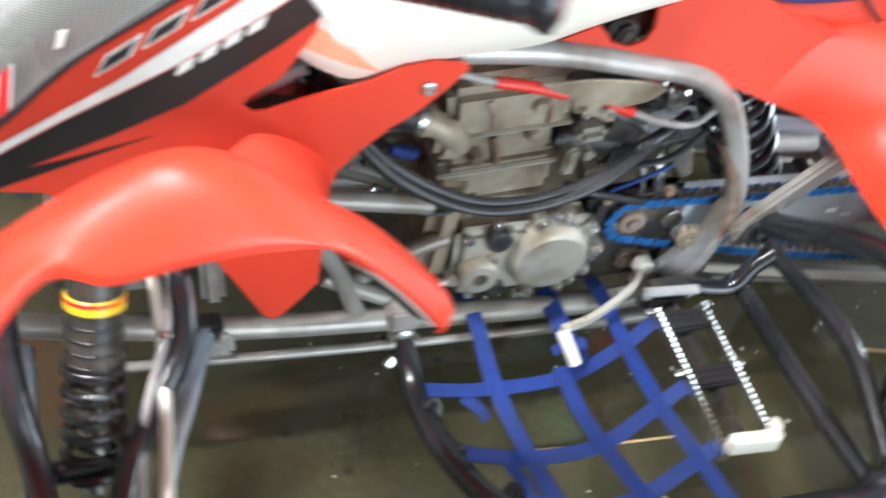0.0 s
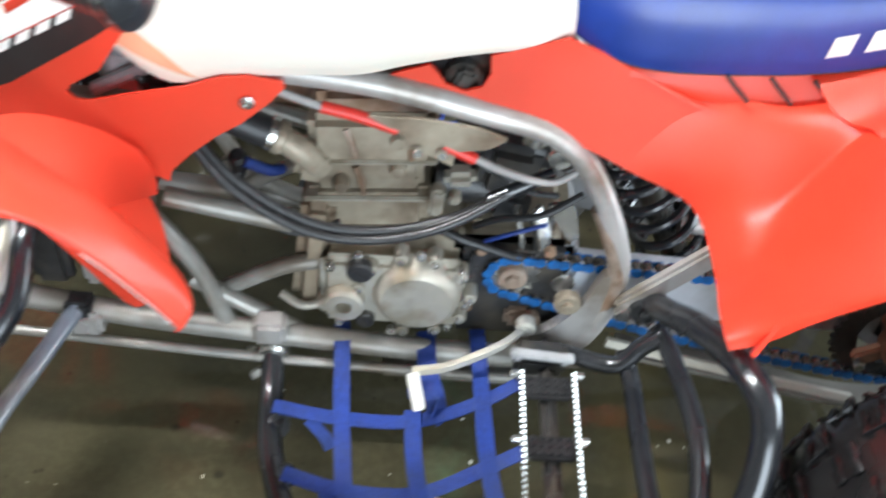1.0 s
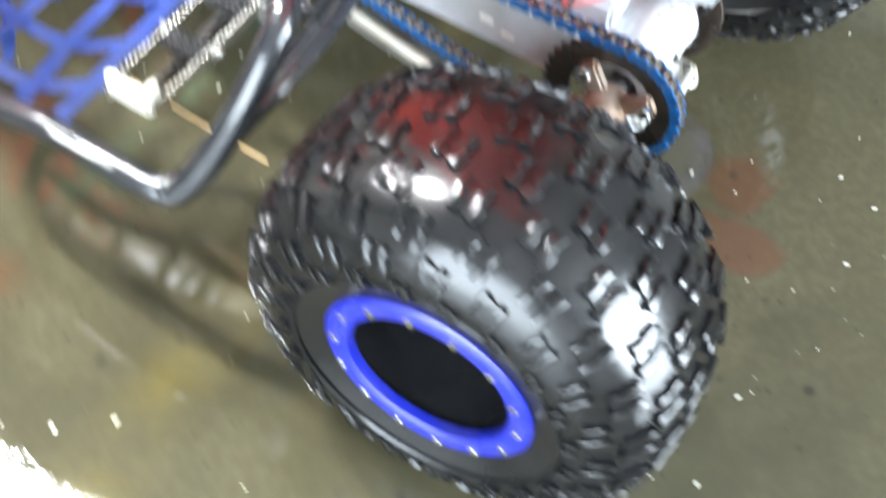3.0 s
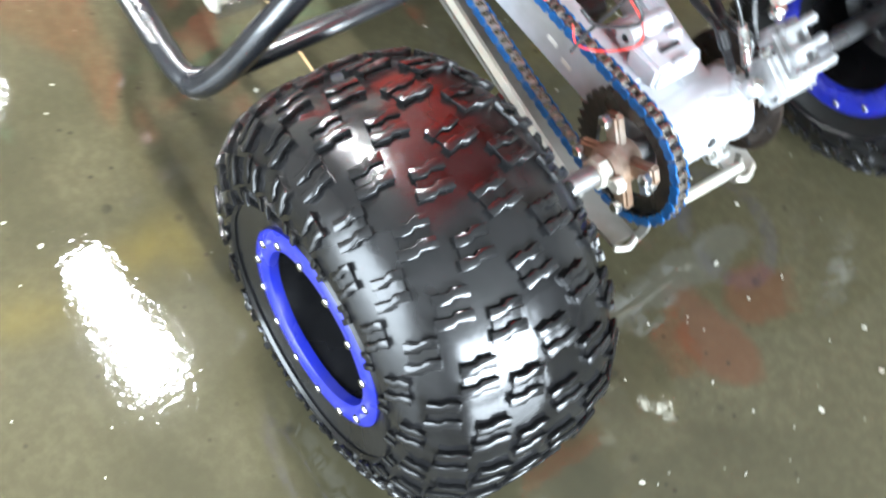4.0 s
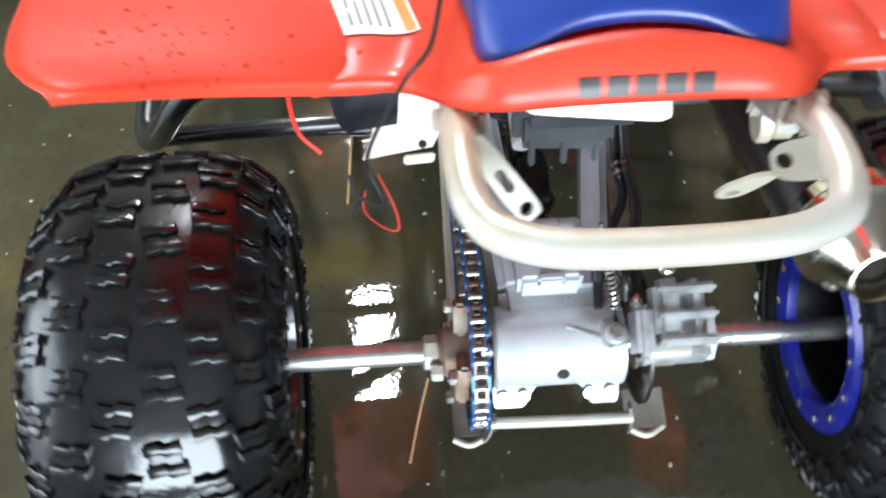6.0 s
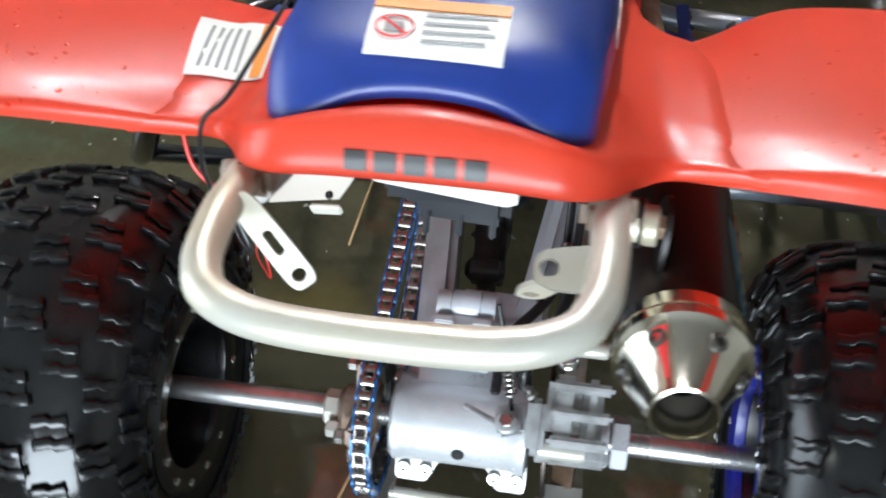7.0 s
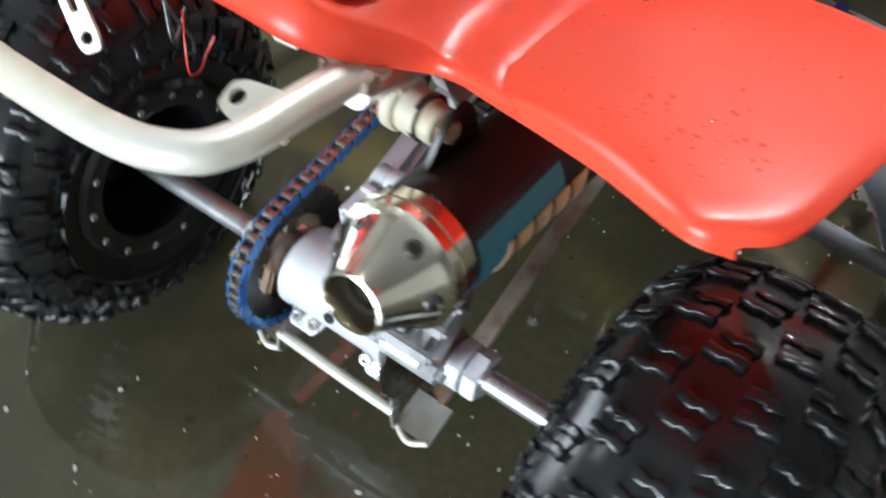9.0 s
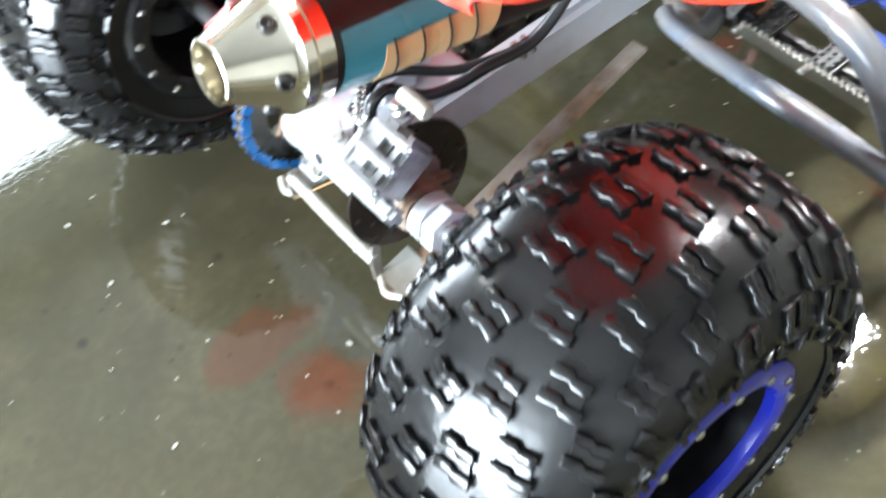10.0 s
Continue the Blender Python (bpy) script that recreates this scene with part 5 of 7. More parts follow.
tail_half = [
    [(-0.262, 0, 0.660), (-0.262, 0.060, 0.660), (-0.256, 0.105, 0.684), (-0.249, 0.128, 0.682), (-0.238, 0.150, 0.672), (-0.222, 0.172, 0.668), (-0.201, 0.196, 0.677), (-0.197, 0.222, 0.6690)],
    [(-0.152, 0, 0.690), (-0.152, 0.060, 0.690), (-0.152, 0.105, 0.724), (-0.148, 0.128, 0.722), (-0.140, 0.150, 0.716), (-0.129, 0.172, 0.717), (-0.108, 0.204, 0.731), (-0.104, 0.230, 0.7230)],
    [(-0.060, 0, 0.740), (-0.060, 0.060, 0.740), (-0.062, 0.105, 0.766), (-0.060, 0.128, 0.757), (-0.054, 0.150, 0.748), (-0.040, 0.172, 0.746), (-0.010, 0.214, 0.760), (-0.004, 0.240, 0.7530)],
    [(-0.008, 0, 0.815), (-0.008, 0.060, 0.813), (-0.012, 0.105, 0.796), (-0.014, 0.128, 0.779), (-0.006, 0.150, 0.762), (0.002, 0.174, 0.755), (0.016, 0.216, 0.763), (0.020, 0.242, 0.7570)],
    [(0.047, 0, 0.819), (0.055, 0.060, 0.815), (0.062, 0.105, 0.807), (0.052, 0.130, 0.797), (0.036, 0.152, 0.776), (0.022, 0.176, 0.758), (0.028, 0.219, 0.764), (0.033, 0.245, 0.7580)],
    [(0.078, 0, 0.838), (0.082, 0.060, 0.834), (0.089, 0.106, 0.825), (0.079, 0.132, 0.806), (0.050, 0.154, 0.780), (0.030, 0.178, 0.760), (0.035, 0.222, 0.765), (0.040, 0.248, 0.7630)],
    [(0.102, 0, 0.824), (0.103, 0.060, 0.821), (0.106, 0.106, 0.815), (0.090, 0.134, 0.797), (0.058, 0.156, 0.772), (0.036, 0.180, 0.758), (0.040, 0.226, 0.7645), (0.0455, 0.250, 0.7670)],
    [(0.112, 0, 0.806), (0.112, 0.060, 0.805), (0.112, 0.106, 0.802), (0.093, 0.135, 0.786), (0.060, 0.157, 0.764), (0.038, 0.181, 0.751), (0.042, 0.227, 0.757), (0.0475, 0.250, 0.7590)],
    [(0.104, 0, 0.799), (0.104, 0.060, 0.798), (0.104, 0.106, 0.795), (0.086, 0.134, 0.779), (0.054, 0.156, 0.757), (0.034, 0.180, 0.745), (0.038, 0.226, 0.751), (0.043, 0.248, 0.7530)],
]
tail = part("tail_panel", skin([[(x, -y, z) for x, y, z in r[:0:-1]] + r for r in tail_half], 5, 5, 0.0035), RED, quad, "red tail panel below the seat", smooth=50)


def letter_bars(target, a, b, height, direction, material, parent, name, n=5, gap=0.22, tilt=0.0):
    """A word's place marked by n plain bars between a and b."""
    a, b, h = V(a), V(b), V(height)
    for k in range(n):
        u0, u1 = (k + gap / 2) / n, (k + 1 - gap / 2) / n
        p, q = a.lerp(b, u0), a.lerp(b, u1)
        lean = (b - a).normalized() * tilt
        part(name, on_skin(target, (p, q, q + h + lean, p + h + lean), direction, n=3, m=3), material, parent)


letter_bars(tail, (0.122, -0.053, 0.819), (0.122, 0.053, 0.819), (-0.009, 0, 0.011), (-0.75, 0, -0.66), BLACK_INK, tail, "dark_letter_bar", gap=0.24)

# side panels below the seat
datum()
SIDE = [(-0.719, 0.640), (-0.710, 0.656), (-0.668, 0.672), (-0.658, 0.660), (-0.649, 0.648), (-0.628, 0.641), (-0.609, 0.648), (-0.601, 0.666), (-0.603, 0.688), (-0.560, 0.702), (-0.522, 0.715), (-0.490, 0.702), (-0.438, 0.678),
        (-0.360, 0.642), (-0.300, 0.642), (-0.300, 0.605), (-0.360, 0.572), (-0.437, 0.562), (-0.510, 0.588), (-0.591, 0.618), (-0.660, 0.628), (-0.700, 0.630)]
for s in (-1, 1):
    side = part("side_panel", panel(SIDE, s * 0.004, lambda x, z: s * (0.112 + 0.14 * max(0.0, 0.70 - z) * max(0.0, min(1.0, (x + 0.75) / 0.3)))), RED, quad, "red side panel under the seat")
    datum(0, 0, -0.004, 1.14)
    ribs = [[(x, s * (0.098 - 0.010 * abs(math.sin(3.1 * k))), z) for x, z in ((xx, zz), (xx + 0.01, zz + 0.06))] for k, (xx, zz) in enumerate(((-0.45, 0.62), (-0.40, 0.61), (-0.34, 0.605), (-0.28, 0.615), (-0.20, 0.66), (-0.10, 0.72)))]
    part("ribbed_insert", skin(ribs, 6, 3, 0.003), RED, side, "ribbed red insert below the seat")
    # black tubes draw the shade of the red insert's grooves
    for x in (-0.350, -0.302, -0.255):
        part("groove_shade", tube([(x, s * 0.112, 0.693), (x + 0.012, s * 0.114, 0.680), (x + 0.028, s * 0.116, 0.664)], 0.0022, 8), BLACK, side)
datum(0, -0.010, -0.006)
part("fuel_tap", join(disc((-0.630, -0.078, 0.648), (0, 1, 0), 0.022, 0.03, 20), box((-0.630, -0.097, 0.652), (0.020, 0.014, 0.032), (0, 20, 0), 0.004), box((-0.630, -0.05, 0.66), (0.10, 0.05, 0.07), bevel=0.01)), CASE_BLACK, quad, "black fuel tap in the panel's cut-out")

# ---- seat
datum()
seat_rows = []
for x, w, ze, zt in ((-0.540, 0.084, 0.728, 0.795), (-0.500, 0.104, 0.706, 0.796), (-0.440, 0.120, 0.688, 0.796), (-0.330, 0.124, 0.690, 0.800), (-0.215, 0.126, 0.706, 0.812), (-0.105, 0.126, 0.744, 0.836), (-0.025, 0.124, 0.784, 0.852), (0.025, 0.121, 0.809, 0.855)):
    prof = [(-0.985, 0.0), (-1.0, 0.22), (-0.965, 0.62), (-0.80, 0.90), (-0.42, 1.0), (0, 1.0), (0.42, 1.0), (0.80, 0.90), (0.965, 0.62), (1.0, 0.22), (0.985, 0.0)]
    seat_rows.append([(x, u * w, ze + (zt - ze) * v) for u, v in prof])
for dx, dz in ((0.0, 0.0), (0.005, -0.011)):
    half = [(0.059, 0.050, 0.842), (0.073, 0.092, 0.829), (0.063, 0.113, 0.822), (0.051, 0.118, 0.817), (0.037, 0.119, 0.812)]
    seat_rows.append([(x + dx, -y, z + dz) for x, y, z in half[::-1]] + [(0.055 + dx, 0, 0.846 + dz)] + [(x + dx, y, z + dz) for x, y, z in half])
seat = part("seat", skin(seat_rows, 5, 4, 0.006), BLUE_SEAT, quad, "glossy dark blue vinyl seat", smooth=60)
for s in (-1, 1):
    letter_bars(seat, (-0.262, s * 0.2, 0.718), (-0.072, s * 0.2, 0.772), (0.0, 0, 0.024), (0, -s, 0), WHITE_INK, seat, "white_letter_bar", gap=0.40, tilt=0.004)
    # no real piping: a black tube stands for the shade between seat and panel
    part("seat_edge_shade", tube([r[0] if s < 0 else r[-1] for r in seat_rows], 0.0032, 8), BLACK, seat, "black line for the shade along the seat edge")
datum(0.006, 0, 0)
st = part("warning_label", on_skin(seat, ((0.036, -0.048, 0.90), (0.038, 0.052, 0.90), (-0.022, 0.052, 0.90), (-0.024, -0.048, 0.90)), (0, 0, -1), 0.001), STICKER, seat, "white warning label with orange band")
part("label_band", on_skin(seat, ((-0.010, -0.048, 0.90), (-0.008, 0.052, 0.90), (-0.021, 0.052, 0.90), (-0.023, -0.048, 0.90)), (0, 0, -1), 0.0022), ORANGE_INK, st, "orange band")
ringv = [(0.011 + 0.011 * math.cos(2 * math.pi * k / 20), -0.029 + 0.014 * math.sin(2 * math.pi * k / 20)) for k in range(21)]
tree_seat = tree_of(seat)


def seat_z(x, y):
    return tree_seat.ray_cast(V((x + 0.006, y, 1.0)), V((0, 0, -1)))[0].z + 0.0028


part("label_symbol", join(tube([(x, y, seat_z(x, y)) for x, y in ringv], 0.0009, 6, straight=True), tube([(x, y, seat_z(x, y)) for x, y in ((0.003, -0.039), (0.011, -0.029), (0.019, -0.019))], 0.0009, 6, straight=True)), RED_INK, st, "red ring with a slash")
part("label_figure", on_skin(seat, ((0.016, -0.036, 0.90), (0.016, -0.023, 0.90), (0.006, -0.023, 0.90), (0.006, -0.036, 0.90)), (0, 0, -1), 0.0018), GREY_INK, st)
for k in range(4):
    x = -0.002 + 0.009 * k
    part("text_bar", on_skin(seat, ((x, -0.008, 0.90), (x, 0.044 - 0.006 * (k % 2), 0.90), (x - 0.003, 0.044 - 0.006 * (k % 2), 0.90), (x - 0.003, -0.008, 0.90)), (0, 0, -1), 0.0022, n=3, m=1), GREY_INK, st)

# label on the left mudguard
datum()
lab = part("guard_label", on_skin((guards[0], tail), ((-0.016, -0.222, 0.95), (-0.025, -0.158, 0.95), (-0.130, -0.174, 0.95), (-0.116, -0.243, 0.95)), (0, 0, -1), 0.0016), STICKER, guards[0], "white warning label with orange stripe")
part("label_band", on_skin((guards[0], tail), ((-0.026, -0.170, 0.95), (-0.028, -0.161, 0.95), (-0.126, -0.177, 0.95), (-0.124, -0.187, 0.95)), (0, 0, -1), 0.0022), ORANGE_INK, lab, "orange stripe")
for k in range(5):
    y = -0.182 - 0.008 * k
    part("text_bar", on_skin((guards[0], tail), ((-0.032, y, 0.95), (-0.032, y - 0.003, 0.95), (-0.105, y - 0.014, 0.95), (-0.105, y - 0.011, 0.95)), (0, 0, -1), 0.0020, n=1, m=4), GREY_INK, lab)

datum()
# beads of water on the mudguards
rng = random.Random(4)
for g, s in zip(guards, (-1, 1)):
    tree = tree_of(g, tail)
    drops = []
    for k in range(110):
        x, y = 0.03 + rng.gauss(0, 0.030), s * (0.37 + rng.gauss(0, 0.035))
        if k % 3 == 0:
            x, y = rng.uniform(-0.14, 0.08), s * rng.uniform(0.20, 0.43)
        h, nrm, _, _ = tree.ray_cast(V((x, y, 1)), V((0, 0, -1)))
        if h is None:
            continue
        r = rng.choice((0.0007, 0.0010, 0.0010, 0.0015, 0.0022))
        nrm = nrm if nrm.z > 0 else -nrm
        m = Matrix.Translation(h) @ nrm.to_track_quat("Z", "Y").to_matrix().to_4x4() @ Matrix.Rotation(rng.uniform(0, 6), 4, "Z") @ Matrix.Diagonal((1.0, rng.uniform(0.7, 1.8), 1, 1))
        drops.append(move(lathe([(0, r), (r * 0.16, r * 0.85), (r * 0.28, r * 0.45), (r * 0.30, 0.0001)], 8, (0, 0, 0), (0, 0, 1)), m))
    tagged(part("water_drops", join(*drops), WATER, g, "clear beads of water", smooth=80), kind="stuff")

# ---- tank
datum()
tank_rows = []
for x, w, ze, zt in ((-1.035, 0.110, 0.700, 0.780), (-0.995, 0.134, 0.668, 0.815), (-0.945, 0.142, 0.642, 0.840), (-0.890, 0.144, 0.655, 0.855), (-0.800, 0.144, 0.664, 0.858), (-0.742, 0.142, 0.668, 0.852), (-0.690, 0.138, 0.682, 0.840), (-0.625, 0.130, 0.694, 0.820), (-0.560, 0.116, 0.698, 0.798), (-0.515, 0.096, 0.702, 0.785)):
    prof = [(-0.93, 0.0), (-1.0, 0.14), (-1.0, 0.45), (-0.90, 0.80), (-0.5, 0.98), (0, 1.0), (0.5, 0.98), (0.90, 0.80), (1.0, 0.45), (1.0, 0.14), (0.93, 0.0)]
    tank_rows.append([(x, u * w, ze + (zt - ze) * v) for u, v in prof])
tank = part("fuel_tank", skin(tank_rows, 4, 4, 0.006), WHITE, quad, "cream white plastic fuel tank", smooth=60)
for s in (-1, 1):
    part("tank_corner", on_skin(tank, ((-1.028, s * 0.2, 0.704), (-0.915, s * 0.2, 0.652), (-0.950, s * 0.2, 0.690), (-1.010, s * 0.2, 0.740)), (0, -s, 0), 0.0012, n=10, m=5), CREAM, tank, "orange-stained lower tank corner")

# ---- radiator shrouds
datum()
def shroud_y(x, z):
    return -(0.146 + 0.05 * max(0.0, -1.0 - x))


SHROUD = [(-1.340, 0.600), (-1.287, 0.640), (-1.201, 0.709), (-1.110, 0.761), (-1.050, 0.796), (-0.985, 0.812), (-0.972, 0.770), (-0.985, 0.712), (-1.019, 0.660), (-1.052, 0.640), (-1.059, 0.630), (-1.050, 0.620), (-1.036, 0.619), (-0.984, 0.632), (-0.931, 0.644), (-0.891, 0.660), (-0.861, 0.663), (-0.825, 0.658), (-0.822, 0.651), (-0.842, 0.627), (-0.873, 0.598), (-0.903, 0.577), (-0.933, 0.550), (-0.959, 0.521), (-0.963, 0.505), (-1.000, 0.525), (-1.060, 0.520), (-1.238, 0.518), (-1.261, 0.546), (-1.340, 0.565)]
BAND = [(-1.330, 0.565), (-1.254, 0.590), (-1.187, 0.613), (-1.114, 0.642), (-1.018, 0.702), (-0.980, 0.730), (-0.980, 0.770), (-1.007, 0.753), (-1.029, 0.739), (-1.126, 0.685), (-1.237, 0.634), (-1.330, 0.586)]
WBAND = [(-1.330, 0.589), (-1.237, 0.637), (-1.126, 0.688), (-1.029, 0.742), (-0.985, 0.770), (-0.985, 0.786), (-1.054, 0.757), (-1.179, 0.677), (-1.291, 0.619), (-1.330, 0.600)]
DART = [(-1.150, 0.605), (-1.217, 0.586), (-1.302, 0.561), (-1.330, 0.556), (-1.330, 0.572), (-1.299, 0.579), (-1.233, 0.589)]


def lifted(d):
    return lambda x, z: shroud_y(x, z) - d


for s in (-1, 1):
    flip = (lambda g: g) if s < 0 else mirror
    sh = part("radiator_shroud", flip(panel(SHROUD, 0.004, shroud_y)), RED, quad, "red radiator shroud with black and white graphics")
    part("black_band", flip(panel(BAND, 0.001, lifted(0.0012))), BLACK_INK, sh, "black diagonal band")
    part("white_band", flip(panel(WBAND, 0.001, lifted(0.0022))), WHITE_INK, sh, "white stripe")
    part("black_dart", flip(panel(DART, 0.001, lifted(0.0012))), BLACK_INK, sh, "black dart")
    for k in range(3):   # the model name's place, as slanted bars
        x, z = -1.196 + 0.046 * k, 0.690 + 0.026 * k
        part("graphic_bar", flip(panel([(x, z - 0.004), (x + 0.036, z + 0.017), (x + 0.050, z + 0.042), (x + 0.014, z + 0.020)], 0.001, lifted(0.0018), 0)), WHITE_INK, sh)
        part("graphic_bar", flip(panel([(x + 0.004, z + 0.001), (x + 0.033, z + 0.018), (x + 0.044, z + 0.036), (x + 0.015, z + 0.018)], 0.001, lifted(0.0030), 0)), BLACK_INK, sh)
    for k in range(4):
        x, z = -1.122 + 0.023 * k, 0.682 + 0.0128 * k
        part("graphic_bar", flip(panel([(x, z - 0.004), (x + 0.016, z + 0.005), (x + 0.021, z + 0.018), (x + 0.005, z + 0.009)], 0.001, lifted(0.0030), 0)), WHITE_INK, sh)
    part("shroud_bolt", join(lathe([(0, 0.0005), (0, 0.0085), (0.002, 0.0085), (0.003, 0.006), (0.003, 0.0005)], 20, (-0.864, s * 0.148, 0.630), (0, s, 0)), bolt_head((-0.864, s * 0.150, 0.630), (0, s, 0), 0.0055, 0.004)), STEEL, sh, "socket screw with washer")
hood = part("front_cowl", skin([[(-1.430, -0.170, 0.540), (-1.450, -0.150, 0.610), (-1.460, 0, 0.660), (-1.450, 0.150, 0.610), (-1.430, 0.170, 0.540)],
                                [(-1.287, -0.160, 0.648), (-1.300, -0.135, 0.715), (-1.310, 0, 0.760), (-1.300, 0.135, 0.715), (-1.287, 0.160, 0.648)],
                                [(-1.201, -0.152, 0.717), (-1.205, -0.125, 0.780), (-1.210, 0, 0.815), (-1.205, 0.125, 0.780), (-1.201, 0.152, 0.717)],
                                [(-1.060, -0.146, 0.798), (-1.065, -0.115, 0.845), (-1.070, 0, 0.875), (-1.065, 0.115, 0.845), (-1.060, 0.146, 0.798)]], 6, 6, 0.004), CARBON, quad, "grey woven carbon front cowl")
part("steering_stem", join(box((-1.005, -0.070, 0.605), (0.070, 0.020, 0.060), (0, 12, 0), 0.008), tube([(-1.050, -0.088, 0.590), (-0.985, -0.092, 0.628)], 0.009, 10)), ALU_DULL, quad, "dull grey bracket behind the shroud")
part("cowl_trim", tube([(-1.430, -0.172, 0.536), (-1.287, -0.162, 0.644), (-1.201, -0.154, 0.713), (-1.060, -0.148, 0.796)], 0.004, 8), BLACK, hood)
part("cowl_label", on_skin(hood, ((-1.300, -0.4, 0.735), (-1.272, -0.4, 0.738), (-1.272, -0.4, 0.765), (-1.300, -0.4, 0.765)), (0, 1, -0.4), 0.001), STICKER, hood, "small white sticker with red mark")
part("label_mark", on_skin(hood, ((-1.296, -0.4, 0.742), (-1.276, -0.4, 0.744), (-1.276, -0.4, 0.758), (-1.296, -0.4, 0.758)), (0, 1, -0.4), 0.002), RED_INK, hood, "red mark")
part("label_mark", on_skin(hood, ((-1.226, -0.4, 0.718), (-1.218, -0.4, 0.722), (-1.212, -0.4, 0.738), (-1.220, -0.4, 0.736)), (0, 1, 0), 0.002), WHITE_INK, hood, "small white mark")

# ---- handlebar
hb = part("handlebar", tube([(-1.070, -0.330, 0.945), (-1.075, -0.180, 0.955), (-1.085, -0.080, 0.930), (-1.090, 0, 0.925), (-1.085, 0.080, 0.930), (-1.075, 0.180, 0.955), (-1.070, 0.330, 0.945)][1:-1], 0.0110, 12), BLACK_GLOSS, quad, "black tubular handlebar")
part("steering_stem", tube([(-1.090, 0, 0.925), (-1.130, 0, 0.80), (-1.180, 0, 0.60)], 0.016, 12), CASE_BLACK, quad, "black steering stem")
for s in (-1, 1):
    ends = [V((-1.075, s * 0.180, 0.955)), V((-1.015, s * 0.350, 0.930)), V((-0.878, s * 0.432, 0.942))]
    part("bar_end", tube(ends, 0.0110, 12), BLACK_GLOSS, hb)
    gd = (ends[2] - ends[1]).normalized()
    gl = (ends[2] - ends[1]).length
    ribs = [(0, 0.012), (0, 0.026), (0.004, 0.027), (0.008, 0.019)]
    for k in range(14):
        t0 = 0.012 + (gl - 0.03) * k / 14
        ribs += [(t0, 0.0205), (t0 + 0.003, 0.0218), (t0 + 0.006, 0.0218), (t0 + 0.008, 0.0205)]
    ribs += [(gl - 0.012, 0.023), (gl - 0.004, 0.026), (gl + 0.002, 0.025), (gl + 0.008, 0.014), (gl + 0.010, 0.0005)]
    part("grip", lathe(ribs, 28, ends[1], gd), BLACK_GLOSS, hb, "shiny black ribbed rubber grip")
    lev = part("brake_lever", tube([(-1.060, s * 0.220, 0.945), (-1.045, s * 0.280, 0.925), (-1.028, s * 0.350, 0.908), (-1.010, s * 0.388, 0.900)], 0.0065, 10), ALU, hb, "pale alloy hand lever")
    part("lever_ball", lathe([(0.007 * math.cos(2 * math.pi * k / 8), 0.0105 + 0.0055 * math.sin(2 * math.pi * k / 8)) for k in range(8)], 24, (-1.004, s * 0.398, 0.898), (0.25, 0.1, 1), closed=True), WHITE, lev, "white ringed lever end")

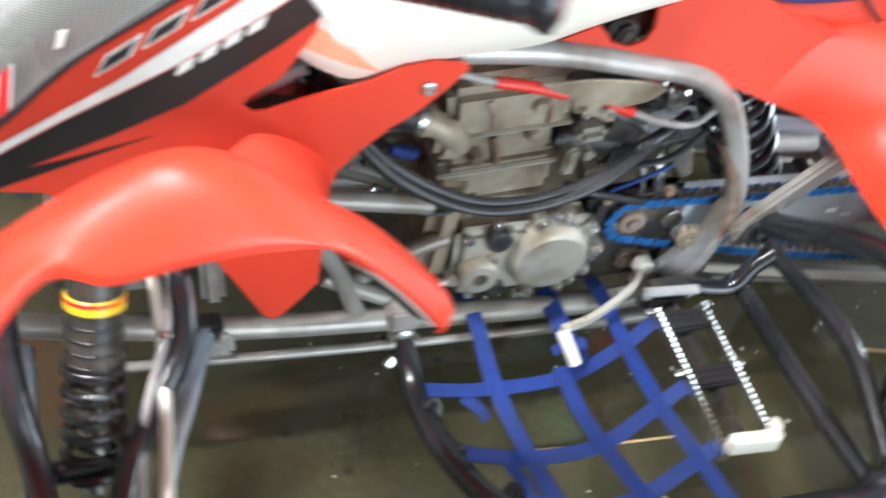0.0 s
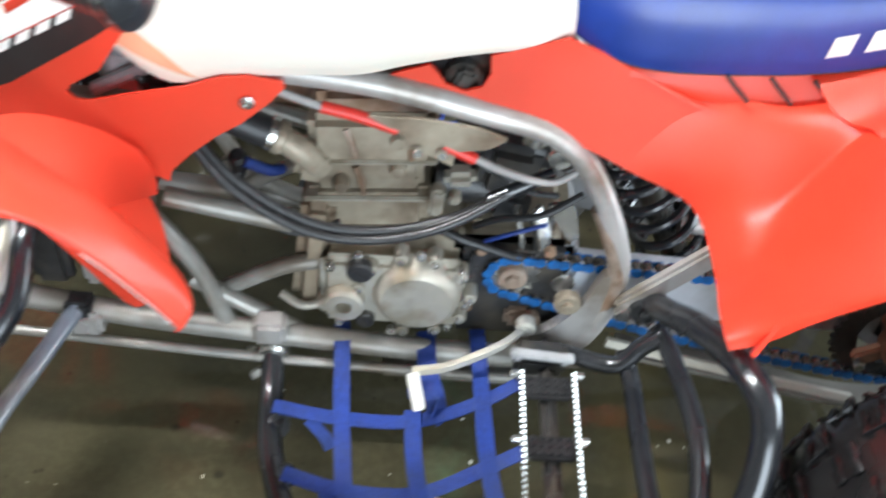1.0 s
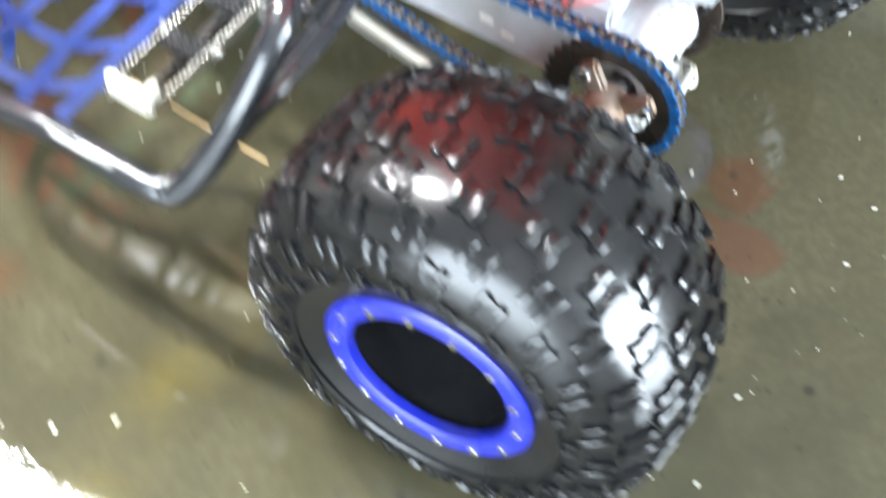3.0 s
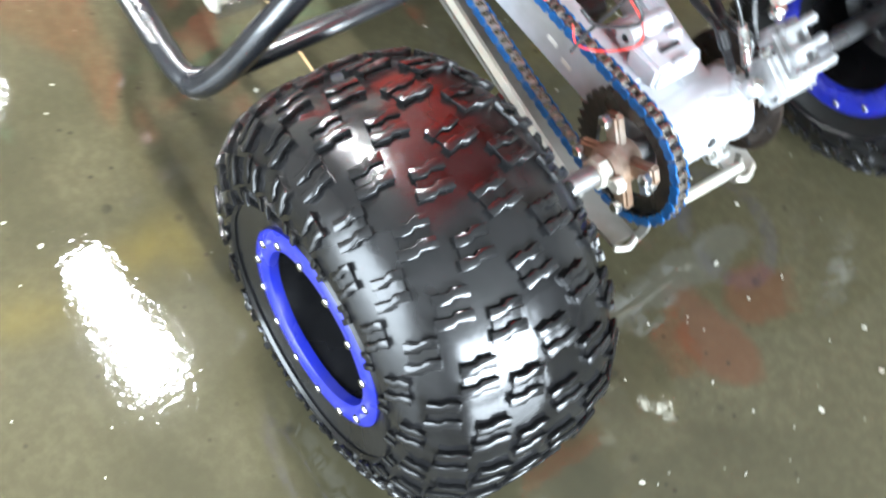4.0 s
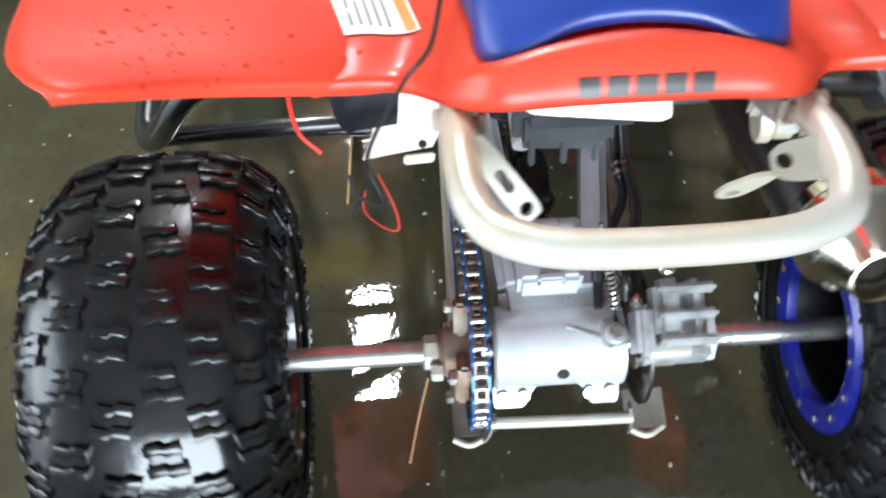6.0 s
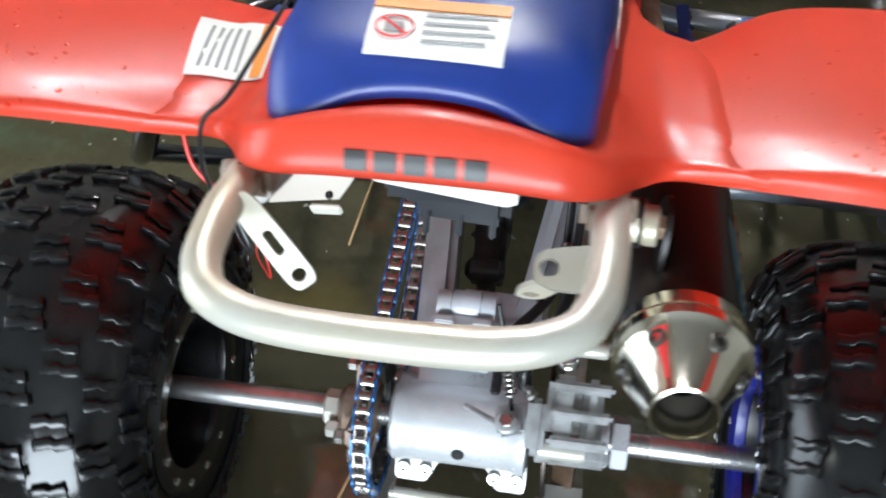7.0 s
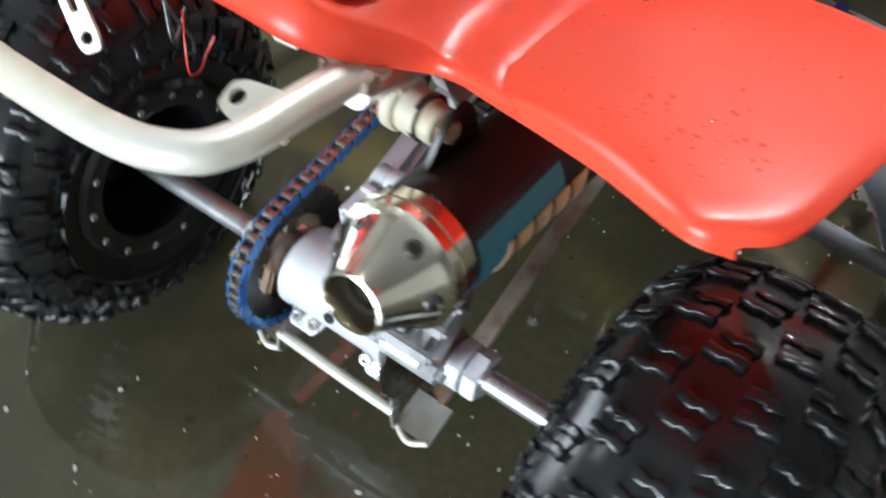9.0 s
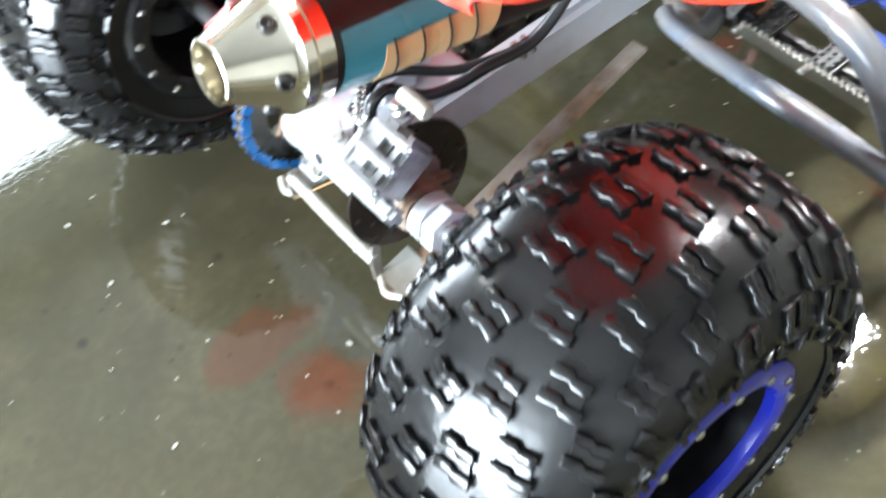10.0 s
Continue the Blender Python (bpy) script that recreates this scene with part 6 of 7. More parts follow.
# ---- front mudguards
datum()
for s in (-1, 1):
    def yz(pts):
        return [(x, s * y, z) for x, y, z in pts]
    # the first two rows, out of view, are widened to block the far lamp's reflection
    fg = part("front_mudguard", skin([
        yz([(-1.540, 0.310, 0.430), (-1.535, 0.355, 0.462), (-1.530, 0.430, 0.474), (-1.520, 0.528, 0.468), (-1.515, 0.536, 0.453)]),
        yz([(-1.425, 0.310, 0.540), (-1.420, 0.350, 0.572), (-1.410, 0.420, 0.584), (-1.395, 0.515, 0.580), (-1.390, 0.523, 0.565)]),
        yz([(-1.295, 0.310, 0.640), (-1.285, 0.342, 0.662), (-1.275, 0.372, 0.664), (-1.262, 0.388, 0.672), (-1.262, 0.392, 0.660)]),
        yz([(-1.210, 0.305, 0.692), (-1.205, 0.340, 0.712), (-1.200, 0.372, 0.702), (-1.194, 0.396, 0.682), (-1.194, 0.400, 0.669)]),
        yz([(-1.142, 0.305, 0.720), (-1.140, 0.336, 0.740), (-1.132, 0.370, 0.728), (-1.122, 0.398, 0.700), (-1.120, 0.402, 0.686)]),
        yz([(-1.090, 0.305, 0.712), (-1.084, 0.332, 0.726), (-1.072, 0.368, 0.722), (-1.062, 0.396, 0.702), (-1.060, 0.401, 0.688)]),
        yz([(-1.030, 0.312, 0.668), (-1.026, 0.332, 0.680), (-1.018, 0.366, 0.688), (-1.008, 0.394, 0.678), (-1.009, 0.397, 0.674)]),
        yz([(-0.970, 0.324, 0.625), (-0.966, 0.338, 0.636), (-0.961, 0.366, 0.639), (-0.958, 0.390, 0.624), (-0.960, 0.393, 0.619)]),
        yz([(-0.917, 0.340, 0.576), (-0.915, 0.352, 0.581), (-0.914, 0.370, 0.581), (-0.919, 0.388, 0.569), (-0.921, 0.390, 0.564)]),
        yz([(-0.896, 0.358, 0.551), (-0.893, 0.368, 0.553), (-0.893, 0.378, 0.549), (-0.900, 0.387, 0.538), (-0.903, 0.3885, 0.533)]),
        yz([(-0.897, 0.368, 0.540), (-0.895, 0.374, 0.540), (-0.895, 0.379, 0.537), (-0.900, 0.385, 0.530), (-0.906, 0.387, 0.525)])], 5, 5, 0.0035), RED, quad, "curved red front mudguard", smooth=50)
    part("inner_flare", skin([yz([(-1.090, 0.308, 0.714), (-1.060, 0.250, 0.680), (-1.020, 0.195, 0.620), (-0.985, 0.168, 0.570)]),
                              yz([(-1.035, 0.310, 0.670), (-1.015, 0.265, 0.640), (-0.995, 0.215, 0.592), (-0.972, 0.170, 0.536)]),
                              yz([(-0.985, 0.322, 0.622), (-0.985, 0.280, 0.590), (-0.982, 0.230, 0.550), (-0.974, 0.168, 0.505)])], 5, 5, 0.003), RED, fg, "red inner flare")
    part("splash_flap", skin([yz([(-1.130, 0.240, 0.560), (-1.080, 0.230, 0.575), (-0.982, 0.200, 0.560)]), yz([(-1.100, 0.195, 0.455), (-1.050, 0.185, 0.450), (-0.975, 0.165, 0.455)]), yz([(-1.046, 0.152, 0.296), (-1.026, 0.148, 0.284), (-0.978, 0.148, 0.340)])], 5, 5, 0.003), RED, fg, "red splash flap")
    lip = [V(p) for p in [(-1.009, 0.397, 0.674), (-0.960, 0.393, 0.619), (-0.921, 0.390, 0.564), (-0.903, 0.3885, 0.533)]]
    under = V((-0.0200, -0.0300, -0.0110))
    out = V((-0.65, 0.58, -0.48))

    def facet(a, b, c, e, lift):
        """A strip of the turned-under edge between two shares of its length and of its depth."""
        line = spline(lip, 6)
        n = len(line) - 1
        pick = line[round(a * n):round(b * n) + 1]
        return skin([yz([tuple(p + under * (c + (e - c) * k / 2) + out * lift) for k in range(3)]) for p in pick], 1, 1, 0.0012)

    part("turned_edge", facet(0.0, 1.0, 0.0, 1.0, 0.0), RED, fg, "red edge turned under", smooth=60)
    part("guard_label", facet(0.22, 0.92, 0.14, 0.90, 0.0022), WHITE_INK, fg, "small white and black warning label")
    part("label_field", facet(0.28, 0.86, 0.24, 0.80, 0.0040), BLACK_INK, fg, "black label field")

# ---- front suspension
datum(0, 0, 0.005)
for s in (-1, 1):
    def yz(pts):
        return [(x, s * y, z) for x, y, z in pts]
    datum(0.022, 0, 0.005)
    sh2 = part("front_shock", tube(yz([(-1.240, 0.200, 0.520), (-1.282, 0.325, 0.240)]), 0.016, 16, straight=True), STEEL, quad, "front shock with black coil spring")
    part("reservoir", tube(yz([(-1.238, 0.198, 0.525), (-1.260, 0.260, 0.386)]), 0.0300, 24, straight=True), CASE_BLACK, sh2, "black finned shock body")
    for k in range(4):
        c = V(yz([(-1.254, 0.240, 0.430)])[0]).lerp(V(yz([(-1.260, 0.258, 0.388)])[0]), k / 3)
        part("body_ring", disc(c, V(yz([(-0.042, 0.125, -0.28)])[0]), 0.0312, 0.004, 24), BLACK, sh2)
    part("yellow_band", disc(yz([(-1.250, 0.230, 0.452)])[0], yz([(-0.042, 0.125, -0.28)])[0], 0.0318, 0.020, 28), YELLOW, sh2, "yellow and red sticker band")
    part("red_stripe", disc(yz([(-1.2495, 0.2285, 0.4555)])[0], yz([(-0.042, 0.125, -0.28)])[0], 0.0324, 0.005, 28), RED_HOSE, sh2)
    part("spring", coil(yz([(-1.261, 0.262, 0.380)])[0], yz([(-1.279, 0.316, 0.262)])[0], 0.0300, 0.0058, 5.0, 10, 26), BLACK, sh2, "black coil spring")
    part("spring_collar", disc(yz([(-1.261, 0.262, 0.381)])[0], yz([(-0.042, 0.125, -0.28)])[0], 0.0335, 0.008, 24), BLACK, sh2)
    datum(0, 0, 0.005)
    up = part("upper_arm", join(tube(yz([(-1.137, 0.130, 0.430), (-1.140, 0.180, 0.418), (-1.148, 0.250, 0.368), (-1.215, 0.352, 0.312), (-1.265, 0.60, 0.290)]), 0.0150, 12), tube(yz([(-1.330, 0.130, 0.430), (-1.327, 0.195, 0.418), (-1.322, 0.275, 0.358), (-1.305, 0.360, 0.300), (-1.270, 0.60, 0.288)]), 0.0150, 12),
                                    tube(yz([(-1.315, 0.318, 0.268), (-1.215, 0.318, 0.272)]), 0.014, 12)), BLACK_GLOSS, quad, "black tubular upper suspension arm")
    part("lower_arm", join(tube(yz([(-1.112, 0.135, 0.262), (-1.150, 0.240, 0.247), (-1.183, 0.337, 0.232), (-1.24, 0.65, 0.205)]), 0.0125, 12), tube(yz([(-1.33, 0.135, 0.262), (-1.32, 0.337, 0.232), (-1.26, 0.65, 0.205)]), 0.0125, 12)), GREY_BAR, quad, "blue-grey tubular lower suspension arm")
    part("arm_mount", box(yz([(-1.112, 0.138, 0.262)])[0], (0.036, 0.030, 0.028), bevel=0.005), BLACK, quad)
    part("tie_rod", tube(yz([(-1.175, 0.120, 0.420), (-1.168, 0.200, 0.395), (-1.170, 0.290, 0.350), (-1.20, 0.65, 0.300)]), 0.0075, 10), GRAB, quad, "pale steering rod")
    part("brake_line", tube(yz([(-1.155, 0.150, 0.470), (-1.150, 0.185, 0.420), (-1.160, 0.230, 0.385), (-1.190, 0.300, 0.345), (-1.205, 0.380, 0.310), (-1.22, 0.62, 0.29)]), 0.0050, 10), GREY_HOSE, quad, "grey brake line tied to the arm")
    part("line_clip", disc(yz([(-1.162, 0.238, 0.384)])[0], yz([(-0.2, 0.6, -0.4)])[0], 0.009, 0.008, 14), STEEL, quad)
    part("steering_knuckle", box(yz([(-1.26, 0.66, 0.262)])[0], (0.05, 0.05, 0.14), bevel=0.01), CASE_BLACK, quad)
part("steering_bracket", join(box((-1.205, -0.120, 0.452), (0.075, 0.040, 0.050), (10, 8, 0), 0.008), disc((-1.225, -0.142, 0.450), (0, 1, 0), 0.014, 0.02, 16), box((-1.150, -0.10, 0.35), (0.05, 0.03, 0.16), bevel=0.01)), CASE_BLACK, quad, "greasy steering link bracket")
part("front_bulkhead", join(box((-1.21, 0, 0.33), (0.16, 0.18, 0.10), bevel=0.015), box((-1.10, -0.08, 0.36), (0.03, 0.05, 0.20), bevel=0.008)), FRAME, frame_thing, "silver front bulkhead")

datum(0, 0, 0.010, 1.022)
# ---- nerf bars with foot nets and pegs
BAR = [(-0.860, 0.136, 0.189), (-0.856, 0.200, 0.192), (-0.850, 0.260, 0.196), (-0.832, 0.330, 0.204), (-0.800, 0.405, 0.226), (-0.735, 0.462, 0.236), (-0.665, 0.492, 0.242), (-0.540, 0.504, 0.248), (-0.425, 0.510, 0.250), (-0.378, 0.508, 0.250), (-0.358, 0.490, 0.256)]
HOOP = [(-0.372, 0.120, 0.318), (-0.354, 0.185, 0.362), (-0.336, 0.250, 0.412), (-0.312, 0.330, 0.450), (-0.292, 0.385, 0.440), (-0.298, 0.435, 0.385), (-0.325, 0.475, 0.305), (-0.352, 0.500, 0.258), (-0.372, 0.508, 0.248)]
for s in (-1, 1):
    def yz(pts):
        return [(x, s * y, z - 0.040 * max(0.0, min(1.0, (-0.54 - x) / 0.20)) * max(0.0, min(1.0, (y - 0.13) / 0.08))) for x, y, z in pts]
    coat = BLACK_GLOSS if s < 0 else GREY_BAR
    dx, dz = (0.0, 0.0) if s < 0 else (-0.024, 0.004)    # the right bar sits further forward
    hoop = HOOP if s < 0 else [(-0.425, 0.125, 0.380), (-0.412, 0.190, 0.400), (-0.402, 0.250, 0.412), (-0.394, 0.330, 0.414), (-0.388, 0.390, 0.402), (-0.384, 0.432, 0.370), (-0.386, 0.466, 0.305), (-0.392, 0.492, 0.258), (-0.398, 0.506, 0.248)]
    nerf = part("nerf_bar", join(tube(yz(BAR), 0.0165, 14), tube(yz(hoop), 0.0175, 14)), coat, quad, "tubular nerf bar with heel hoop")
    part("heel_rail", tube(yz([(x + dx, y, z + dz) for x, y, z in [(-0.386, 0.150, 0.236), (-0.379, 0.200, 0.232), (-0.378, 0.340, 0.240), (-0.366, 0.490, 0.244)]]), 0.0125, 12), coat, nerf, "lower heel rail")
    part("heel_rail", tube(yz([(x + dx, y, z + dz) for x, y, z in [(-0.352, 0.150, 0.290), (-0.340, 0.185, 0.290), (-0.325, 0.330, 0.300), (-0.345, 0.485, 0.270)]]), 0.0125, 12), coat, nerf, "upper heel rail")
    part("mount_stub", tube(yz([(x + dx, y, z + dz) for x, y, z in [(-0.470, 0.150, 0.232), (-0.400, 0.170, 0.236), (-0.370, 0.165, 0.270), (-0.348, 0.165, 0.292)]]), 0.0125, 12), coat, nerf)
    part("hoop_clamp", join(disc(yz([(hoop[0][0], 0.138, hoop[0][2] + 0.004)])[0], (0, 1, 0), 0.024, 0.030, 20), bolt_head(yz([(hoop[0][0], 0.156, hoop[0][2] + 0.004)])[0], (0, s, 0), 0.010, 0.008)), BLACK, nerf, "black hoop clamp")
    part("front_clamp", join(disc(yz([(-0.859, 0.138, 0.189)])[0], (0, 1, 0), 0.023, 0.026, 20), hexnut(yz([(-0.886, 0.138, 0.184)])[0], (-0.4, -0.2 * s, -0.3), 0.010, 0.018), hexnut(yz([(-0.874, 0.160, 0.184)])[0], (-0.6, 0.3 * s, -0.3), 0.008, 0.016)), STEEL, nerf, "bright tube clamp with bolts")
    part("scuffed_patch", ribbon(yz([(-0.528, 0.5115, 0.2620), (-0.480, 0.5145, 0.2630), (-0.432, 0.5165, 0.2640)]), 0.020, (0, 1, -0.7), 0.0012), SCUFF, nerf, "white scraped patch")
    for p in ((-0.824, 0.316, 0.200), (-0.780, 0.395, 0.226), (-0.842, 0.240, 0.198)):
        part("net_anchor", join(disc(yz([p])[0], (0.6, s * 0.5, 0.6), 0.017, 0.012, 16), bolt_head(yz([p])[0], (0.2, 0, 1), 0.007, 0.012)), BLACK, nerf, "bolted net anchor")
    net = part("foot_net", join(
        ribbon(yz([(-0.848, 0.228, 0.226), (-0.770, 0.236, 0.219), (-0.665, 0.242, 0.212), (-0.580, 0.226, 0.221), (-0.528, 0.205, 0.232)]), 0.0205, (0, 1, 0)),
        ribbon(yz([(-0.822, 0.330, 0.230), (-0.745, 0.346, 0.222), (-0.655, 0.352, 0.215), (-0.575, 0.328, 0.224), (-0.525, 0.310, 0.234)]), 0.0205, (0, 1, 0)),
        ribbon(yz([(-0.760, 0.412, 0.234), (-0.705, 0.432, 0.228), (-0.640, 0.436, 0.222), (-0.575, 0.420, 0.230), (-0.528, 0.404, 0.238)]), 0.0205, (0, 1, 0))), STRAP, nerf, "woven blue strap net", smooth=20)
    for pts in ([(-0.768, 0.108, 0.214), (-0.764, 0.150, 0.226), (-0.757, 0.240, 0.222), (-0.745, 0.345, 0.225), (-0.732, 0.425, 0.232)],
                [(-0.665, 0.230, 0.216), (-0.660, 0.300, 0.212), (-0.650, 0.360, 0.218), (-0.632, 0.430, 0.224), (-0.615, 0.490, 0.236)],
                [(-0.583, 0.108, 0.214), (-0.580, 0.160, 0.226), (-0.575, 0.230, 0.222), (-0.568, 0.325, 0.226), (-0.555, 0.410, 0.232), (-0.545, 0.485, 0.240)]):
        part("cross_strap", ribbon(yz([(x, y, z + 0.004) for x, y, z in pts]), 0.0215, (1, 0, 0)), STRAP, net, smooth=20)
    part("loose_strap", join(ribbon(yz([(-0.652, 0.112, 0.214), (-0.648, 0.170, 0.222), (-0.632, 0.215, 0.196), (-0.640, 0.226, 0.190)]), 0.026, (1, 0.1, 0.2)), ribbon(yz([(-0.672, 0.215, 0.236), (-0.650, 0.214, 0.248), (-0.632, 0.222, 0.240), (-0.640, 0.236, 0.215)]), 0.014, (0.2, 1, 0.4))), STRAP, net, "loose twisted strap end", smooth=20)
    for pts in ([(-0.800, 0.240, 0.218), (-0.778, 0.255, 0.200), (-0.770, 0.262, 0.185)], [(-0.770, 0.345, 0.218), (-0.750, 0.372, 0.195), (-0.748, 0.385, 0.178)]):
        part("strap_tail", ribbon(yz(pts), 0.016, (1, 0.3, 0)), STRAP, net, smooth=20)
    # footpeg
    peg = part("footpeg", join(beam(yz([(-0.492, 0.120, 0.228)])[0], yz([(-0.490, 0.400, 0.232)])[0], 0.022, 0.022, 0.008), box(yz([(-0.500, 0.168, 0.240)])[0], (0.070, 0.030, 0.050), bevel=0.008)), CASE_BLACK, quad, "wide black footpeg with bright saw-toothed rails")
    for x in (-0.527, -0.459):
        zig = [(0.0, -0.014)]
        for k in range(26):
            zig += [(0.008 + 0.0084 * k, 0.004), (0.0122 + 0.0084 * k, 0.010)]
        zig += [(0.232, 0.004), (0.232, -0.014)]
        part("toothed_rail", plate(zig, 0.005, yz([(x, 0.190, 0.246)])[0], (0, s, 0), (0, 0, 1)), STEEL, peg, "bright serrated rail")
    for y in (0.222, 0.312):
        part("grip_plate", join(box(yz([(-0.493, y, 0.246)])[0], (0.060, 0.032, 0.012), bevel=0.003), *[disc(yz([(-0.515 + 0.011 * i, y - 0.010 + 0.010 * j, 0.253)])[0], (0, 0, 1), 0.0032, 0.005, 6) for i in range(5) for j in range(3)]), BLACK, peg, "black studded grip plate")
    part("end_cap", join(box(yz([(-0.491, 0.418, 0.258)])[0], (0.070, 0.016, 0.034), (0, 0, 4 * s), 0.005), box(yz([(-0.462, 0.410, 0.268)])[0], (0.012, 0.020, 0.028), bevel=0.004)), WHITE, peg, "white peg end block")
    part("peg_mount", join(box(yz([(-0.500, 0.182, 0.262)])[0], (0.085, 0.014, 0.008), (0, 6, 0), 0.002), box(yz([(-0.500, 0.176, 0.248)])[0], (0.075, 0.014, 0.010), (0, 6, 0), 0.003)), ALU_DULL, peg, "pale peg clevis")
    for y in (0.200, 0.300):
        for x in (-0.452, -0.534):
            part("peg_pin", disc(yz([(x, y, 0.246)])[0], (1, 0, 0), 0.005, 0.016, 10), STEEL, peg)
datum()
part("case_guard", box((-0.60, -0.140, 0.172), (0.22, 0.030, 0.010), (0, 2, 0), 0.003), FRAME_DULL, frame_thing, "pale rail under the frame")
part("under_rail", tube([(-1.26, -0.148, 0.226), (-1.02, -0.150, 0.205), (-0.80, -0.152, 0.190), (-0.50, -0.150, 0.175)], 0.007), FRAME_DULL, frame_thing)

# ---- muffler
M0, M1 = V((-0.335, 0.195, 0.508)), V((0.126, 0.205, 0.641))
maxis = (M1 - M0).normalized()
RC = 0.051     # radius of the can
muf = part("muffler", lathe([(0, 0.028), (0.02, 0.042), (0.06, 0.052), (0.10, RC), ((M1 - M0).length - 0.005, RC), ((M1 - M0).length, RC - 0.003), ((M1 - M0).length, 0.02)], 40, M0, maxis), MUFFLER, quad, "dark red-brown muffler can with golden end cap")
cd = maxis
part("end_cap", lathe([(-0.004, RC), (0.000, RC + 0.004), (0.010, RC + 0.004), (0.013, RC), (0.016, RC - 0.003), (0.060, 0.0272), (0.064, 0.0268), (0.065, 0.0245), (0.061, 0.0232), (0.020, 0.0225)], 44, M1, cd), CAP, muf, "polished conical end cap")
part("outlet", lathe([(0.0615, 0.0235), (0.030, 0.0229), (0.012, 0.0227), (0.012, 0.0005)], 28, M1, cd), OUTLET_DARK, muf, "dark exhaust outlet")
part("cap_band", lathe([(-0.018, RC + 0.001), (-0.018, RC + 0.003), (-0.002, RC + 0.0042), (-0.002, RC + 0.001)], 44, M1, maxis, closed=True), CAP, muf, "golden band")
side_v = maxis.cross(V((0, 0, 1))).normalized()
up_v = side_v.cross(maxis).normalized()
for a in (58, 118, 178, 238, 298, 358):
    d = side_v * math.cos(radians(a)) + up_v * math.sin(radians(a))
    part("cap_rivet", lathe([(0, 0.0005), (0, 0.0080), (0.003, 0.0078), (0.005, 0.005), (0.002, 0.004), (0.003, 0.0005)], 14, M1 + cd * 0.024 + d * 0.0432, (d + cd * 0.35)), CASE_BLACK, muf)
for a0, a1, mt, t0, t1, nm in ((222, 140, TEAL_INK, 0.68, 0.945, "teal badge"), (218, 166, TAN_INK, 0.60, 0.86, "tan badge stripes")):
    L = (M1 - M0).length
    lift = RC + 0.0007 if nm[0] == "t" and mt is TEAL_INK else RC + 0.0015
    rows = [[M0 + maxis * (L * (t0 + (t1 - t0) * i / 6)) + (side_v * math.cos(radians(a0 + (a1 - a0) * j / 8 + 8 * i / 6)) + up_v * math.sin(radians(a0 + (a1 - a0) * j / 8 + 8 * i / 6))) * lift for j in range(9)] for i in range(7)]
    part("badge", skin(rows, 1, 1, 0.0006), mt, muf, nm)
    if mt is TAN_INK:
        for k in range(4):
            t = L * (t0 + 0.04 + 0.06 * k)
            arc = [M0 + maxis * (t + 0.012 * j / 6) + (side_v * math.cos(radians(a0 + (a1 - a0) * j / 6 + 8 * k / 6)) + up_v * math.sin(radians(a0 + (a1 - a0) * j / 6 + 8 * k / 6))) * (RC + 0.0022) for j in range(7)]
            part("badge_line", tube(arc, 0.0011, 6), BLACK_INK, muf)
rows = [[M1 + cd * (0.0165 + 0.04 * i / 4) + (side_v * math.cos(radians(62 + (7 - 5 * i / 4) * j)) + up_v * math.sin(radians(62 + (7 - 5 * i / 4) * j))) * (RC - 0.0020 - 0.0165 * i / 4) for j in (-1, 0, 1)] for i in range(5)]
part("red_wedge", skin(rows, 1, 1, 0.0006), RED_INK, muf, "narrow red wedge")
datum(0.018, -0.004, 0.016)
hang = part("muffler_hanger", join(disc((0.018, 0.158, 0.676), (0.1, 1, 0.05), 0.020, 0.026, 24), disc((0.016, 0.140, 0.676), (0.1, 1, 0.05), 0.024, 0.012, 24), disc((0.020, 0.176, 0.676), (0.1, 1, 0.05), 0.017, 0.012, 20), beam((0.016, 0.136, 0.680), (0.040, 0.128, 0.748), 0.022, 0.012, 0.003)), GRAB, quad, "pale rubber-bushed muffler hanger")
part("bush", disc((0.018, 0.166, 0.676), (0.1, 1, 0.05), 0.0208, 0.007, 24), BLACK, hang, "black rubber bush")
part("hanger_bolt", hexnut((0.020, 0.182, 0.676), (0.1, 1, 0.05), 0.011, 0.010), RUST, hang, smooth=30)
part("hanger_tab", plate(rounded([(-0.05, -0.045), (0.045, -0.040), (0.022, 0.022), (-0.012, 0.026)], 0.3), 0.005, (0.010, 0.186, 0.668), (1, 0.05, 0.2), (-0.2, 0.12, 1)), MUFFLER, muf, "dark hanger tab")
part("heat_bracket", join(box((-0.035, 0.155, 0.672), (0.03, 0.006, 0.08), (0, 18, 0), 0.002), box((-0.062, 0.135, 0.655), (0.05, 0.03, 0.03), (0, 18, 0), 0.006)), FRAME, quad, "pale bracket above the muffler")

# ---- grab bar
datum(0.033, 0, 0.012)
LEG = [(0.025, 0.135, 0.742), (0.052, 0.137, 0.752), (0.080, 0.138, 0.761), (0.108, 0.139, 0.770), (0.147, 0.137, 0.777), (0.166, 0.132, 0.780), (0.182, 0.124, 0.783), (0.194, 0.108, 0.785), (0.202, 0.085, 0.785), (0.206, 0.050, 0.785)]
gb = part("grab_bar", tube([(x, -y, z) for x, y, z in LEG] + [(0.207, 0.0, 0.785)] + LEG[::-1], 0.0142, 18, 6), GRAB, quad, "thick cream-silver grab bar")
lb = rounded([(-0.010, 0.024), (0.010, 0.024), (0.011, -0.054), (0.008, -0.064), (-0.008, -0.064), (-0.011, -0.054)], 0.3)
down = V((0.27, 0.56, -0.78)).normalized()
face = V((0.75, 0.25, 0.44)).normalized()
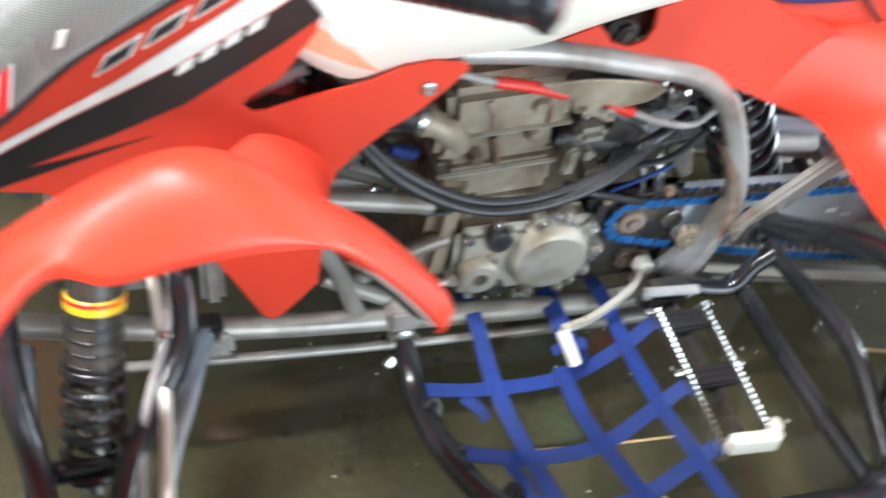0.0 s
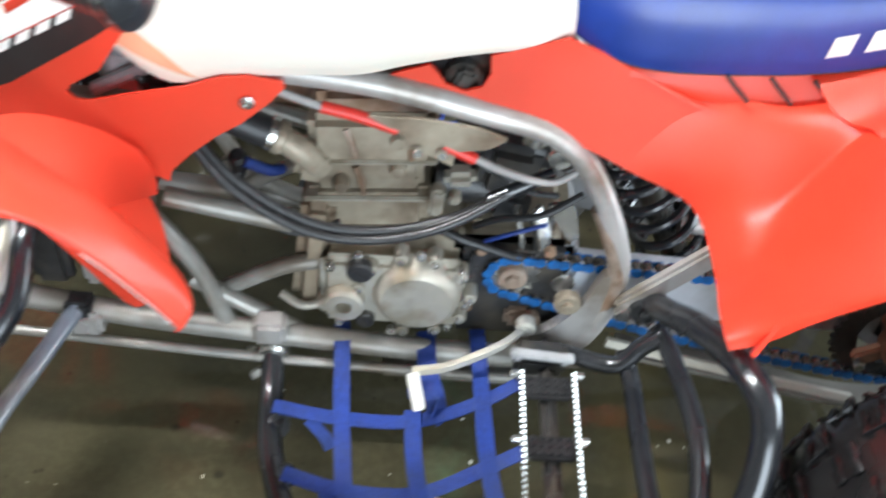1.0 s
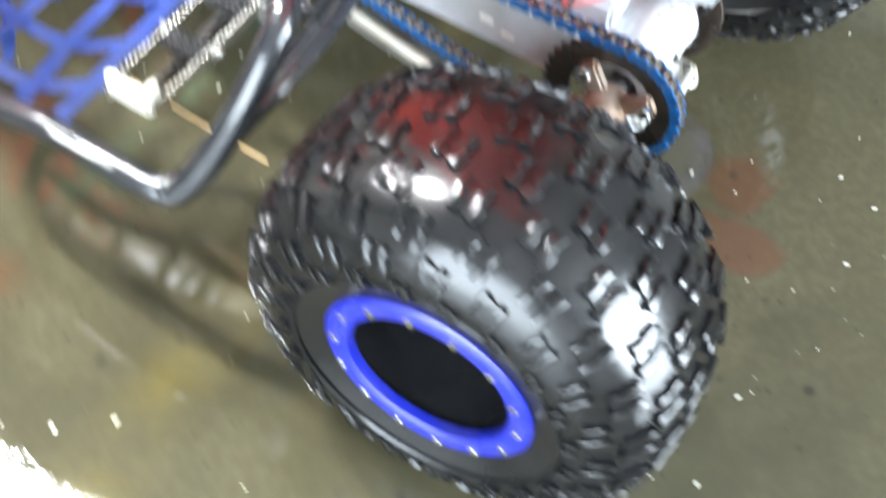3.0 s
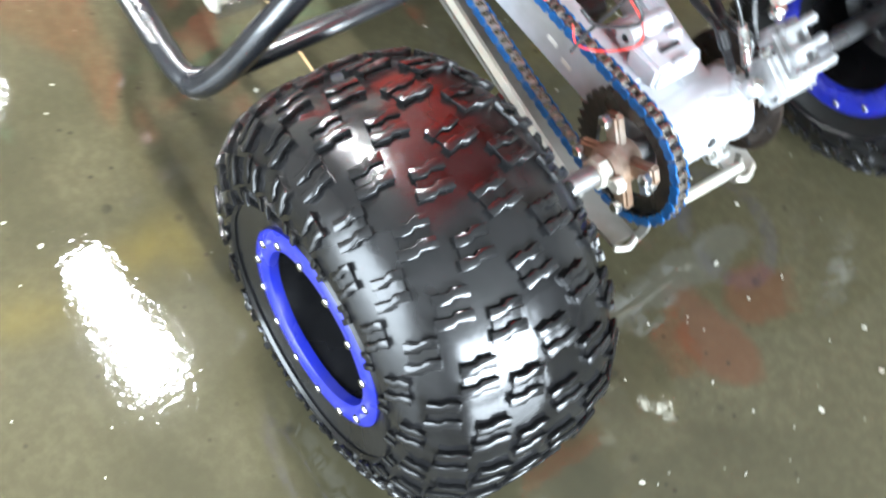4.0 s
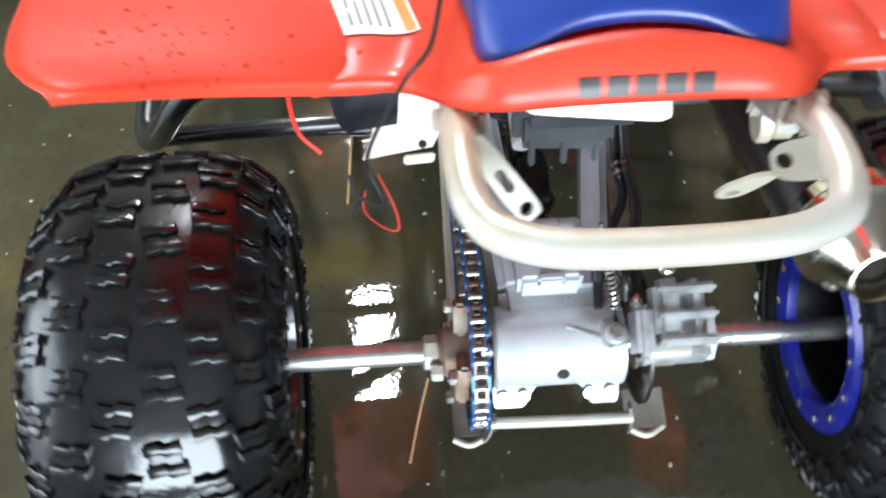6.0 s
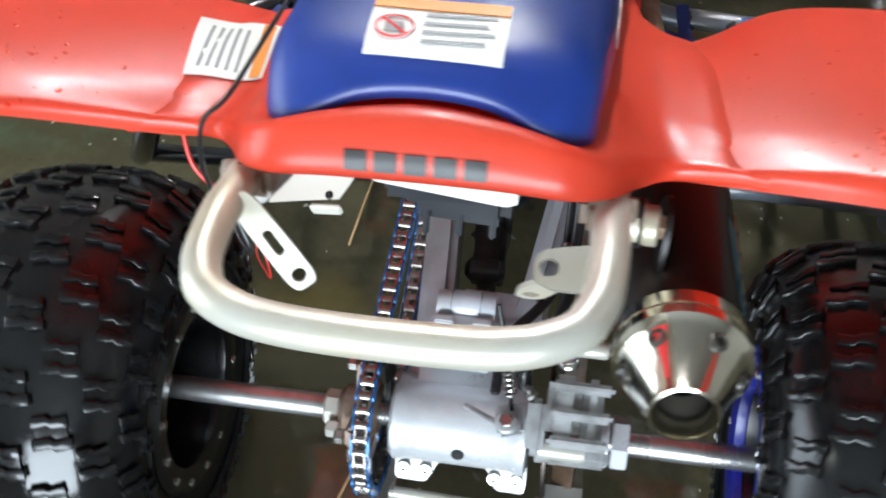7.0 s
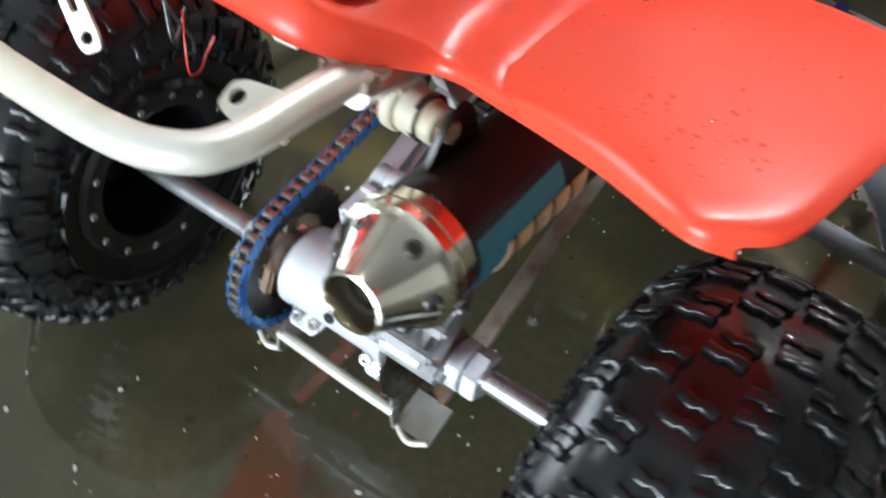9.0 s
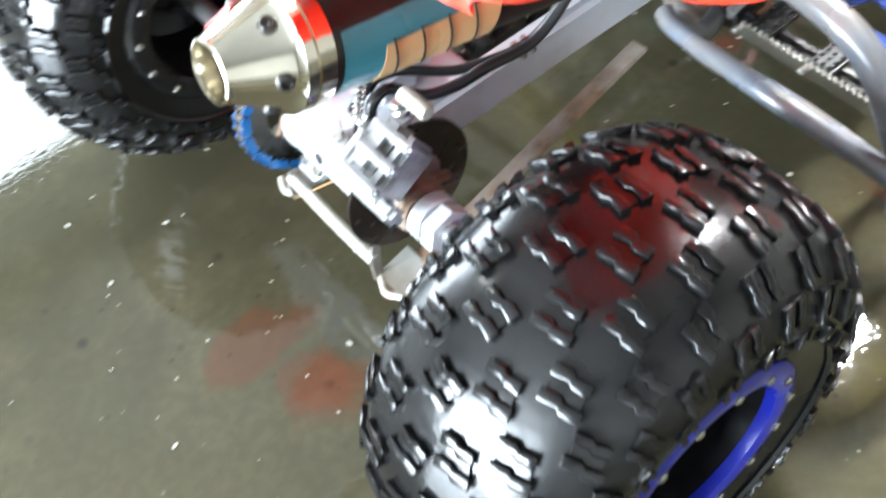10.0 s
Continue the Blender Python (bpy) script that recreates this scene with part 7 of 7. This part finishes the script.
part("lamp_bracket", plate(lb, 0.004, (0.099, -0.117, 0.755), (-down).cross(face), -down, holes=[(0.0, -0.053, 0.0062), (0.0, -0.0215, 0.0042, 0.0075)]), GRAB, gb, "flat lamp bracket with a slot and a hole")
rbk = rounded([(0.020, 0.018), (0.020, -0.018), (-0.016, -0.016), (-0.029, -0.010), (-0.029, 0.008), (-0.020, 0.014)], 0.3)
part("lamp_bracket", plate(rbk, 0.004, (0.124, 0.118, 0.770), (-0.05, 1, 0.05), (-1, 0, 0.34), holes=[(-0.019, 0.0, 0.0066)]), GRAB, gb, "folded lamp bracket with round hole")
part("bracket_ear", plate(rounded([(0.024, 0.034), (0.006, 0.034), (-0.011, 0.010), (-0.013, -0.008), (-0.005, -0.014), (0.008, -0.011), (0.016, 0.006)], 0.35), 0.004, (0.092, 0.086, 0.694), (0.05, 1, 0.05), (0.30, 0.1, 0.95), holes=[(-0.001, -0.002, 0.0062)]), GRAB, gb, "round bracket ear")
for s in (-1, 1):
    part("bar_clamp", join(box((0.046, s * 0.130, 0.752), (0.045, 0.030, 0.030), (0, -10, 0), 0.006), hexnut((0.052, s * 0.146, 0.752), (0, s, 0), 0.010, 0.010)), RUST, gb, "rusty bar mount")

# ---- electrics under the tail
datum(-0.018, 0, -0.022)
tp = part("tail_plate", plate(rounded([(-0.066, 0.030), (0.066, 0.030), (0.068, -0.006), (0.058, -0.010), (-0.055, -0.002), (-0.066, 0.004)], 0.15), 0.004, (0.030, -0.006, 0.706), (0.02, 1, -0.03), (-0.45, 0.0, 0.9)), WHITE, quad, "white plastic plate under the tail")
part("plate_mark", box((0.014, 0.050, 0.694), (0.006, 0.012, 0.003), (0, -40, 10), 0.001), BLACK_INK, tp)
datum(-0.020, 0, -0.022)
part("ecu_box", join(box((-0.030, -0.010, 0.672), (0.085, 0.120, 0.060), (0, -32, 0), 0.012), box((-0.07, 0.03, 0.64), (0.07, 0.06, 0.05), (0, -20, 0), 0.01)), MATTE_BLACK, quad, "black moulded electronics box")
datum(-0.014, -0.012, 0.030)
part("side_box", skin([[(-0.150, -0.168, 0.600), (-0.150, -0.200, 0.604), (-0.146, -0.228, 0.592), (-0.140, -0.240, 0.560)],
                       [(-0.112, -0.166, 0.580), (-0.110, -0.196, 0.590), (-0.108, -0.222, 0.580), (-0.108, -0.232, 0.548)],
                       [(-0.096, -0.166, 0.548), (-0.094, -0.194, 0.552), (-0.094, -0.216, 0.542), (-0.098, -0.226, 0.520)],
                       [(-0.104, -0.168, 0.512), (-0.102, -0.192, 0.510), (-0.102, -0.212, 0.506), (-0.106, -0.220, 0.498)]], 4, 4, 0.010), MATTE_BLACK, quad, "black plastic cover beside the tail")
datum(0.018, 0.003, 0.011)
wb = part("heat_shield", skin([[(-0.122, -0.221, 0.485), (-0.126, -0.183, 0.489), (-0.130, -0.145, 0.492)],
                               [(-0.146, -0.210, 0.500), (-0.148, -0.172, 0.503), (-0.152, -0.131, 0.506)],
                               [(-0.178, -0.195, 0.530), (-0.178, -0.160, 0.529), (-0.174, -0.124, 0.522)],
                               [(-0.215, -0.156, 0.580), (-0.215, -0.141, 0.576), (-0.215, -0.125, 0.565)]], 5, 5, 0.004), WHITE, quad, "white bent plastic shield")
part("shield_hole", disc((-0.132, -0.156, 0.494), (0.4, 0, 0.9), 0.0045, 0.006, 12), BLACK, wb)
part("shield_lip", box((-0.126, -0.160, 0.478), (0.006, 0.034, 0.020), (0, 20, 4), 0.002), WHITE, wb)
part("red_wire", tube([(-0.125, -0.288, 0.680), (-0.120, -0.290, 0.620), (-0.102, -0.284, 0.562), (-0.092, -0.262, 0.535)], 0.0026, 8), RED_HOSE, quad, "loose red wire")
part("black_wire", tube([(-0.090, -0.128, 0.815), (-0.020, -0.146, 0.802), (0.030, -0.158, 0.796), (0.046, -0.176, 0.782), (0.030, -0.196, 0.720), (0.000, -0.212, 0.640), (-0.030, -0.215, 0.570), (-0.040, -0.220, 0.540), (-0.055, -0.225, 0.500), (-0.060, -0.235, 0.470)], 0.0020, 8), BLACK, quad, "loose black wire")
part("red_wire", tube([(-0.040, -0.205, 0.560), (-0.020, -0.190, 0.530), (-0.015, -0.188, 0.500), (-0.040, -0.205, 0.475), (-0.065, -0.222, 0.470), (-0.080, -0.220, 0.485)], 0.0010, 8), RED_HOSE, quad, "loose red wire")
part("black_wire", tube([(-0.030, -0.215, 0.58), (-0.015, -0.200, 0.54), (-0.045, -0.225, 0.52), (-0.065, -0.235, 0.53)], 0.0022, 8), BLACK, quad)
datum()
bat = part("battery_box", box((-0.112, -0.006, 0.570), (0.044, 0.106, 0.105), (0, -28, -4), 0.012), MATTE_BLACK, quad, "ribbed black box under the tail")
for k in range(3):
    part("box_rib", box((-0.089 - 0.001 * k, -0.040 + 0.034 * k, 0.552), (0.008, 0.007, 0.085), (0, -28, -4), 0.002), MATTE_BLACK, bat)

# ---- things on the floor
for pts in ([(-0.099, -0.150, 0.006), (-0.035, -0.168, 0.004), (0.030, -0.183, 0.006)], [(-0.690, -0.237, 0.005), (-0.560, -0.249, 0.004), (-0.428, -0.258, 0.005)], [(-0.836, -0.659, 0.005), (-0.818, -0.656, 0.004), (-0.801, -0.652, 0.005)]):
    tagged(part("straw", tube(pts, 0.0018, 8), TAN_INK, None), "thin dry straw lying on the wet floor", "straw", "straws on the floor")
chips = []
for k in range(260):
    x, y = rng.uniform(-1.0, 1.0), rng.uniform(-1.1, 1.1)
    r = rng.choice((0.0010, 0.0012, 0.0014, 0.0016, 0.002, 0.0032))
    out = [(r * rng.uniform(0.5, 1.2) * math.cos(2 * math.pi * j / 6) * 1.6, r * rng.uniform(0.5, 1.2) * math.sin(2 * math.pi * j / 6)) for j in range(6)]
    a = rng.uniform(0, 6.28)
    chips.append(plate(out, 0.0012, (x, y, 0.0012), (math.cos(a), math.sin(a), 0), (-math.sin(a), math.cos(a), 0)))
tagged(part("paint_chips", join(*chips), CHIP, None, smooth=0), "scattered pale paint chips on the wet floor", "paint chips", kind="stuff")
